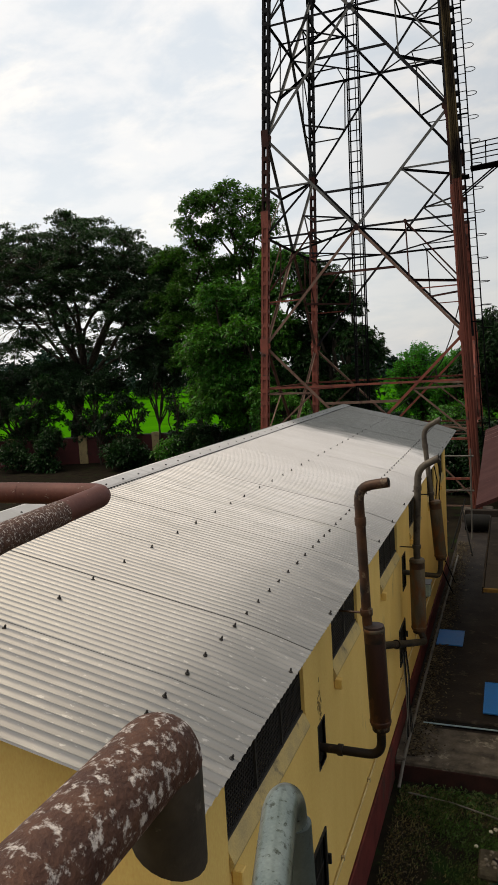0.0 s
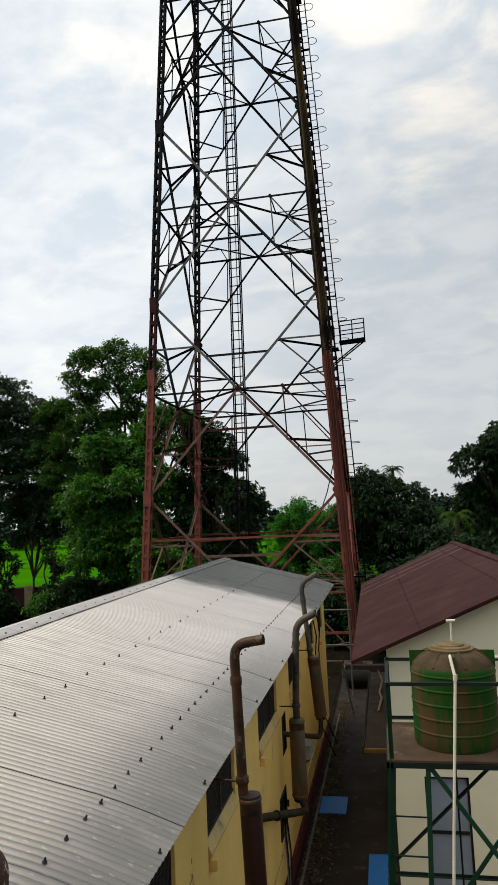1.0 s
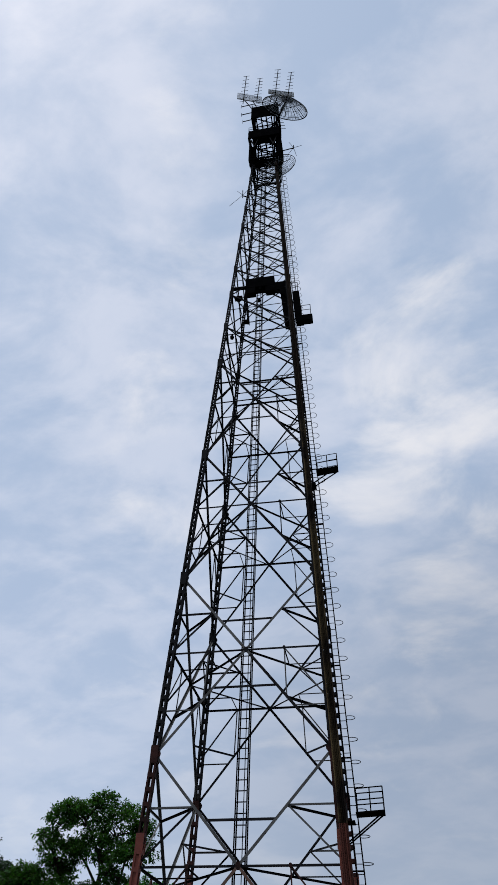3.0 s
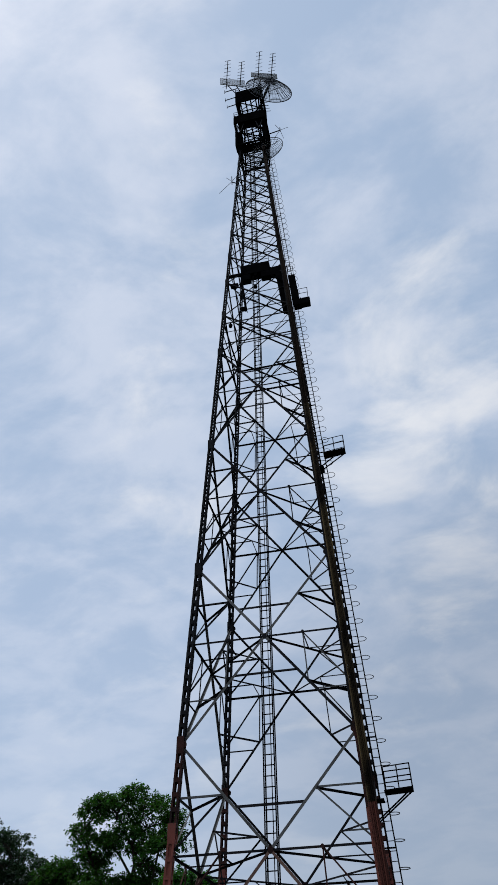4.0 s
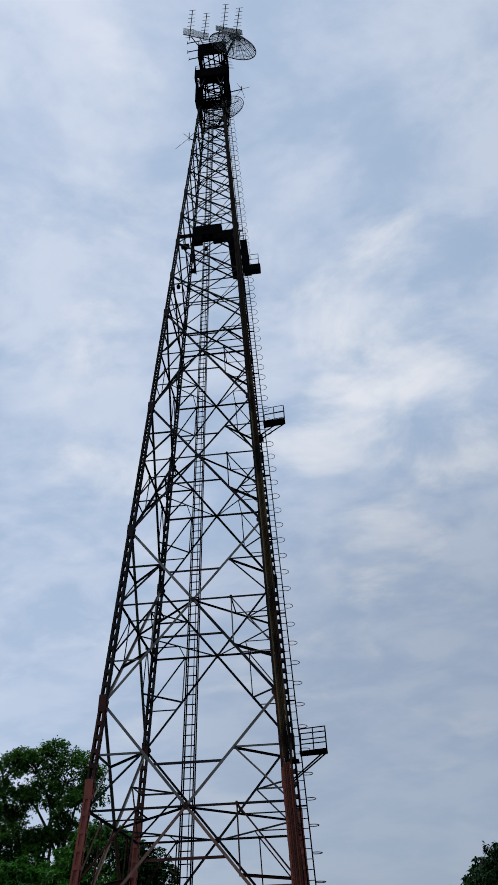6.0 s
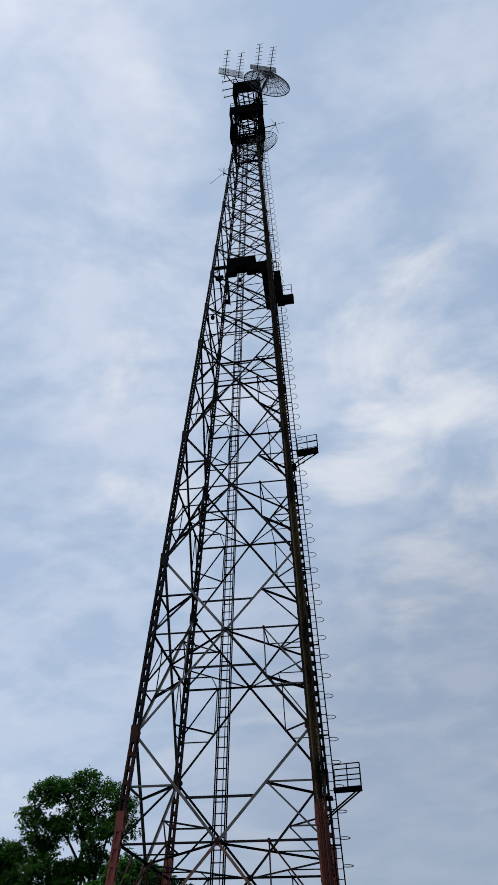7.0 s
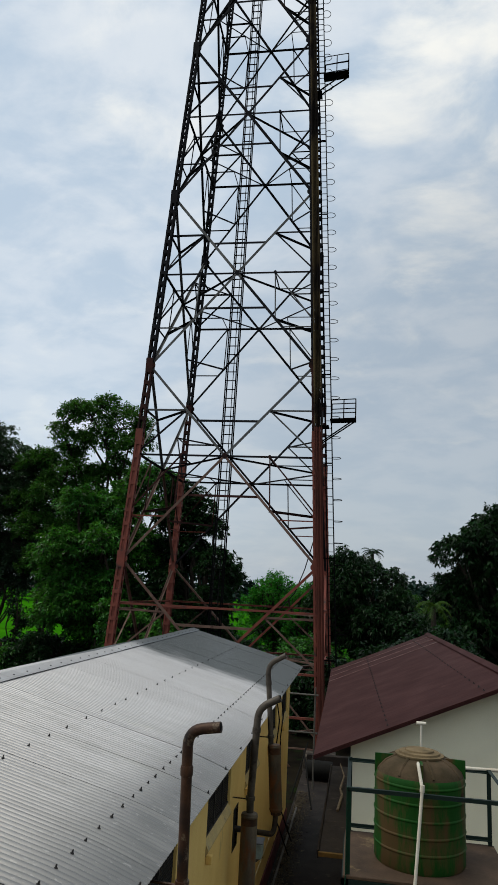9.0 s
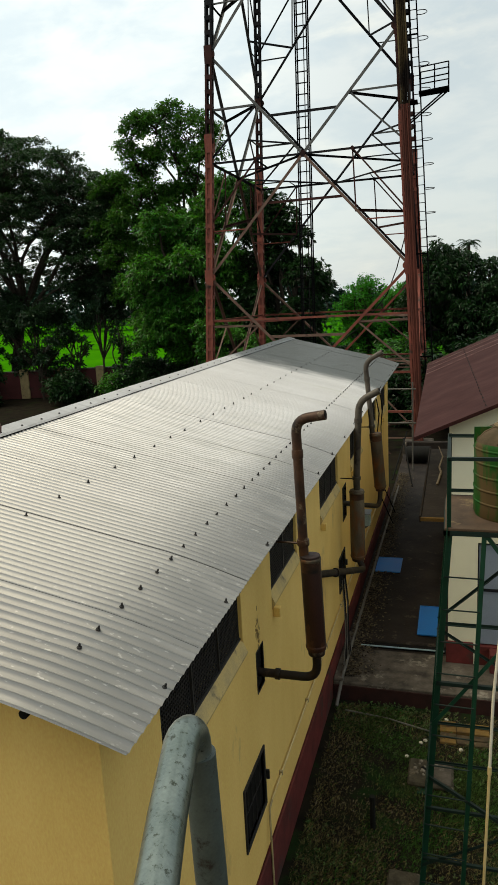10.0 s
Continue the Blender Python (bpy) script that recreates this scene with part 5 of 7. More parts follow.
def wall_cables():
    rnd = random.Random(8)
    for k in range(6):
        y = 11.55 + 0.085 * k
        pts = [(WX1 + 0.03, y, 1.55 - 0.03 * k), (WX1 + 0.09, y - 0.16 + rnd.uniform(-0.05, 0.05), 1.05), (WX1 + 0.13, y - 0.45 + rnd.uniform(-0.08, 0.08), 0.62), (WX1 + 0.15 + 0.015 * k, y - 0.85, SLAB_Z + 0.012)]
        single("hanging_cable", Geo().tube(pts, 0.008, 6), "grey_pipe" if k % 3 == 0 else "black", (WX1 + 0.04, y, 0.3), "loose dark cable drooping from the hall wall to the slab", "cable", True, "cables at the hall wall")
    for k in range(2):
        y = 17.6 + 0.9 * k
        pts = [(WX1 + 0.03, y, 3.9), (WX1 + 0.08, y + 0.15, 3.5), (WX1 + 0.04, y + 0.05, 3.0), (WX1 + 0.06, y + 0.2, 2.0), (WX1 + 0.10, y + 0.3, 1.2), (WX1 + 0.35, y + 0.9, SLAB_Z)]
        single("hanging_cable", Geo().tube(pts, 0.016, 6), "black", (WX1 + 0.04, y, 3.9), "loose black cable looping from the hall wall to the slab", "cable", True, "cables at the hall wall")


wall_cables()


# ---------------------------------------------------------------- white outhouse with maroon roof
OX0, OX1, OY0, OY1 = 0.0, 4.84, 11.3, 22.3
ORX, ORZ, OEX, OEZ = 2.42, 5.50, -0.54, 4.25


def outhouse():
    t = 0.23
    x0, x1 = OX0, OX1
    door = (0.46, 1.12, 2.45)
    slope = (ORZ - OEZ) / (ORX - OEX)
    zt = lambda x: OEZ + (min(x, 2 * ORX - x) - OEX) * slope - 0.09
    g = Geo()
    # the gable wall, one outline round the door opening
    q = [(x0, SLAB_Z), (door[0], SLAB_Z), (door[0], door[2]), (door[1], door[2]), (door[1], SLAB_Z), (x1, SLAB_Z), (x1, zt(x1)), (ORX, zt(ORX)), (x0, zt(x0))]
    n = len(q)
    g.add([(x, OY0, z) for x, z in q] + [(x, OY0 + t, z) for x, z in q], [tuple(range(n)), tuple(range(2 * n - 1, n - 1, -1))] + [(k, k + n, (k + 1) % n + n, (k + 1) % n) for k in range(n)])
    structure("wall_gable", g, "cream", "cream painted gable wall of the outhouse", "wall")
    structure("wall_side", Geo().box(x0, x0 + t, OY0 + t + 0.001, OY1, SLAB_Z, zt(x0) - 0.02), "cream", "cream painted side wall of the outhouse", "wall")
    structure("wall_back", Geo().box(x0 + t + 0.001, x1, OY1 - t, OY1, SLAB_Z, zt(x0) - 0.02), "cream", "cream painted back wall of the outhouse", "wall")
    structure("wall_far_side", Geo().box(x1 - t, x1, OY0 + t + 0.001, OY1 - t - 0.001, SLAB_Z, zt(x0) - 0.02), "cream", "cream painted far wall of the outhouse", "wall")
    pl = Geo().box(x0 - 0.03, door[0] - 0.05, OY0 - 0.03, OY0 - 0.001, SLAB_Z, 0.70, 0.008)
    pl.box(door[1] + 0.05, x1, OY0 - 0.03, OY0 - 0.001, SLAB_Z, 0.70, 0.008)
    structure("trim_plinth", pl, "plinth", "dark red painted plinth band of the outhouse", "trim")
    structure("step_block", Geo().box(door[0] + 0.20, door[1] + 0.14, OY0 - 0.27, OY0 - 0.031, SLAB_Z, 0.64, 0.012), "step_red", "dark red painted door step", "step")
    d = thing("door_1", (door[0], OY0, 0.66), "blue-grey flush door with dark frame", "door", "", "structure")
    part("door_leaf", Geo().box(door[0] + 0.018, door[1] - 0.03, OY0 + 0.05, OY0 + 0.09, 0.66, door[2] - 0.04, 0.004), "door", d)
    fr = Geo()
    fr.box(door[0], door[0] + 0.018, OY0 + 0.02, OY0 + 0.12, 0.64, door[2])
    fr.box(door[1] - 0.03, door[1], OY0 + 0.02, OY0 + 0.12, 0.64, door[2])
    fr.box(door[0], door[1], OY0 + 0.02, OY0 + 0.12, door[2] - 0.03, door[2])
    part("door_frame", fr, "grey_steel", d)
    part("mid_rail", Geo().box(door[0] + 0.04, door[1] - 0.04, OY0 + 0.035, OY0 + 0.049, 1.60, 1.65, 0.003), "grey_steel", d)
    part("sill_block", Geo().box(door[0], door[1], OY0 - 0.02, OY0 + 0.12, 0.30, 0.64), "plinth", d)
    # roof: profiled sheets laid side by side
    roof = thing("outhouse_roof", (ORX, OY0, ORZ), "maroon painted profiled sheet roof, faded and streaked", "roof", "", "structure")
    roof.rotation_euler.z = radians(0.95)
    L = math.hypot(ORX - OEX, ORZ - OEZ)
    ang = math.atan2(ORZ - OEZ, ORX - OEX)
    y0, y1, n = 10.97, 23.0, 11
    w = (y1 - y0) / n
    g = Geo()
    prof = []
    for k in range(4):
        b = w * k / 4
        prof += [(b, 0), (b + w * 0.11, 0), (b + w * 0.125, 0.0010), (b + w * 0.145, 0.0010), (b + w * 0.16, 0)]
    prof.append((w + 0.02, 0.0012))
    for u in (0, L / 2, L):
        g.v += [(u, y, z) for y, z in prof]
    m = len(prof)
    for r in range(2):
        g.f += [(r * m + j, (r + 1) * m + j, (r + 1) * m + j + 1, r * m + j + 1) for j in range(m - 1)]
    me = mesh_of("roof_sheet", g, "maroon")
    rnd = random.Random(5)
    for k in range(n):
        for s in (1, -1):
            ob = piece("roof_sheet", me, roof, (ORX, y0 + w * k + (w if s > 0 else 0) * 0, ORZ + rnd.uniform(0, 0.0008)))
            if s > 0:
                ob.rotation_euler = (0, ang, 0)
            else:
                ob.location.y += w
                ob.rotation_euler = (Matrix.Rotation(math.pi, 3, "Z") @ Matrix.Rotation(ang, 3, "Y")).to_euler()
    cap = Geo()
    for s in (1, -1):
        cap.quads([(ORX, y0, ORZ + 0.045), (ORX, y1, ORZ + 0.045), (ORX + s * 0.11, y1, ORZ + 0.03 - 0.11 * math.tan(ang)), (ORX + s * 0.11, y0, ORZ + 0.03 - 0.11 * math.tan(ang))][::s])
    part("ridge_cap", cap, "maroon", roof, "lighter maroon folded ridge cap")
    for s in (1, -1):
        fl = Geo()
        a, b = Vector((ORX, y0 - 0.012, ORZ + 0.02)), Vector((ORX - s * (ORX - OEX), y0 - 0.012, OEZ + 0.02))
        fl.add([a, b, b - Vector((0, 0, 0.06)), a - Vector((0, 0, 0.06)), a + Vector((0, 0.03, 0)), b + Vector((0, 0.03, 0)), b + Vector((0, 0.03, -0.06)), a + Vector((0, 0.03, -0.06))],
               [(0, 1, 2, 3), (7, 6, 5, 4), (0, 4, 5, 1), (1, 5, 6, 2), (2, 6, 7, 3), (3, 7, 4, 0)])
        part("barge_board", fl, "maroon", roof)
    for k in range(4):
        u = 0.3 + 0.75 * k
        x, z = ORX - u * math.cos(ang), ORZ - u * math.sin(ang)
        part("purlin", Geo().box(x - 0.03, x + 0.03, OY0 + 0.02, y1 - 0.05, z - 0.10, z - 0.03), "void", roof)
    edge = mesh_of("lap_edge", Geo().box(0.05, L - 0.02, -0.022, 0.022, 0.004, 0.0125), "pale_lap")
    for k in range(n - 3, n):
        ob = piece("lap_edge", edge, roof, (ORX, y0 + w * k, ORZ))
        ob.rotation_euler = (Matrix.Rotation(math.pi, 3, "Z") @ Matrix.Rotation(ang, 3, "Y")).to_euler()
    sc = mesh_of("roof_screw", Geo().lathe([(0.02, 0), (0.018, 0.008), (0.008, 0.012), (0.007, 0.028)], n=6), "grille")
    for u in (0.55, 2.05):
        for k in range(28):
            piece("roof_screw", sc, roof, (ORX - u * math.cos(ang), y0 + 0.2 + 0.41 * k, ORZ - u * math.sin(ang) + 0.02), (0, -ang, 0))


outhouse()


def sunshade():
    s = thing("sunshade_slab", (0, 17.4, 1.95), "stained brown concrete sunshade ledge with ochre front edge", "ledge")
    part("slab", Geo().box(-0.56, -0.002, 14.12, 20.7, 1.86, 1.94, 0.012), "concrete", s)
    part("front_edge", Geo().box(-0.57, -0.002, 14.06, 14.118, 1.87, 1.95, 0.008), "ochre", s, "ochre painted edge")
    part("side_lip", Geo().box(-0.60, -0.562, 14.12, 20.7, 1.82, 1.97, 0.01), "concrete", s)
    single("dead_branch", Geo().tube([(-0.30, 16.6, 1.96), (-0.22, 17.6, 2.02), (-0.28, 18.2, 2.0), (-0.2, 19.0, 2.1), (-0.32, 19.8, 2.2)], [0.03, 0.028, 0.024, 0.02, 0.012], 7), "wood", (-0.3, 16.6, 1.96), "pale dry branch lying on the ledge", "branch", True)
    single("down_pipe", Geo().tube([(-0.06, 12.0, 0.3), (-0.06, 12.0, 1.6), (-0.07, 12.1, 1.86)], 0.014, 6), "grey_pipe", (-0.06, 12.0, 0.3), "thin grey pipe on the outhouse wall", "pipe")


sunshade()


# ---------------------------------------------------------------- water tank on its stand
DZ = 4.16
DX0, DX1, DY0, DY1 = 0.00, 1.46, 6.96, 8.14


def tank_stand():
    st = thing("tank_stand", (0.7, 7.5, 0), "dark green painted steel tank stand with ladder and railing", "tank stand")
    sp = 0.27
    feet = {}
    tops = {}
    for i, (x, sx) in enumerate(((DX0, -1), (DX1, 1))):
        for j, (y, sy) in enumerate(((DY0, -1), (DY1, 1))):
            a, b = Vector((x + sx * sp, y + sy * sp, 0.0)), Vector((x, y, DZ))
            feet[i, j], tops[i, j] = a, b
            part("leg", Geo().bar(a, b, 0.060, 0.010, (sx, 0, 0), 0.060), "stand", st)
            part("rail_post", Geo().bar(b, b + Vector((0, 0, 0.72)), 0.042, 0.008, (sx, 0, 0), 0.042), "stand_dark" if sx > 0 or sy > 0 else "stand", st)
            part("base_plate", Geo().box(a.x - 0.09, a.x + 0.09, a.y - 0.09, a.y + 0.09, 0.0, 0.02), "stand", st)
    pairs = [((0, 0), (1, 0), (0, -1, 0)), ((1, 0), (1, 1), (1, 0, 0)), ((0, 1), (1, 1), (0, 1, 0)), ((0, 0), (0, 1), (-1, 0, 0))]
    for p, q, out in pairs:
        at = lambda k, z: feet[k] + (tops[k] - feet[k]) * (z / DZ)
        for z in (0.48, 1.08, 2.5):
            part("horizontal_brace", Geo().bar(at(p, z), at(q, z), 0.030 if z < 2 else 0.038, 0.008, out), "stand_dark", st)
        o = Vector(out) * 0.012
        if out[1] < 0:           # the front carries one tall crossed pair, the back a pair on each side of its middle bar
            part("cross_brace", Geo().bar(tops[0, 0] + Vector((0.37, 0, -0.06)) + o, at(q, 2.46) + o, 0.040, 0.006, out), "stand", st)
            part("cross_brace", Geo().bar(tops[1, 0] + Vector((-0.02, 0, -0.06)) - o, at(p, 2.02) - o, 0.040, 0.006, out), "stand", st)
            part("cross_brace", Geo().bar(at(p, 1.45) + o, at(q, 0.38) + o, 0.032, 0.006, out), "stand_dark", st)
            part("cross_brace", Geo().bar(at(q, 1.45) - o, at(p, 0.38) - o, 0.032, 0.006, out), "stand_dark", st)
        elif out[1] > 0:
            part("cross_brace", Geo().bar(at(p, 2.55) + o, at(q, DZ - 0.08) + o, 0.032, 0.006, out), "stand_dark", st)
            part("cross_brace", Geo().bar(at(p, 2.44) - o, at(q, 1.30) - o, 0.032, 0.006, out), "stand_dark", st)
            part("centre_post", Geo().bar((0.70, 8.30, 0.0), (0.70, DY1, DZ - 0.08), 0.020, 0.005, out), "stand_dark", st)
        part("deck_beam", Geo().box(min(tops[p].x, tops[q].x) - 0.03, max(tops[p].x, tops[q].x) + 0.03, min(tops[p].y, tops[q].y) - 0.03, max(tops[p].y, tops[q].y) + 0.03, DZ - 0.075, DZ - 0.03), "stand_dark", st)
        for h in (0.70,) if out[1] < 0 or out[0] else (0.70, 0.06):
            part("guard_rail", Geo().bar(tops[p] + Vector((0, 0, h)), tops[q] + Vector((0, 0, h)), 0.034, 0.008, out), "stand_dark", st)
    part("deck_plate", Geo().box(DX0 - 0.02, DX1 + 0.02, DY0 - 0.02, DY1 + 0.02, DZ - 0.028, DZ, 0.004), "deck", st, "brown dusty deck plate")
    # ladder on the front
    l0, l1 = feet[0, 0] + Vector((0.45, -0.01, 0)), tops[0, 0] + Vector((0.36, -0.01, 0))
    part("ladder_rail", Geo().bar(l0, l1, 0.045, 0.008, (0, -1, 0)), "stand", st)
    for k in range(11):
        z = 0.2 + 0.345 * k
        a = feet[0, 0] + (tops[0, 0] - feet[0, 0]) * (z / DZ)
        b = l0 + (l1 - l0) * (z / DZ)
        part("ladder_rung", Geo().tube([a, b], 0.008, 7), "stand_dark", st)


tank_stand()


def water_tank():
    c = (0.690, 7.53, DZ)
    tk = thing("water_tank", c, "round green plastic water tank caked with brown dust", "water tank")
    r = 0.425
    prof = [(r * 0.97, 0.0), (r, 0.03)]
    z = 0.03
    for k in range(5):
        z1 = 0.03 + 0.138 * (k + 1)
        prof += [(r, z1 - 0.020), (r + 0.006, z1 - 0.013), (r + 0.008, z1 - 0.006), (r + 0.006, z1 + 0.001), (r, z1 + 0.008)]
    prof += [(r, 0.755), (r - 0.012, 0.78)]
    part("body", Geo().lathe(prof, c, 48), "tank", tk, smooth=True)
    part("shoulder", Geo().lathe([(r - 0.012, 0.78), (r - 0.03, 0.82), (r - 0.09, 0.875), (r - 0.17, 0.915), (r - 0.22, 0.925)], c, 48), "tank_top", tk, "dust-brown domed shoulder", True)
    part("lid", Geo().lathe([(0.225, 0.915), (0.235, 0.930), (0.235, 0.942), (0.20, 0.945), (0.195, 0.962), (0.185, 0.966), (0.14, 0.966), (0.135, 0.980), (0.05, 0.984)], c, 40), "lid_dust", tk, "ringed screw lid under pale brown dust", True)
    for k in range(8):
        a = 2 * math.pi * (k + 0.3) / 8
        u = Vector((math.cos(a), math.sin(a), 0))
        C = Vector(c)
        part("shoulder_rib", Geo().tube([C + u * (r - 0.20) + Vector((0, 0, 0.922)), C + u * (r - 0.10) + Vector((0, 0, 0.872)), C + u * (r - 0.02) + Vector((0, 0, 0.795))], [0.016, 0.020, 0.014], 8), "tank_top", tk, smooth=True)
    for a in (-3.02, -1.60, -0.15, 1.50):      # upright fins standing out along the shoulder
        m = Matrix.Translation(c) @ Matrix.Rotation(a, 4, "Z")
        fin = Geo()
        q = [(r - 0.19, 0.845), (r - 0.19, 0.915), (r - 0.17, 0.925), (r + 0.004, 0.925), (r + 0.006, 0.76), (r - 0.02, 0.76)]
        fin.add([m @ Vector((x, y, z)) for y in (-0.011, 0.011) for x, z in q], [tuple(range(5, -1, -1)), tuple(range(6, 12))] + [(n, (n + 1) % 6, (n + 1) % 6 + 6, n + 6) for n in range(6)])
        part("lifting_fin", fin, "tank", tk, "square green lifting fin")
    for k in range(4):
        a = -0.55 + 0.035 * k
        u = Vector((math.cos(a), math.sin(a), 0))
        m = Matrix.Translation(Vector(c) + u * (r + 0.002) + Vector((0, 0, 0.64))) @ Matrix.Rotation(a, 4, "Z")
        part("print_bar", Geo().box(-0.001, 0.002, -0.005, 0.005, -0.025, 0.025, 0, m), "tank_top", tk, "faded print mark")


water_tank()


def plumbing():
    p = thing("overflow_pipe", (0.67, 6.93, 0), "yellowed white plastic pipe rising from the yard to the tank", "pipe")
    part("riser", Geo().tube([(0.421, 6.46, 1.85), (0.447, 6.55, 2.6), (0.537, 6.72, 3.6), (0.665, 6.93, 4.92)], 0.0145, 12), "pvc", p, smooth=True)
    part("lower_riser", Geo().tube([(0.355, 6.22, 0.0), (0.388, 6.35, 0.9), (0.421, 6.46, 1.86)], 0.0145, 12), "old_pvc", p, "yellowed lower length", True)
    part("elbow", collar((0.665, 6.93, 4.93), (0.1, 0.1, 1), 0.021, 0.06), "pvc", p, smooth=True)
    part("top_pipe", sweep([(0.665, 6.93, 4.93), (0.64, 7.05, 5.10), (0.66, 7.30, 5.06)], 0.015, 0.05), "pvc", p, smooth=True)
    for q in ((0.375, 6.30, 0.55), (0.421, 6.46, 1.85)):
        part("coupling", collar(q, (0.02, 0.1, 1), 0.020, 0.08), "old_pvc", p, smooth=True)
    v = thing("vent_pipe", (0.76, 8.2, 4.1), "white plastic vent pipe with tee cap behind the tank", "pipe")
    part("upright", Geo().tube([(0.76, 8.2, DZ), (0.765, 8.2, 5.26)], 0.013, 10), "pvc", v)
    part("tee_cap", Geo().tube([(0.715, 8.2, 5.27), (0.815, 8.2, 5.27)], 0.018, 10), "pvc", v)
    w = thing("supply_pipe", (1.3, 8.12, 4.9), "white plastic pipe fixed along the stand railing", "pipe")
    part("run", Geo().tube([(1.05, 8.14, 4.872), (1.5, 8.15, 4.876), (3.6, 8.22, 4.93)], 0.018, 10), "pvc", w)


plumbing()


# ---------------------------------------------------------------- rails round the landing
def landing():
    structure("landing_slab", Geo().box(-2.2, 1.6, -2.0, 1.30, 4.62, 4.78, 0.02), "pale_concrete", "concrete stair landing under the viewpoint", "landing")
    for x in (-1.9, 1.3):
        structure("landing_column", Geo().box(x - 0.13, x + 0.13, -0.4, -0.14, 0.0, 4.62, 0.01), "yellow", "plain square column under the landing", "column")
    structure("wall_rear", Geo().box(-3.4, 3.4, -2.3, -2.05, 0.0, 8.2), "yellow", "plain yellow wall behind the viewpoint", "wall")
    g = thing("grey_handrail", (-0.5100, 1.4550, 4.7120), "dull galvanised pipe handrail bent down at its end", "handrail")
    bend = arc((-0.513, 1.400, 5.464), 0.066, 150, 0, (-0.05, 0.998, 0), (0, 0, 1), 10)
    part("top_rail", Geo().tube([(-0.252, 0.355, 5.462), (-0.386, 0.905, 5.488), (-0.471, 1.205, 5.504)] + bend[3:8], 0.0392, 24), "grey_rail", g, "mottled grey top rail", True)
    part("end_bend", Geo().tube(bend[6:] + [bend[-1] - Vector((0, 0, 0.02))], 0.0390, 24), "grey_rail", g, smooth=True)
    part("weld_bead", Geo().tube([bend[-1] - Vector((0, 0, 0.012)), bend[-1] - Vector((0, 0, 0.017)), bend[-1] - Vector((0, 0, 0.023))], [0.0388, 0.0402, 0.0388], 24), "grey_rail", g, smooth=True)
    part("post", Geo().tube([bend[-1] + Vector((0.010, 0, -0.014)), (-0.494, 1.472, 4.782)], [0.0385, 0.0400], 24), "rail_post", g, "dull grey round post", True)
    r = thing("rusty_handrail", (-0.197, -0.141, 4.78), "peeling rust-brown pipe handrail bent down at its end", "handrail")
    c, u = Vector((-0.1650, 0.2868, 6.3273)), Vector((-0.0699, -0.9962, -0.0519))
    bend = arc(c, 0.008, 105, 0, (0.07, 0.9975, 0), (0, 0, 1), 8)
    up = Vector((0, 0, 0.0078))
    part("top_rail", Geo().tube([c + up + u * 0.46, c + up + u * 0.13, c + up + u * 0.03] + bend, 0.0163, 28), "rust_rail", r, "rail with flaking white paint and rust", True)
    stub = Geo().tube([bend[-1] + Vector((0, 0, 0.004)), bend[-1] - Vector((0, 0, 0.036))], [0.0160, 0.0158], 24)
    stub.v = [(x, y, z - (0.45 * (x - bend[-1].x) if z < bend[-1].z - 0.02 else 0)) for x, y, z in stub.v]     # cut at a slant
    part("end_stub", stub, "stub", r, "dull grey down-turned end", True)
    part("post", Geo().tube([(-0.197, -0.141, 6.305), (-0.197, -0.141, 4.78)], 0.0150, 16), "rust_rail", r, smooth=True)
    b = thing("brown_handrail", (-0.9600, 1.4700, 4.7050), "red-brown pipe handrail with a sharp return bend", "handrail")
    part("near_rail", sweep([(-0.870, 0.250, 6.139), (-0.921, 1.080, 6.206), (-0.951, 1.477, 6.212), (-1.220, 1.445, 6.219)], 0.0268, 0.045, 16), "brown_rail", b, smooth=True)
    part("scuffed_sleeve", Geo().tube([(-0.9155, 0.990, 6.1987), (-0.921, 1.080, 6.2056), (-0.9355, 1.275, 6.2089)], 0.0276, 16, False), "rust_rail", b, "scuffed stretch with flaking white paint", True)
    part("far_rail", Geo().tube([(-1.180, 1.449, 6.218), (-2.170, 1.340, 6.234)], 0.0268, 16), "brown_rail", b, smooth=True)
    for x, y in ((-0.85, 0.25), (-2.1, 1.29)):
        part("post", Geo().tube([(x, y, 4.7), (x, y, 6.15 if y < 1 else 6.23)], 0.022, 10), "brown_rail", b)


landing()


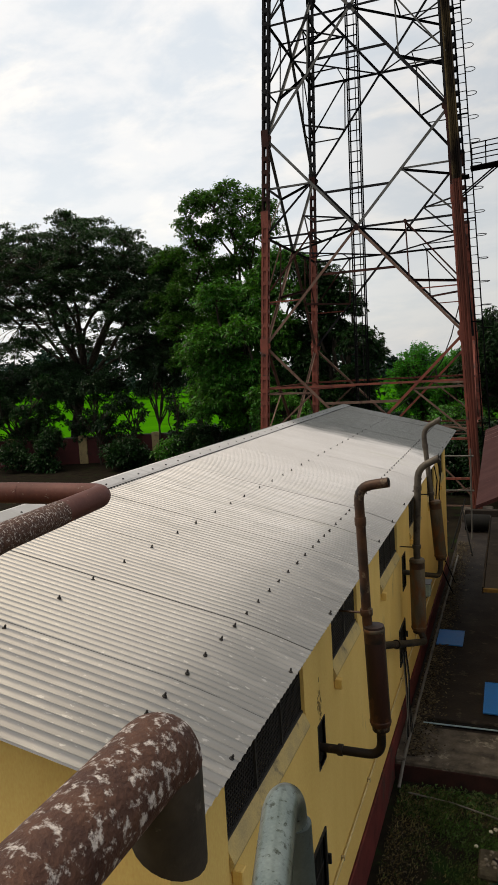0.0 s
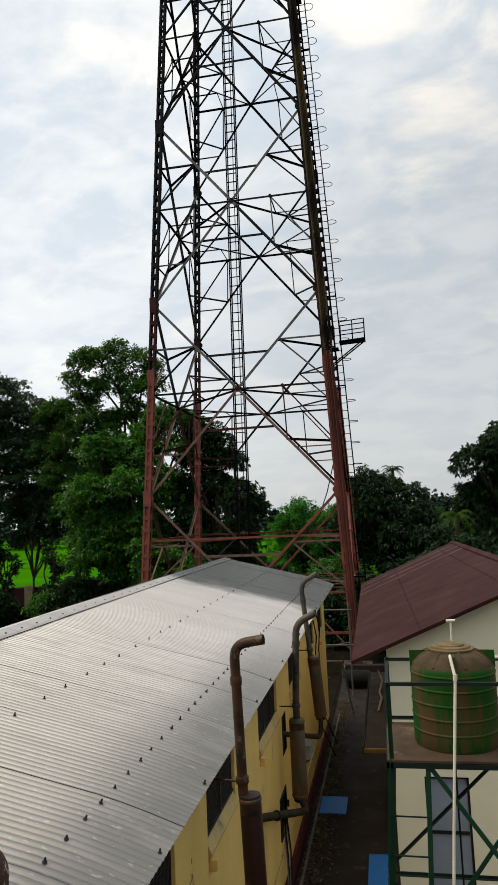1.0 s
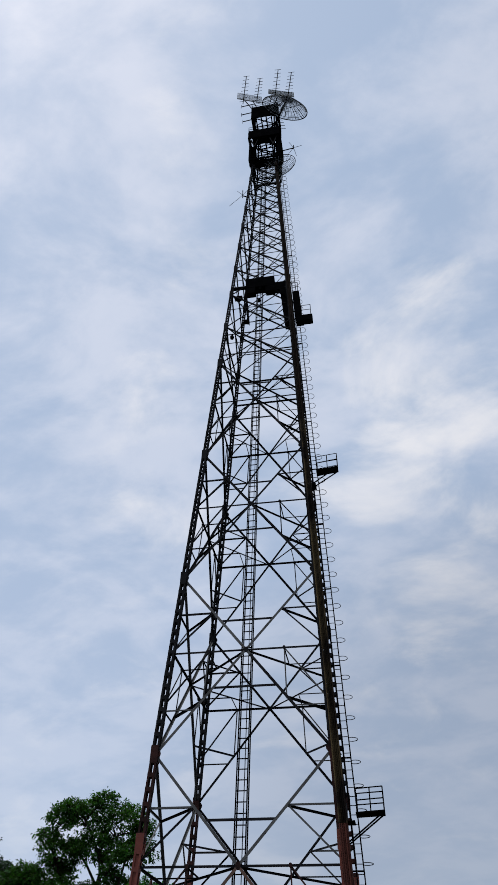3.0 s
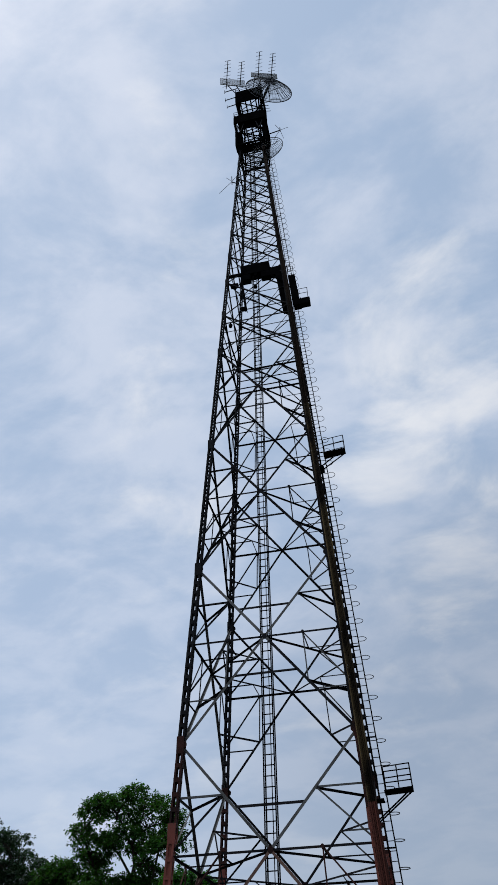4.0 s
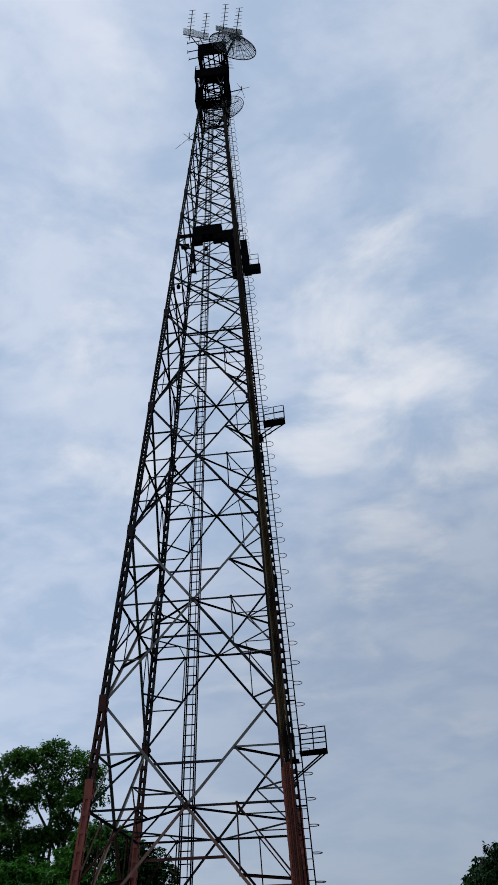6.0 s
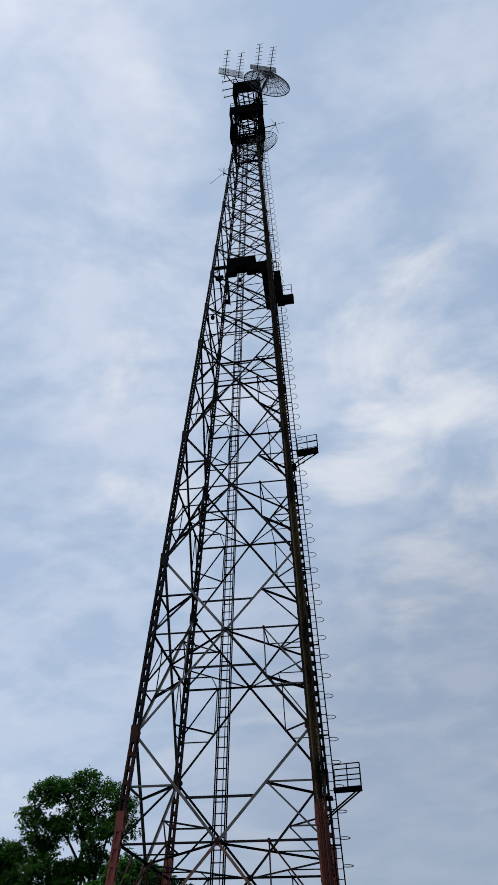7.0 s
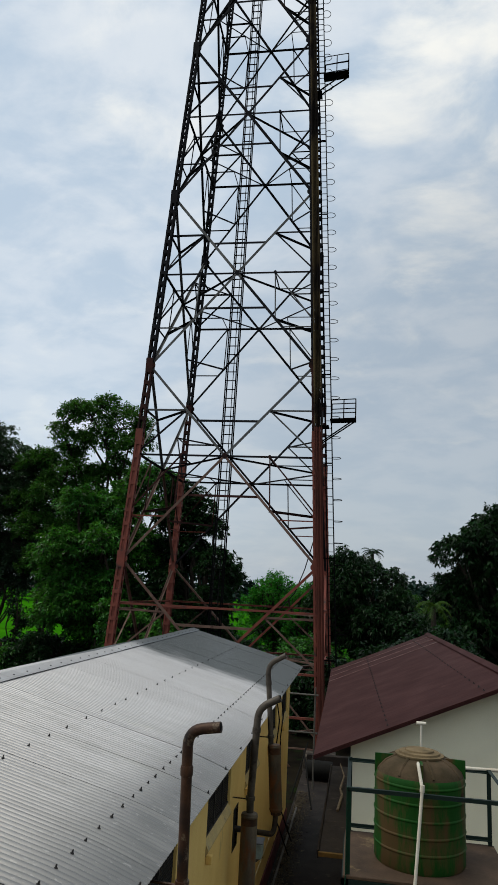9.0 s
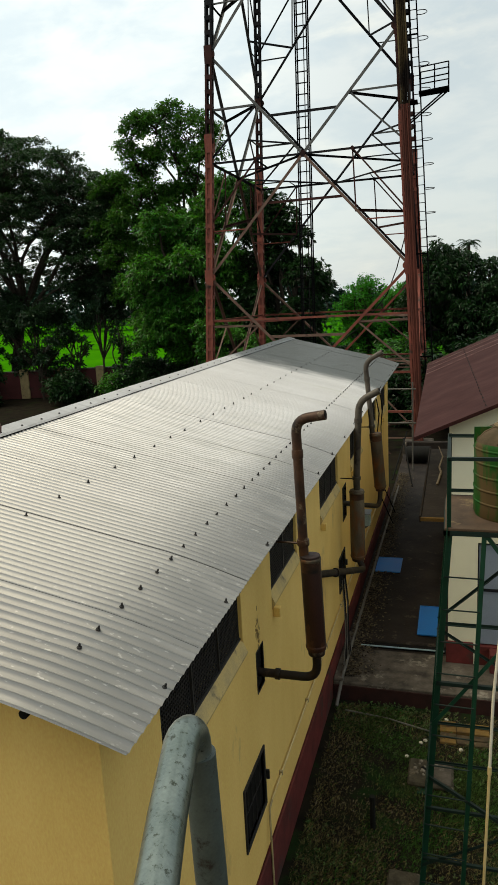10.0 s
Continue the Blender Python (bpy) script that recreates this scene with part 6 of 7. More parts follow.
# ---------------------------------------------------------------- yard clutter
def yard_things():
    for x0, x1, y0, y1, lab in ((-1.62, -1.06, 15.05, 15.92, "blue plastic sheet lying on the dark slab"), (-0.55, -0.10, 12.15, 13.38, "blue plastic sheet lying close to the outhouse")):
        s = thing("blue_sheet", ((x0 + x1) / 2, (y0 + y1) / 2, SLAB_Z), lab, "sheet", "blue sheets on the slab")
        part("panel", Geo().box(x0, x1, y0, y1, SLAB_Z, SLAB_Z + 0.018, 0.006), "blue", s)
        e = 0.02
        rim = Geo()
        for q in ((x0, x1, y0, y0 + e), (x0, x1, y1 - e, y1), (x0, x0 + e, y0 + e, y1 - e), (x1 - e, x1, y0 + e, y1 - e)):
            rim.box(*q, SLAB_Z + 0.018, SLAB_Z + 0.026)
        part("rim", rim, "blue", s)
    single("ground_pipe", Geo().tube([(-1.70, 10.0, 0.06), (-1.66, 10.4, SLAB_Z + 0.05), (-1.66, 11.5, SLAB_Z + 0.05), (-1.74 + 0.09, 17.3, SLAB_Z + 0.045), (-1.62, 22.2, SLAB_Z + 0.05)], 0.027, 10), "grey_pipe", (-1.66, 11, SLAB_Z), "grey pipe lying on the slab along the hall", "pipe", True)
    single("drain_pipe", Geo().tube([(-1.5, 11.55, SLAB_Z + 0.035), (-0.8, 11.57, SLAB_Z + 0.03), (-0.06, 11.58, SLAB_Z + 0.03)], 0.014, 8), "tarp", (-1.5, 11.55, SLAB_Z), "thin pale pipe lying across the slab", "pipe")
    single("yard_pipe", Geo().tube([(-1.55, 9.95, 0.04), (-0.9, 9.87, 0.035), (-0.2, 9.66, 0.03)], 0.013, 8), "grey_pipe", (-1.55, 9.95, 0.0), "thin grey pipe lying in the grass", "pipe")
    # slightly raised strip draws the black shade line at the pipe as colour
    structure("drain_channel", Geo().box(-1.62, -0.04, 11.58, 11.74, SLAB_Z - 0.02, SLAB_Z + 0.008), "void", "flat near-black strip painting the shade line along the pale pipe", "drain")
    blk = thing("concrete_block", (-0.2, 8.5, 0.0), "weathered concrete chamber block in the grass", "block")
    part("body", Geo().box(-0.50, 0.10, 8.42, 8.96, 0.0, 0.078, 0.025), "mossy_concrete", blk, "brown mossy concrete")
    part("lid_slab", Geo().box(-0.17, 0.07, 8.45, 8.92, 0.072, 0.098, 0.012), "pale_concrete", blk)
    part("broken_hole", Geo().lathe([(0.05, 0.0), (0.065, 0.004), (0.04, 0.008)], (-0.27, 8.74, 0.078), 7), "void", blk)
    crumb = random.Random(12)
    for k in range(14):
        q = Vector((-0.32 + crumb.gauss(0, 0.06), 8.70 + crumb.gauss(0, 0.10), 0.078))
        r = crumb.uniform(0.014, 0.040)
        part("rubble", Geo().lathe([(r * 0.8, 0), (r, r * 0.35), (r * 0.7, r * 0.7), (r * 0.2, r * 0.85)], tuple(q), 5), "broken_concrete", blk, "pale broken concrete" if k == 0 else "")
    br = thing("brick_step", (0.2, 9.6, 0.0), "ochre stained brick step half sunk in the grass", "step")
    bm = mesh_of("brick", Geo().box(-0.115, 0.115, -0.055, 0.055, -0.05, 0.05, 0.008), "ochre")
    bare = mesh_of("brick", Geo().box(-0.115, 0.115, -0.055, 0.055, -0.05, 0.05, 0.008), "plaster_dark")
    for i in range(3):
        for j in range(4):
            piece("brick", bm if j > 1 or (i, j) == (0, 0) else bare, br, (0.02 + 0.235 * i, 9.50 + 0.118 * j, (0.022 if j > 1 else -0.012) + 0.012 * ((i + j) % 2)), (0.05 * (j - 1), 0.04 * (i - j), (0.02 if j > 1 else 0.12) * (i - j)))
    single("iron_stake", Geo().tube([(-0.86, 7.58, 0.0), (-0.86, 7.58, 0.46)], 0.035, 8), "black", (-0.86, 7.58, 0), "short dark iron stake in the grass", "stake")
    single("stepping_stone", Geo().box(-0.62, -0.26, 6.6, 6.98, 0.0, 0.05, 0.02), "mossy_concrete", (-0.45, 6.8, 0), "flat grey stone in the grass", "stone")
    rnd = random.Random(3)
    for x, y in ((-0.36, 9.39), (-0.30, 9.46), (-0.18, 9.37), (-0.01, 10.04), (0.20, 9.34), (-0.54, 9.04)):
        single("crumpled_scrap", Geo().lathe([(0.02, 0), (rnd.uniform(0.025, 0.045), 0.012), (0.03, 0.028), (0.008, 0.04)], (x, y, 0.0), 5), "pvc", (x, y, 0), "crumpled white scrap on the grass", "litter", False, "white scraps in the yard")
    # far end of the slab
    structure("low_wall", Geo().box(-1.7, 3.5, 27.3, 27.55, 0.0, 0.75, 0.02), "concrete", "low grey wall at the far end of the slab", "wall")
    bx = thing("dark_drum", (-1.15, 25.8, SLAB_Z), "black drum lying near the far wall", "drum")
    part("body", Geo().tube([(-1.6, 25.8, SLAB_Z + 0.3), (-1.55, 25.8, SLAB_Z + 0.3), (-0.75, 25.8, SLAB_Z + 0.3), (-0.7, 25.8, SLAB_Z + 0.3)], [0.28, 0.30, 0.30, 0.28], 18), "black", bx, smooth=True)
    part("hoop", Geo().tube([(-1.2, 25.8, SLAB_Z + 0.3), (-1.16, 25.8, SLAB_Z + 0.3)], 0.312, 18), "black", bx, smooth=True)
    for k, (a, b) in enumerate((((-1.9, 23.2, SLAB_Z), (-1.5, 24.6, 1.7)), ((-1.2, 22.4, SLAB_Z), (-1.6, 24.3, 1.5)))):
        single("leaning_pole", Geo().tube([a, b], 0.025, 7), "black", a, "thin dark pole leaning by the hall corner", "pole", False, "leaning poles")
    cr = thing("cable_rack", (-1.2, 22.6, 0), "grey pipe rack between hall and mast", "rack")
    for z in (2.1, 3.3):
        part("cross_pipe", Geo().tube([(-4.5, 24.0, z), (-1.2, 24.6, z - 0.1)], 0.03, 8), "grey_pipe", cr)
    for x in (-4.3, -1.3):
        part("upright", Geo().tube([(x, 24.05 if x < -3 else 24.58, 0.0), (x, 24.05 if x < -3 else 24.58, 3.45)], 0.03, 8), "grey_pipe", cr)


yard_things()


def plaster_scars():
    """Small flakes of bare render round the pipe openings."""
    rnd = random.Random(6)
    t = thing("peeled_plaster", (WX1, 6.36, 3.1), "small brown flakes where the wall paint has peeled", "plaster patch")
    for y0, z0, n in ((6.33, 3.20, 30), (6.37, 3.08, 10)):
        for _ in range(n):
            y, z = y0 + rnd.gauss(0, 0.035), z0 + rnd.gauss(0, 0.08)
            k = rnd.choice((5, 6, 7))
            w, h = rnd.uniform(0.005, 0.013), rnd.uniform(0.010, 0.034)
            ring = [(y + w * rnd.uniform(0.6, 1.2) * math.cos(2 * math.pi * j / k), z + h * rnd.uniform(0.6, 1.2) * math.sin(2 * math.pi * j / k)) for j in range(k)]
            g = Geo().add([(WX1 + d, p, q) for d in (-0.002, 0.003) for p, q in ring], [tuple(range(k, 2 * k))] + [(j, (j + 1) % k, (j + 1) % k + k, j + k) for j in range(k)])
            part("flake", g, "plaster", t)


plaster_scars()


def wall_fittings():
    b = thing("junction_box", (WX1, 13.6, 1.9), "pale grey metal box on a bracket at the hall wall", "box")
    part("case", Geo().box(WX1 + 0.04, WX1 + 0.30, 13.45, 13.75, 1.92, 2.16, 0.012), "tarp", b)
    part("lid", Geo().box(WX1 + 0.03, WX1 + 0.32, 13.43, 13.77, 2.161, 2.185, 0.006), "door", b)
    part("bracket", Geo().bar((WX1, 13.6, 1.7), (WX1 + 0.28, 13.6, 1.91), 0.04, 0.008, (0, -1, 0)), "grey_pipe", b)
    single("slack_cable", Geo().tube([(-1.82, 28.9, 8.63), (-2.15, 29.15, 7.5), (-2.57, 29.5, 6.51), (-3.6, 29.8, 5.3), (-5.02, 30.0, 4.28), (-6.6, 30.2, 3.3), (-8.6, 30.4, 2.4)], 0.022, 6), "black", (-1.82, 28.9, 8.63), "slack black cable hanging between the mast legs", "cable", True)


wall_fittings()


def boundary_wall():
    a, b = Vector((-46, 42.2, 0)), Vector((-9, 52.8, 0))
    d = (b - a).normalized()
    ang = math.atan2(d.y, d.x)
    n = 13
    w = (b - a).length / n
    bw = thing("boundary_wall", a, "maroon boundary wall panels between faded cream pilasters", "wall", "", "structure")
    pm = mesh_of("wall_panel", Geo().box(0.34, w - 0.34, -0.1, 0.1, 0.0, 2.05, 0.02), "boundary")
    cm = mesh_of("coping", Geo().box(0.34, w - 0.34, -0.15, 0.15, 2.05, 2.15, 0.02), "pale_concrete")
    qm = mesh_of("pilaster", Geo().box(-0.34, 0.34, -0.2, 0.2, 0.0, 2.25, 0.03), "pilaster")
    for k in range(n + 1):
        p = a + d * w * k
        piece("pilaster", qm, bw, p, (0, 0, ang))
        if k < n:
            piece("wall_panel", pm, bw, p, (0, 0, ang))
            piece("coping", cm, bw, p, (0, 0, ang))


boundary_wall()


# ---------------------------------------------------------------- trees
def fast_mesh(name, V, F, mat):
    me = bpy.data.meshes.new(name)
    k = F.shape[1]
    me.vertices.add(len(V))
    me.vertices.foreach_set("co", np.ascontiguousarray(V, dtype=np.float32).ravel())
    me.loops.add(F.size)
    me.loops.foreach_set("vertex_index", np.ascontiguousarray(F, dtype=np.int32).ravel())
    me.polygons.add(len(F))
    me.polygons.foreach_set("loop_start", np.arange(0, F.size, k, dtype=np.int32))
    me.polygons.foreach_set("loop_total", np.full(len(F), k, dtype=np.int32))
    me.materials.append(M[mat])
    me.update(calc_edges=True)
    return me


def leaf_mesh(rng, centres, radii, counts, per, length, width, droop, shell=0.55, loose=0.35):
    """Rosettes of pointed leaves, gathered on the outer part of each clump's ellipsoid."""
    V = []
    for c, r, n in zip(centres, radii, counts):
        u = rng.normal(size=(n, 3))
        u /= np.linalg.norm(u, axis=1)[:, None]
        u[:, 2] = np.where(u[:, 2] < -0.55, -u[:, 2], u[:, 2])
        rad = shell + (1 - shell) * rng.random(n) ** 0.55
        lump = 1 + 0.16 * np.sin(5 * u[:, 0] + 9.1 * c[0]) * np.sin(4 * u[:, 1] + 3 * c[1]) + 0.12 * np.sin(7 * u[:, 2] + 5 * u[:, 0] + c[2])
        p = np.asarray(c) + u * np.asarray(r) * (rad * lump)[:, None]
        p = np.repeat(p, per, axis=0)
        m = len(p)
        d = rng.normal(size=(m, 3)) + np.repeat(u, per, axis=0) * 0.8
        d[:, 2] = d[:, 2] * 0.6 - droop
        d /= np.linalg.norm(d, axis=1)[:, None]
        s = np.cross(d, rng.normal(size=(m, 3)) * 0.5 + [0, 0, 1.0])
        s /= np.linalg.norm(s, axis=1)[:, None] + 1e-9
        L = (length * (0.65 + 0.7 * rng.random(m)))[:, None]
        W = (width * (0.7 + 0.6 * rng.random(m)))[:, None]
        p = p + rng.normal(size=(m, 3)) * length * loose
        tip = p + d * L
        tip[:, 2] -= L[:, 0] * droop * 0.5
        V.append(np.stack([p, p + d * L * 0.45 + s * W, tip, p + d * L * 0.45 - s * W], axis=1).reshape(-1, 3))
    V = np.concatenate(V)
    return V, np.arange(len(V)).reshape(-1, 4)


def limb(g, a, b, r0, r1, rnd, bow=0.12, n=6, sides=7):
    a, b = Vector(a), Vector(b)
    L = (b - a).length
    off = Vector((rnd.uniform(-1, 1), rnd.uniform(-1, 1), rnd.uniform(-0.2, 0.9))) * L * bow
    pts = [a + (b - a) * (k / n) + off * math.sin(math.pi * k / n) + Vector((rnd.uniform(-1, 1), rnd.uniform(-1, 1), rnd.uniform(-1, 1))) * L * 0.012 * (0 < k < n) for k in range(n + 1)]
    g.tube(pts, [r0 + (r1 - r0) * k / n for k in range(n + 1)], sides)
    return pts


def tree(name, base, fork, clumps, mat, label, leaf, seed, trunk_r=0.4, density=60, per=7, droop=0.35, shell=0.55, twigs=5, category="tree", group="", loose=0.35):
    """A tapered trunk, a limb to each clump, twigs inside it, and leaves round them."""
    rnd, rng = random.Random(seed), np.random.default_rng(seed)
    t = thing(name, base, label, category, group)
    o = Vector(base)
    g = Geo()
    tp = limb(g, o, fork, trunk_r * 1.25, trunk_r * 0.8, rnd, 0.05, 6, 10)
    part("trunk", g, "bark", t, smooth=True)
    b = Geo()
    nodes = []
    if len(clumps) > 40:         # a large crown branches from a few long limbs
        for c, r in clumps[:: max(1, len(clumps) // 16)]:
            start = Vector(fork) - (Vector(fork) - o) * rnd.uniform(0, 0.2)
            nodes += limb(b, start, c, trunk_r * 0.5, 0.06, rnd, 0.16, 8, 7)[2:]
    for c, r in clumps:
        c, r = Vector(c), Vector(r)
        start = Vector(fork) - (Vector(fork) - o) * rnd.uniform(0, 0.25)
        vol = (r.x * r.y * r.z) ** (1 / 3)
        if nodes:
            start = min(nodes, key=lambda q: (q - c).length + 0.4 * max(0.0, q.z - c.z))
        pts = limb(b, start, c - Vector((0, 0, r.z * 0.3)), (0.07 if len(clumps) < 600 else 0.030) if nodes else min(trunk_r * 0.55, 0.10 * vol + 0.06), (0.03 if len(clumps) < 600 else 0.014) if nodes else 0.05, rnd, 0.14, 6, 5 if nodes else 7)
        for k in range(twigs):
            v = Vector((rnd.uniform(-1, 1), rnd.uniform(-1, 1), rnd.uniform(-0.4, 1))).normalized()
            q = c + Vector((v.x * r.x, v.y * r.y, v.z * r.z)) * 0.85
            s = pts[rnd.choice((3, 4, 5, 6))]
            limb(b, s, q, 0.03 + 0.018 * vol, 0.015, rnd, 0.12, 4, 5)
    part("branch_work", b, "bark", t, kind="stuff")
    cs, rs = [c for c, r in clumps], [r for c, r in clumps]
    ns = [max(20, int(density * ((r[0] * r[1]) ** 1.6 / 3 + (r[0] * r[2]) ** 1.6 / 3 + (r[1] * r[2]) ** 1.6 / 3) ** (1 / 1.6))) for r in rs]
    V, F = leaf_mesh(rng, cs, rs, ns, per, leaf[0], leaf[1], droop, shell, loose)
    ob = new("crown", fast_mesh("crown", V - np.array(base), F, mat))
    ob.parent = t
    ORIGIN[ob] = o
    tagged(ob, kind="stuff")
    return t


def scatter(rnd, c, r, n, size, flat=0.6, top=True):
    """Clumps spread through a large ellipsoid, for an uneven outline."""
    out = []
    for _ in range(n):
        while True:
            v = Vector((rnd.uniform(-1, 1), rnd.uniform(-1, 1), rnd.uniform(-1, 1)))
            if 0.35 < v.length < 1.0:
                break
        s = size * rnd.uniform(0.65, 1.25)
        out.append(((c[0] + v.x * r[0], c[1] + v.y * r[1], c[2] + v.z * r[2]), (s, s, s * flat)))
    return out


def woods():
    R = random.Random
    # spreading rain tree
    rnd, rt = R(11), []
    for _ in range(1050):         # an umbrella of small flat sprays, open underneath
        a, e = rnd.uniform(0, 2 * math.pi), math.asin(rnd.uniform(-0.16, 1.0))
        f = rnd.uniform(0.36, 1.0) ** 0.6
        x, y, z = 14.2 * math.cos(e) * math.cos(a) * f, 6.5 * math.cos(e) * math.sin(a) * f, 9.4 * math.copysign(abs(math.sin(e)) ** 0.78, e) * f - 0.09 * max(0.0, math.cos(e) * math.cos(a) * f * 14.2 - 3.4) ** 1.5
        q = rnd.uniform(0.42, 0.85)
        rt.append(((-35.6 + x, 50 + y, 10.9 + z + 0.35 * math.sin(1.3 * x)), (q * 1.15, q, q * 0.46)))
    rt += scatter(R(72), (-26.2, 48.6, 10.6), (4.2, 2.4, 3.4), 36, 1.0, 0.5)
    rt += scatter(R(74), (-26.8, 48.8, 14.6), (2.8, 2.0, 1.7), 40, 0.75, 0.5)
    rt += scatter(R(71), (-36.0, 47.0, 6.6), (9.0, 2.6, 1.5), 46, 1.1, 0.5)
    tree("rain_tree", (-35.4, 50, 0), (-33.4, 50, 7.4), rt, "leaf_rain", "broad dark rain tree with spreading airy crown", (0.165, 0.054), 21, 0.36, 128, 7, 0.2, 0.25, 1)
    # tall pale-leaved tree
    tt = [((-19.6, 47, 18.2), (1.7, 1.6, 1.3)), ((-17.0, 47, 17.9), (1.6, 1.5, 1.2)), ((-18.4, 47, 16.4), (2.0, 1.8, 1.2)), ((-21.0, 47, 16.2), (1.5, 1.5, 1.0)), ((-20.6, 47, 14.2), (1.9, 1.7, 1.1)),
          ((-15.6, 46.5, 16.2), (1.2, 1.2, 1.0)), ((-15.2, 46.5, 13.6), (1.5, 1.5, 1.0)), ((-22.0, 47, 12.4), (2.0, 2, 1.3)), ((-19.4, 48, 12.0), (1.8, 1.7, 1.1)), ((-16.6, 47, 11.8), (1.5, 1.5, 1.0)), ((-19.6, 46.6, 9.6), (2.6, 2.2, 1.6)),
          ((-18.4, 46.8, 19.2), (1.0, 1.0, 0.6)), ((-22.9, 47, 10.0), (2.0, 2.0, 1.4)), ((-24.2, 47.5, 12.0), (1.5, 1.5, 1.0)), ((-21.6, 46.4, 7.6), (2.2, 1.8, 1.4))]
    tt += [((-21.2, 47, 18.4), (1.2, 1.1, 0.8)), ((-22.0, 47, 17.3), (0.9, 0.9, 0.6)), ((-15.6, 47, 17.6), (0.9, 0.9, 0.6)), ((-22.6, 47, 15.2), (1.0, 1.0, 0.7)), ((-23.2, 47.5, 15.2), (1.3, 1.2, 0.9)), ((-24.1, 47.8, 14.9), (1.5, 1.3, 1.0)), ((-22.6, 47.2, 13.4), (1.2, 1.1, 0.9))]
    tt += scatter(R(17), (-19.0, 47, 15.2), (3.9, 2.4, 4.3), 16, 0.9, 0.6)
    tt += [((-17.2, 47.3, 14.7), (1.3, 1.2, 0.8)), ((-18.9, 47.4, 14.2), (1.3, 1.2, 0.8)), ((-16.4, 47.2, 12.9), (1.0, 1.0, 0.7))]
    tt = [((x, y, z + (0.22 if z > 15.5 else 0.0)), r) for (x, y, z), r in tt]
    tree("tall_tree", (-18.6, 47.4, 0), (-18.3, 47.4, 8.5), tt, "leaf_tall", "tall tree with bright green open crown", (0.19, 0.055), 22, 0.32, 165, 8, 0.3, 0.35, 5)
    # mango trees behind the mast
    ma = scatter(R(12), (-16.6, 43.8, 7.0), (4.6, 3.4, 5.0), 46, 1.45, 0.8) + [((-14.0, 43.8, 13.4), (1.4, 1.2, 1.1)), ((-12.6, 44, 13.0), (1.2, 1.1, 1.0)), ((-11.6, 44, 11.6), (1.2, 1.1, 1.0)), ((-15.4, 44, 12.2), (1.6, 1.3, 1.2)), ((-18.6, 44, 11.4), (1.5, 1.3, 1.1)), ((-13.0, 43.6, 11.4), (1.3, 1.2, 1.0)), ((-20.4, 44, 8.0), (1.3, 1.2, 1.1))]
    tree("mango_tree", (-16.4, 43.8, 0), (-16.4, 43.8, 3.4), ma, "leaf_mango", "dense mango tree with drooping dark leaves", (0.26, 0.050), 23, 0.34, 140, 10, 0.45, 0.45, 3, group="mango trees", loose=0.10)
    mb = scatter(R(13), (-10.4, 43.5, 6.0), (3.2, 3.0, 4.4), 36, 1.3, 0.8) + [((-9.9, 43.2, 10.3), (1.1, 1.1, 0.9)), ((-8.0, 43, 7.0), (0.9, 0.9, 1.1)), ((-11.8, 43, 10.6), (1.2, 1.2, 0.9)), ((-11.9, 43.2, 12.6), (1.1, 1.0, 0.8)), ((-10.9, 43.2, 12.1), (1.1, 1.0, 0.9)), ((-9.9, 43.2, 11.4), (1.0, 1.0, 0.9)), ((-9.1, 43.2, 10.2), (0.9, 0.9, 0.9)), ((-11.0, 43.0, 11.0), (1.2, 1.0, 1.0))]
    tree("mango_tree", (-10.3, 43.8, 0), (-10.3, 43.8, 3.0), mb, "leaf_dark", "dense dark mango tree behind the mast legs", (0.26, 0.050), 24, 0.34, 146, 10, 0.45, 0.45, 3, group="mango trees", loose=0.10)
    # right side mangoes
    mc = scatter(R(14), (0.9, 50, 4.85), (3.6, 3.4, 3.9), 34, 1.5, 0.85) + [((0.5, 49.8, 8.3), (1.3, 1.3, 0.9)), ((2.4, 49.8, 7.6), (1.1, 1.1, 0.9))]
    tree("mango_tree", (0.9, 50.2, 0), (0.9, 50.2, 2.6), mc, "leaf_dark", "round dark mango tree with even crown", (0.27, 0.046), 25, 0.36, 132, 10, 0.65, 0.45, 3, group="mango trees", loose=0.10)
    md = scatter(R(15), (8.4, 40, 7.05), (3.9, 3.2, 4.0), 38, 1.4, 0.8) + [((5.4, 39.6, 7.3), (1.1, 1.1, 0.9)), ((7.1, 39.6, 10.4), (1.2, 1.1, 0.9))]
    tree("mango_tree", (8.4, 40.2, 0), (8.4, 40.2, 3.2), md, "leaf_dark", "large mango tree with yellowish new leaves", (0.27, 0.046), 26, 0.36, 128, 10, 0.65, 0.45, 3, group="mango trees", loose=0.10)
    # light feathery trees
    la = [((-6.3, 55, 5.6), (1.8, 1.6, 1.5)), ((-7.2, 55, 4.0), (1.5, 1.5, 1.3)), ((-5.0, 55, 4.4), (1.7, 1.5, 1.4)), ((-6.0, 54.5, 2.4), (2.4, 1.6, 1.3)), ((-6.5, 55, 6.8), (0.9, 0.9, 0.7))]
    la += [((-8.2, 55, 4.4), (1.2, 1.2, 1.5)), ((-8.5, 55, 2.4), (1.6, 1.2, 1.6)), ((-9.6, 54, 2.0), (1.3, 1.2, 1.6)), ((-4.3, 54.5, 5.8), (1.1, 1.0, 0.9)), ((-4.2, 54.5, 3.4), (1.4, 1.2, 1.4))]
    la += scatter(R(18), (-6.7, 54.4, 4.9), (1.7, 1.4, 2.5), 16, 0.8, 0.6)
    la = [((x, y, z * 1.09), r) for (x, y, z), r in la]
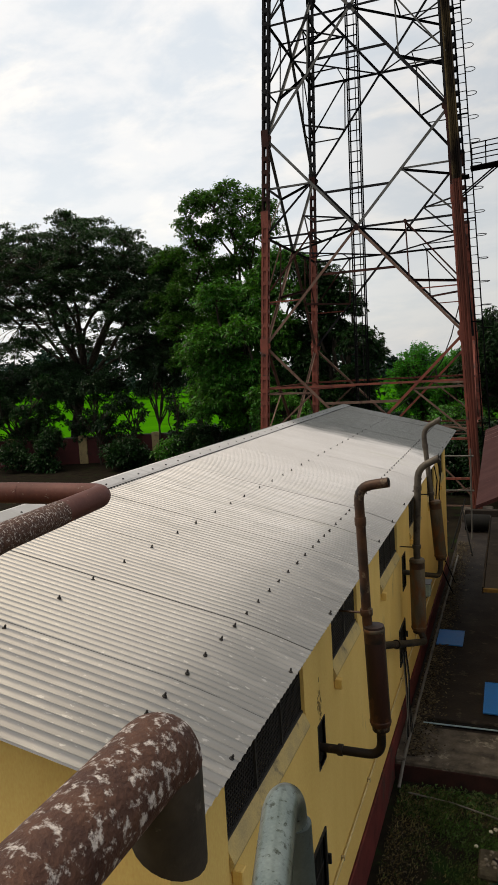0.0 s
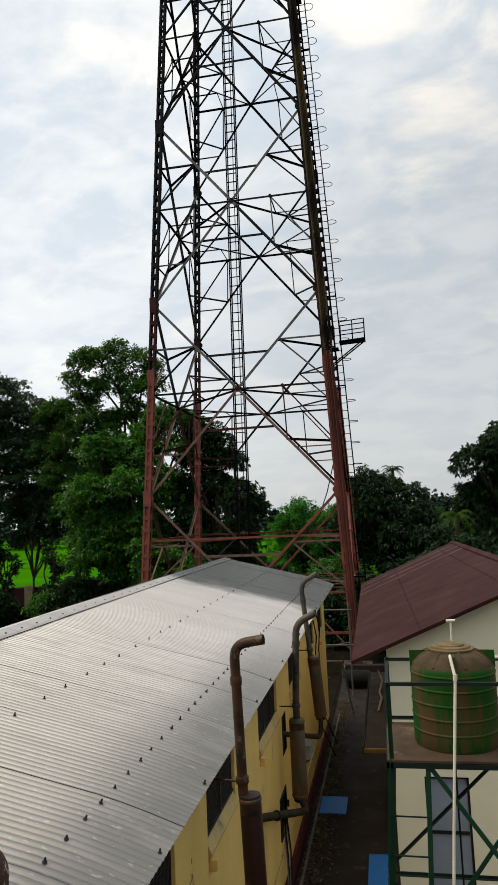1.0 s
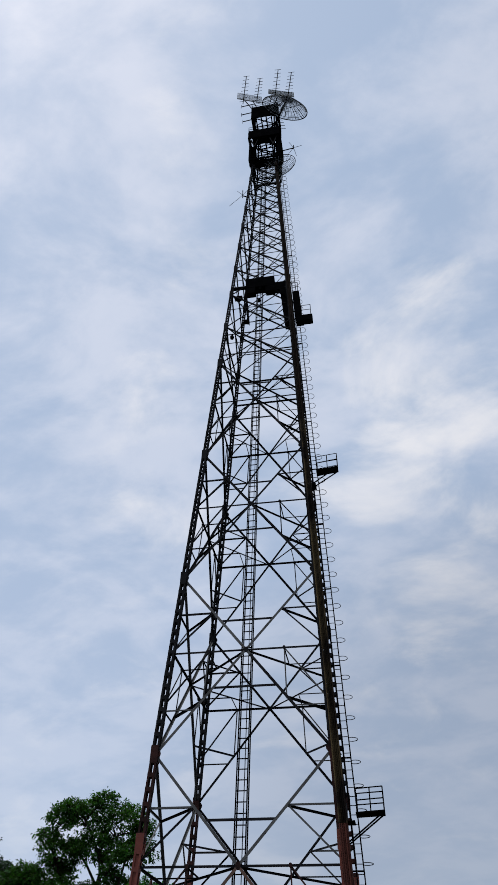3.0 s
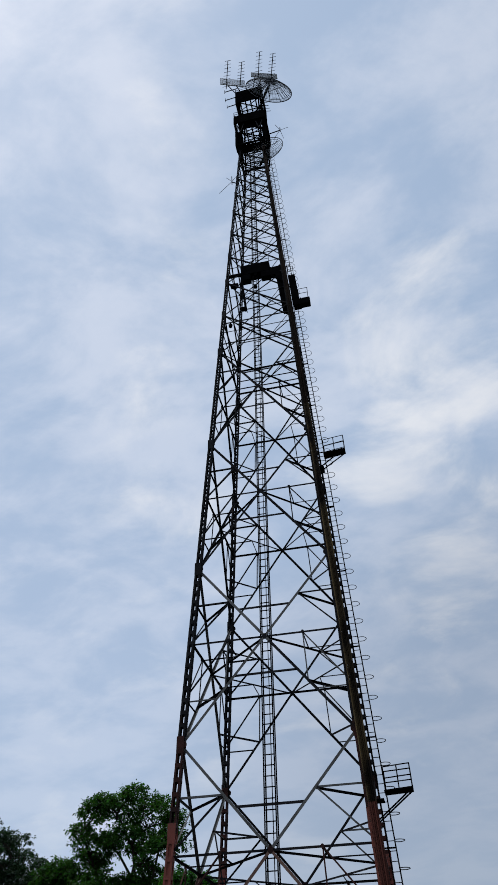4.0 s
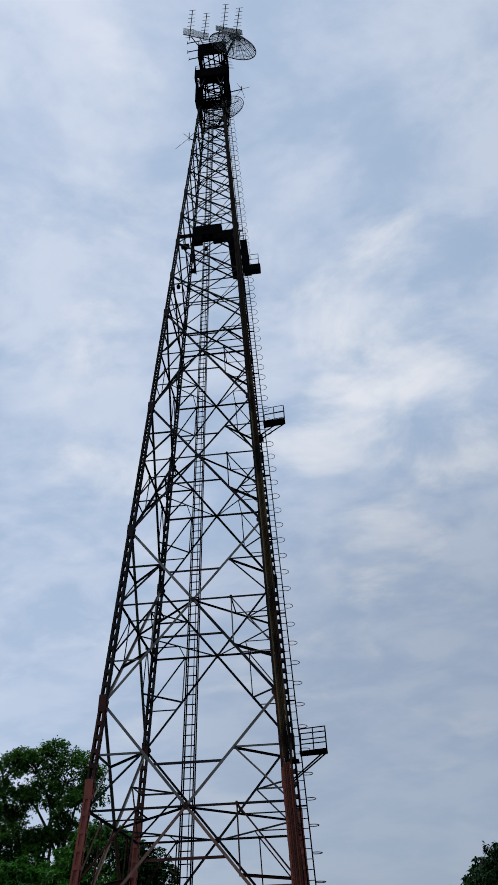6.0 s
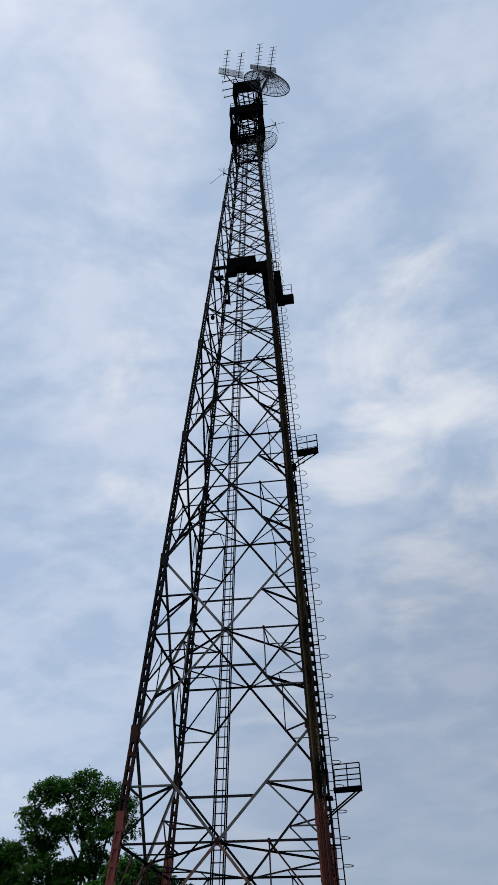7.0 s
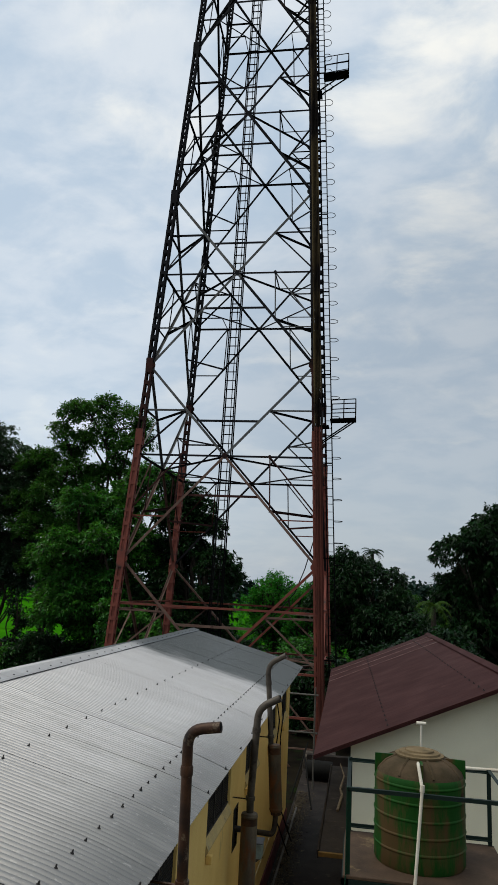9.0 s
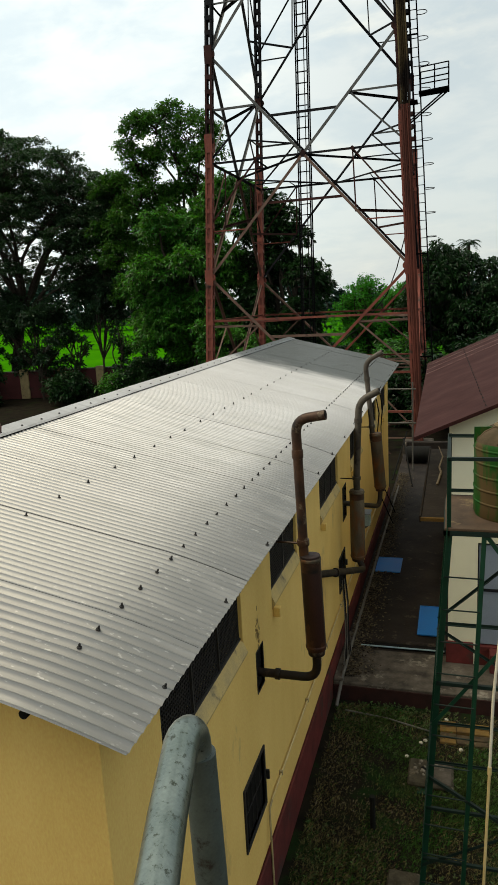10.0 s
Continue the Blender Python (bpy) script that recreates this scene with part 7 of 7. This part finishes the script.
    tree("feathery_tree", (-6.2, 55.2, 0), (-6.2, 55.2, 2.2), la, "leaf_light", "small bright green feathery tree", (0.17, 0.040), 27, 0.16, 120, 8, 0.1, 0.3, 6, group="feathery trees")
    lb = [((-3.1, 52, 5.7), (1.2, 1.1, 0.7)), ((-2.4, 52, 6.6), (0.9, 0.9, 0.5)), ((-3.6, 52, 4.3), (1.5, 1.3, 0.9)), ((-2.2, 52, 4.6), (1.2, 1.1, 0.8)), ((-3.0, 52, 2.6), (1.9, 1.5, 1.2))]
    lb += scatter(R(19), (-3.6, 52, 4.8), (1.7, 1.2, 2.6), 14, 0.65, 0.5)
    lb = [((x, y, z * 1.08), r) for (x, y, z), r in lb]
    tree("feathery_tree", (-3.0, 52.2, 0), (-3.0, 52.2, 2.4), lb, "leaf_light", "slender bright green feathery tree with thin crown", (0.17, 0.045), 28, 0.13, 150, 8, 0.1, 0.3, 6, group="feathery trees")
    lc = scatter(R(16), (10.6, 33, 3.6), (3.0, 2.0, 1.9), 12, 1.2, 0.7)
    tree("feathery_tree", (10.6, 33.2, 0), (10.6, 33.2, 1.6), lc, "leaf_light", "bright green leafy shrub tree behind the outhouse", (0.26, 0.08), 29, 0.14, 80, 8, 0.2, 0.4, 4, group="feathery trees")
    # shrubs
    sh = [((3.4, 31, 2.6), (3.0, 1.8, 2.2), "leaf_dark", 31), ((6.4, 30, 2.2), (2.6, 1.6, 1.9), "leaf_dark", 32), ((1.0, 33, 2.2), (2.2, 1.6, 1.8), "leaf_dark", 33), ((-2.6, 44, 1.9), (2.2, 1.6, 1.6), "leaf_mango", 34),
          ((-13.0, 41, 1.7), (3.2, 1.6, 1.5), "leaf_dark", 35), ((-22.5, 45, 0.9), (2.2, 1.2, 0.8), "leaf_mango", 36), ((-26.5, 43.6, 0.9), (1.6, 1.2, 0.8), "leaf_dark", 37), ((-33.5, 42.5, 1.3), (3.2, 1.5, 1.5), "leaf_dark", 38),
          ((-7.5, 45, 1.8), (2.6, 1.6, 1.6), "leaf_dark", 39), ((5.0, 46, 3.2), (3.0, 2.2, 2.6), "leaf_dark", 40), ((13.5, 37, 4.0), (3.4, 2.6, 3.6), "leaf_dark", 41), ((-1.2, 35.0, 1.5), (1.9, 1.3, 1.3), "leaf_dark", 51), ((-3.8, 38.6, 1.7), (2.0, 1.3, 1.5), "leaf_dark", 52), ((-38, 46, 3.5), (4.2, 3, 3.2), "leaf_rain", 42),
          ((4.4, 58, 4.2), (2.4, 2.0, 3.2), "leaf_tall", 43), ((-19.5, 44.5, 1.5), (2.4, 1.4, 1.3), "leaf_dark", 44),
          ((-30.5, 46.5, 4.4), (3.2, 2.0, 2.6), "leaf_rain", 45), ((-36.5, 44.5, 5.4), (4.0, 2.4, 4.4), "leaf_dark", 46), ((-25.6, 47.5, 6.4), (3.0, 1.6, 1.8), "leaf_rain", 47), ((-12.6, 40.6, 3.6), (2.6, 1.4, 2.0), "leaf_mango", 48), ((-5.0, 40.5, 1.3), (2.4, 1.2, 1.1), "leaf_dark", 49)]
    for c, r, m, s in sh:
        cl = scatter(R(s), c, r, 14, 0.95, 0.8)
        tree("shrub", (c[0], c[1] + 0.2, 0), (c[0], c[1] + 0.2, c[2] * 0.5), cl, m, "dense leafy shrub in deep green", (0.21, 0.050), s, 0.08, 125, 9, 0.45, 0.35, 3, "shrub", "shrubs round the yard")
    # slim saplings in front of the field
    for k, (x, y) in enumerate(((-23.6, 46.2), (-21.2, 47.2), (-27.4, 47.0), (-29.8, 45.6), (-32.2, 46.4), (-35.4, 45.0))):
        cl = scatter(R(50 + k), (x, y, 3.6), (1.2, 1.0, 1.8), 9, 0.5, 0.6)
        tree("sapling", (x, y, 0), (x, y, 2.0), cl, "leaf_rain", "thin sapling with sparse leaves near the boundary wall", (0.26, 0.07), 60 + k, 0.07, 60, 6, 0.3, 0.3, 5, "sapling", "saplings at the wall")


woods()


def palm(base, top, count, reach, sag, leaflets, mat, label, seed):
    """A slim trunk and arching fronds with leaflets hanging on both sides."""
    x, y, z = top
    t = thing("palm_tree", base, label, "palm", "palms")
    part("trunk", Geo().tube([base, (Vector(base) + Vector(top)) / 2 + Vector((0.05, 0, 0)), top], [0.2, 0.17, 0.12], 9), "bark", t, smooth=True)
    rnd = random.Random(seed)
    for k in range(count):
        a, up = 2 * math.pi * k / count + rnd.uniform(-0.2, 0.2), rnd.uniform(0.1, 1.1)
        d = Vector((math.cos(a), math.sin(a), 0))
        pts = [Vector(top) + d * reach * f + Vector((0, 0, (up * 1.1 * f - sag * f * f) * reach)) for f in (0, 0.2, 0.4, 0.6, 0.8, 1.0)]
        g = Geo().tube(pts, [0.03, 0.026, 0.022, 0.018, 0.012, 0.006], 5)
        for p, q in zip(pts, pts[1:]):
            for s in (-1, 1):
                side = d.cross(Vector((0, 0, 1))) * s
                for j in range(leaflets):
                    b = p + (q - p) * (j / leaflets)
                    w = rnd.uniform(0.75, 1.15) * reach
                    g.quads([b, b + (q - p) * (0.5 / leaflets), b + (q - p) * 0.6 + side * 0.26 * w - Vector((0, 0, 0.10 * w)), b + (q - p) * 0.52 + side * 0.25 * w - Vector((0, 0, 0.12 * w))])
        part("frond", g, mat, t)


palm((1.0, 56, 0), (1.1, 56, 9.9), 17, 0.85, 0.8, 3, "leaf_dark", "tall palm rising behind the mango crown", 9)
palm((3.75, 36.4, 0), (3.75, 36.2, 6.2), 11, 0.85, 1.0, 4, "leaf_pale", "young palm with yellowish drooping fronds behind the outhouse", 10)


def far_woods():
    """The far edge of the fields: one long uneven belt of crowns."""
    rng = np.random.default_rng(5)
    cs, rs = [], []
    for x in np.arange(-330, 190, 4.0):
        y = 215 + 25 * math.sin(x * 0.02) + rng.uniform(-8, 8)
        h = (15.0 if x < -45 else 7.5) + 1.6 * math.sin(x * 0.11) + 1.2 * math.sin(x * 0.31 + 1) + rng.uniform(-0.8, 0.8)
        cs.append((x, y, h * 0.5))
        rs.append((3.4, 3.0, max(2.2, h * 0.62)))
    V, F = leaf_mesh(rng, cs, rs, [230] * len(cs), 2, 1.3, 0.6, 0.1, 0.6)
    ob = new("far_woods", fast_mesh("far_woods", V, F, "leaf_far"))
    tagged(ob, "hazy belt of distant trees across the fields", "woods", kind="stuff")
    cs = [(x, 72 + rng.uniform(-4, 4), rng.uniform(1.5, 3.2)) for x in np.arange(-8, 46, 2.2)]
    V, F = leaf_mesh(rng, cs, [(2.6, 2.2, 3.0)] * len(cs), [420] * len(cs), 4, 0.5, 0.16, 0.4, 0.5)
    ob = new("hedge_trees", fast_mesh("hedge_trees", V, F, "leaf_dark"))
    tagged(ob, "dark belt of trees closing the yard behind the outhouse", "woods", kind="stuff")
    rf = thing("shed_roof", (-4.4, 46.5, 1.4), "pale blue sheet roof of a low shed behind the mast", "shed")
    part("sheet", Geo().add([(-6.6, 45.5, 1.5), (-2.2, 45.5, 1.3), (-2.2, 48.2, 2.2), (-6.6, 48.2, 2.3)], [(0, 1, 2, 3)]), "tarp", rf)
    for x, y, z in ((-6.4, 45.6, 1.48), (-2.4, 45.6, 1.30), (-6.4, 48.0, 2.24), (-2.4, 48.0, 2.14)):
        part("post", Geo().tube([(x, y, 0), (x, y, z)], 0.05, 6), "wood", rf)


far_woods()


def grass():
    rng = np.random.default_rng(2)
    n = 150000
    x = rng.uniform(-1.70, 3.4, n)
    y = rng.uniform(3.6, 10.15, n)
    patch = np.sin(x * 2.3 + 1.0) * np.sin(y * 1.7) + 0.5 * np.sin(x * 6.1 + y * 2.9) * np.sin(y * 5.3 - x * 2.0)
    keep = patch + rng.normal(size=n) * 0.55 > -0.42
    x, y, patch = x[keep], y[keep], patch[keep]
    # green in the moist middle, withered towards the landing and the hall wall
    lush = np.exp(-(((x + 0.75) / 0.55) ** 2 + ((y - 8.9) / 0.9) ** 2)) + np.exp(-(((x + 0.35) / 0.3) ** 2 + ((y - 7.3) / 0.35) ** 2)) + 0.9 * np.exp(-(((x - 0.5) / 0.5) ** 2 + ((y - 8.6) / 0.9) ** 2))
    dead = lush + 0.35 * patch + rng.normal(size=len(x)) * 0.28 < 0.30
    for sel, name, mat, lab in ((~dead, "grass", "grass", "short patchy weeds and grass in the damp yard"), (dead, "withered_grass", "straw", "withered olive and brown grass of the yard")):
        m = int(sel.sum())
        a = rng.uniform(0, 2 * np.pi, m)
        h = rng.uniform(0.012, 0.050, m) * (1.0 + 0.5 * np.clip(patch[sel], 0, 1))
        d = np.stack([np.cos(a), np.sin(a), np.zeros(m)], 1)
        s = np.stack([-np.sin(a), np.cos(a), np.zeros(m)], 1) * rng.uniform(0.002, 0.0055, m)[:, None]
        p = np.stack([x[sel], y[sel], np.zeros(m)], 1)
        up = np.zeros((m, 3))
        up[:, 2] = h
        V = np.stack([p - s, p + s, p + s * 0.7 + up * 0.7 + d * (h * 0.5)[:, None], p + up + d * (h * 1.1)[:, None]], 1).reshape(-1, 3)
        ob = new(name, fast_mesh(name, V, np.arange(len(V)).reshape(-1, 4), mat))
        tagged(ob, lab, "grass", kind="stuff")
    # broad-leaved weeds in loose colonies, thickest under the slab edge and by the tank stand
    cx, cy = rng.uniform(-1.55, 2.2, 70), rng.uniform(4.6, 10.1, 70)
    cx[:16], cy[:16] = rng.uniform(-1.5, 0.0, 16), rng.uniform(9.75, 10.18, 16)
    cx[16:26], cy[16:26] = rng.uniform(0.25, 0.9, 10), rng.uniform(8.2, 9.3, 10)
    who = rng.integers(0, 70, 700)
    px, py = cx[who] + rng.normal(size=700) * 0.14, np.minimum(cy[who] + rng.normal(size=700) * 0.12, 10.22)
    px = np.maximum(px, -1.66)
    k = np.repeat(np.arange(700), 6)
    m = len(k)
    a = rng.uniform(0, 2 * np.pi, m)
    ln = rng.uniform(0.014, 0.040, m)[:, None]
    d = np.stack([np.cos(a), np.sin(a), rng.uniform(0.1, 0.9, m)], 1) * ln
    s = np.stack([-np.sin(a), np.cos(a), rng.uniform(-0.4, 0.4, m)], 1) * ln * rng.uniform(0.18, 0.38, m)[:, None]
    p = np.stack([px[k], py[k], rng.uniform(0.004, 0.06, m)], 1)
    V = np.stack([p, p + d * 0.55 - s, p + d, p + d * 0.55 + s], 1).reshape(-1, 3)
    ob = new("weeds", fast_mesh("weeds", V, np.arange(len(V)).reshape(-1, 4), "weed"))
    tagged(ob, "low broad-leaved weeds in the damp yard", "weeds", kind="stuff")
    n = 9000
    x, y = rng.uniform(-1.7, 2.6, n), rng.uniform(4.2, 10.2, n)
    k = rng.random(n) < np.clip(1.0 - (x + 1.7) * 0.55, 0.10, 1) * (0.35 + 0.65 * (np.sin(x * 3.1) * np.sin(y * 2.3 + 0.7) > -0.1))
    k |= (y > 9.3) & (rng.random(n) < 0.4)
    x, y = x[k], y[k]
    m = len(x)
    a = rng.uniform(0, 2 * np.pi, m)
    r = rng.uniform(0.005, 0.020, m)[:, None]
    u = np.stack([np.cos(a), np.sin(a), rng.uniform(-0.3, 0.3, m)], 1) * r
    v = np.stack([-np.sin(a), np.cos(a), rng.uniform(-0.3, 0.3, m)], 1) * r * 0.6
    p = np.stack([x, y, rng.uniform(0.015, 0.05, m)], 1)
    V = np.stack([p - u, p - v, p + u, p + v], 1).reshape(-1, 3)
    ob = new("leaf_litter", fast_mesh("leaf_litter", V, np.arange(len(V)).reshape(-1, 4), "dry"))
    tagged(ob, "pale dry leaf litter along the hall wall", "litter", kind="stuff")
    n = 9000
    y = rng.uniform(10.5, 24, n)
    x = -1.72 + np.abs(rng.normal(size=n)) * 0.21
    ok = ~((x > -1.64) & (x < -1.04) & (y > 15.0) & (y < 15.96))
    x, y = x[ok], y[ok]
    n = len(x)
    a = rng.uniform(0, 2 * np.pi, n)
    r = rng.uniform(0.012, 0.035, n)[:, None]
    u = np.stack([np.cos(a), np.sin(a), rng.uniform(-0.4, 0.4, n)], 1) * r
    v = np.stack([-np.sin(a), np.cos(a), rng.uniform(-0.4, 0.4, n)], 1) * r * 0.6
    p = np.stack([x, y, SLAB_Z + rng.uniform(0.015, 0.06, n)], 1)
    V = np.stack([p - u, p - v, p + u, p + v], 1).reshape(-1, 3)
    ob = new("slab_litter", fast_mesh("slab_litter", V, np.arange(len(V)).reshape(-1, 4), "dry"))
    tagged(ob, "dry leaves and debris along the foot of the hall", "litter", kind="stuff")


grass()
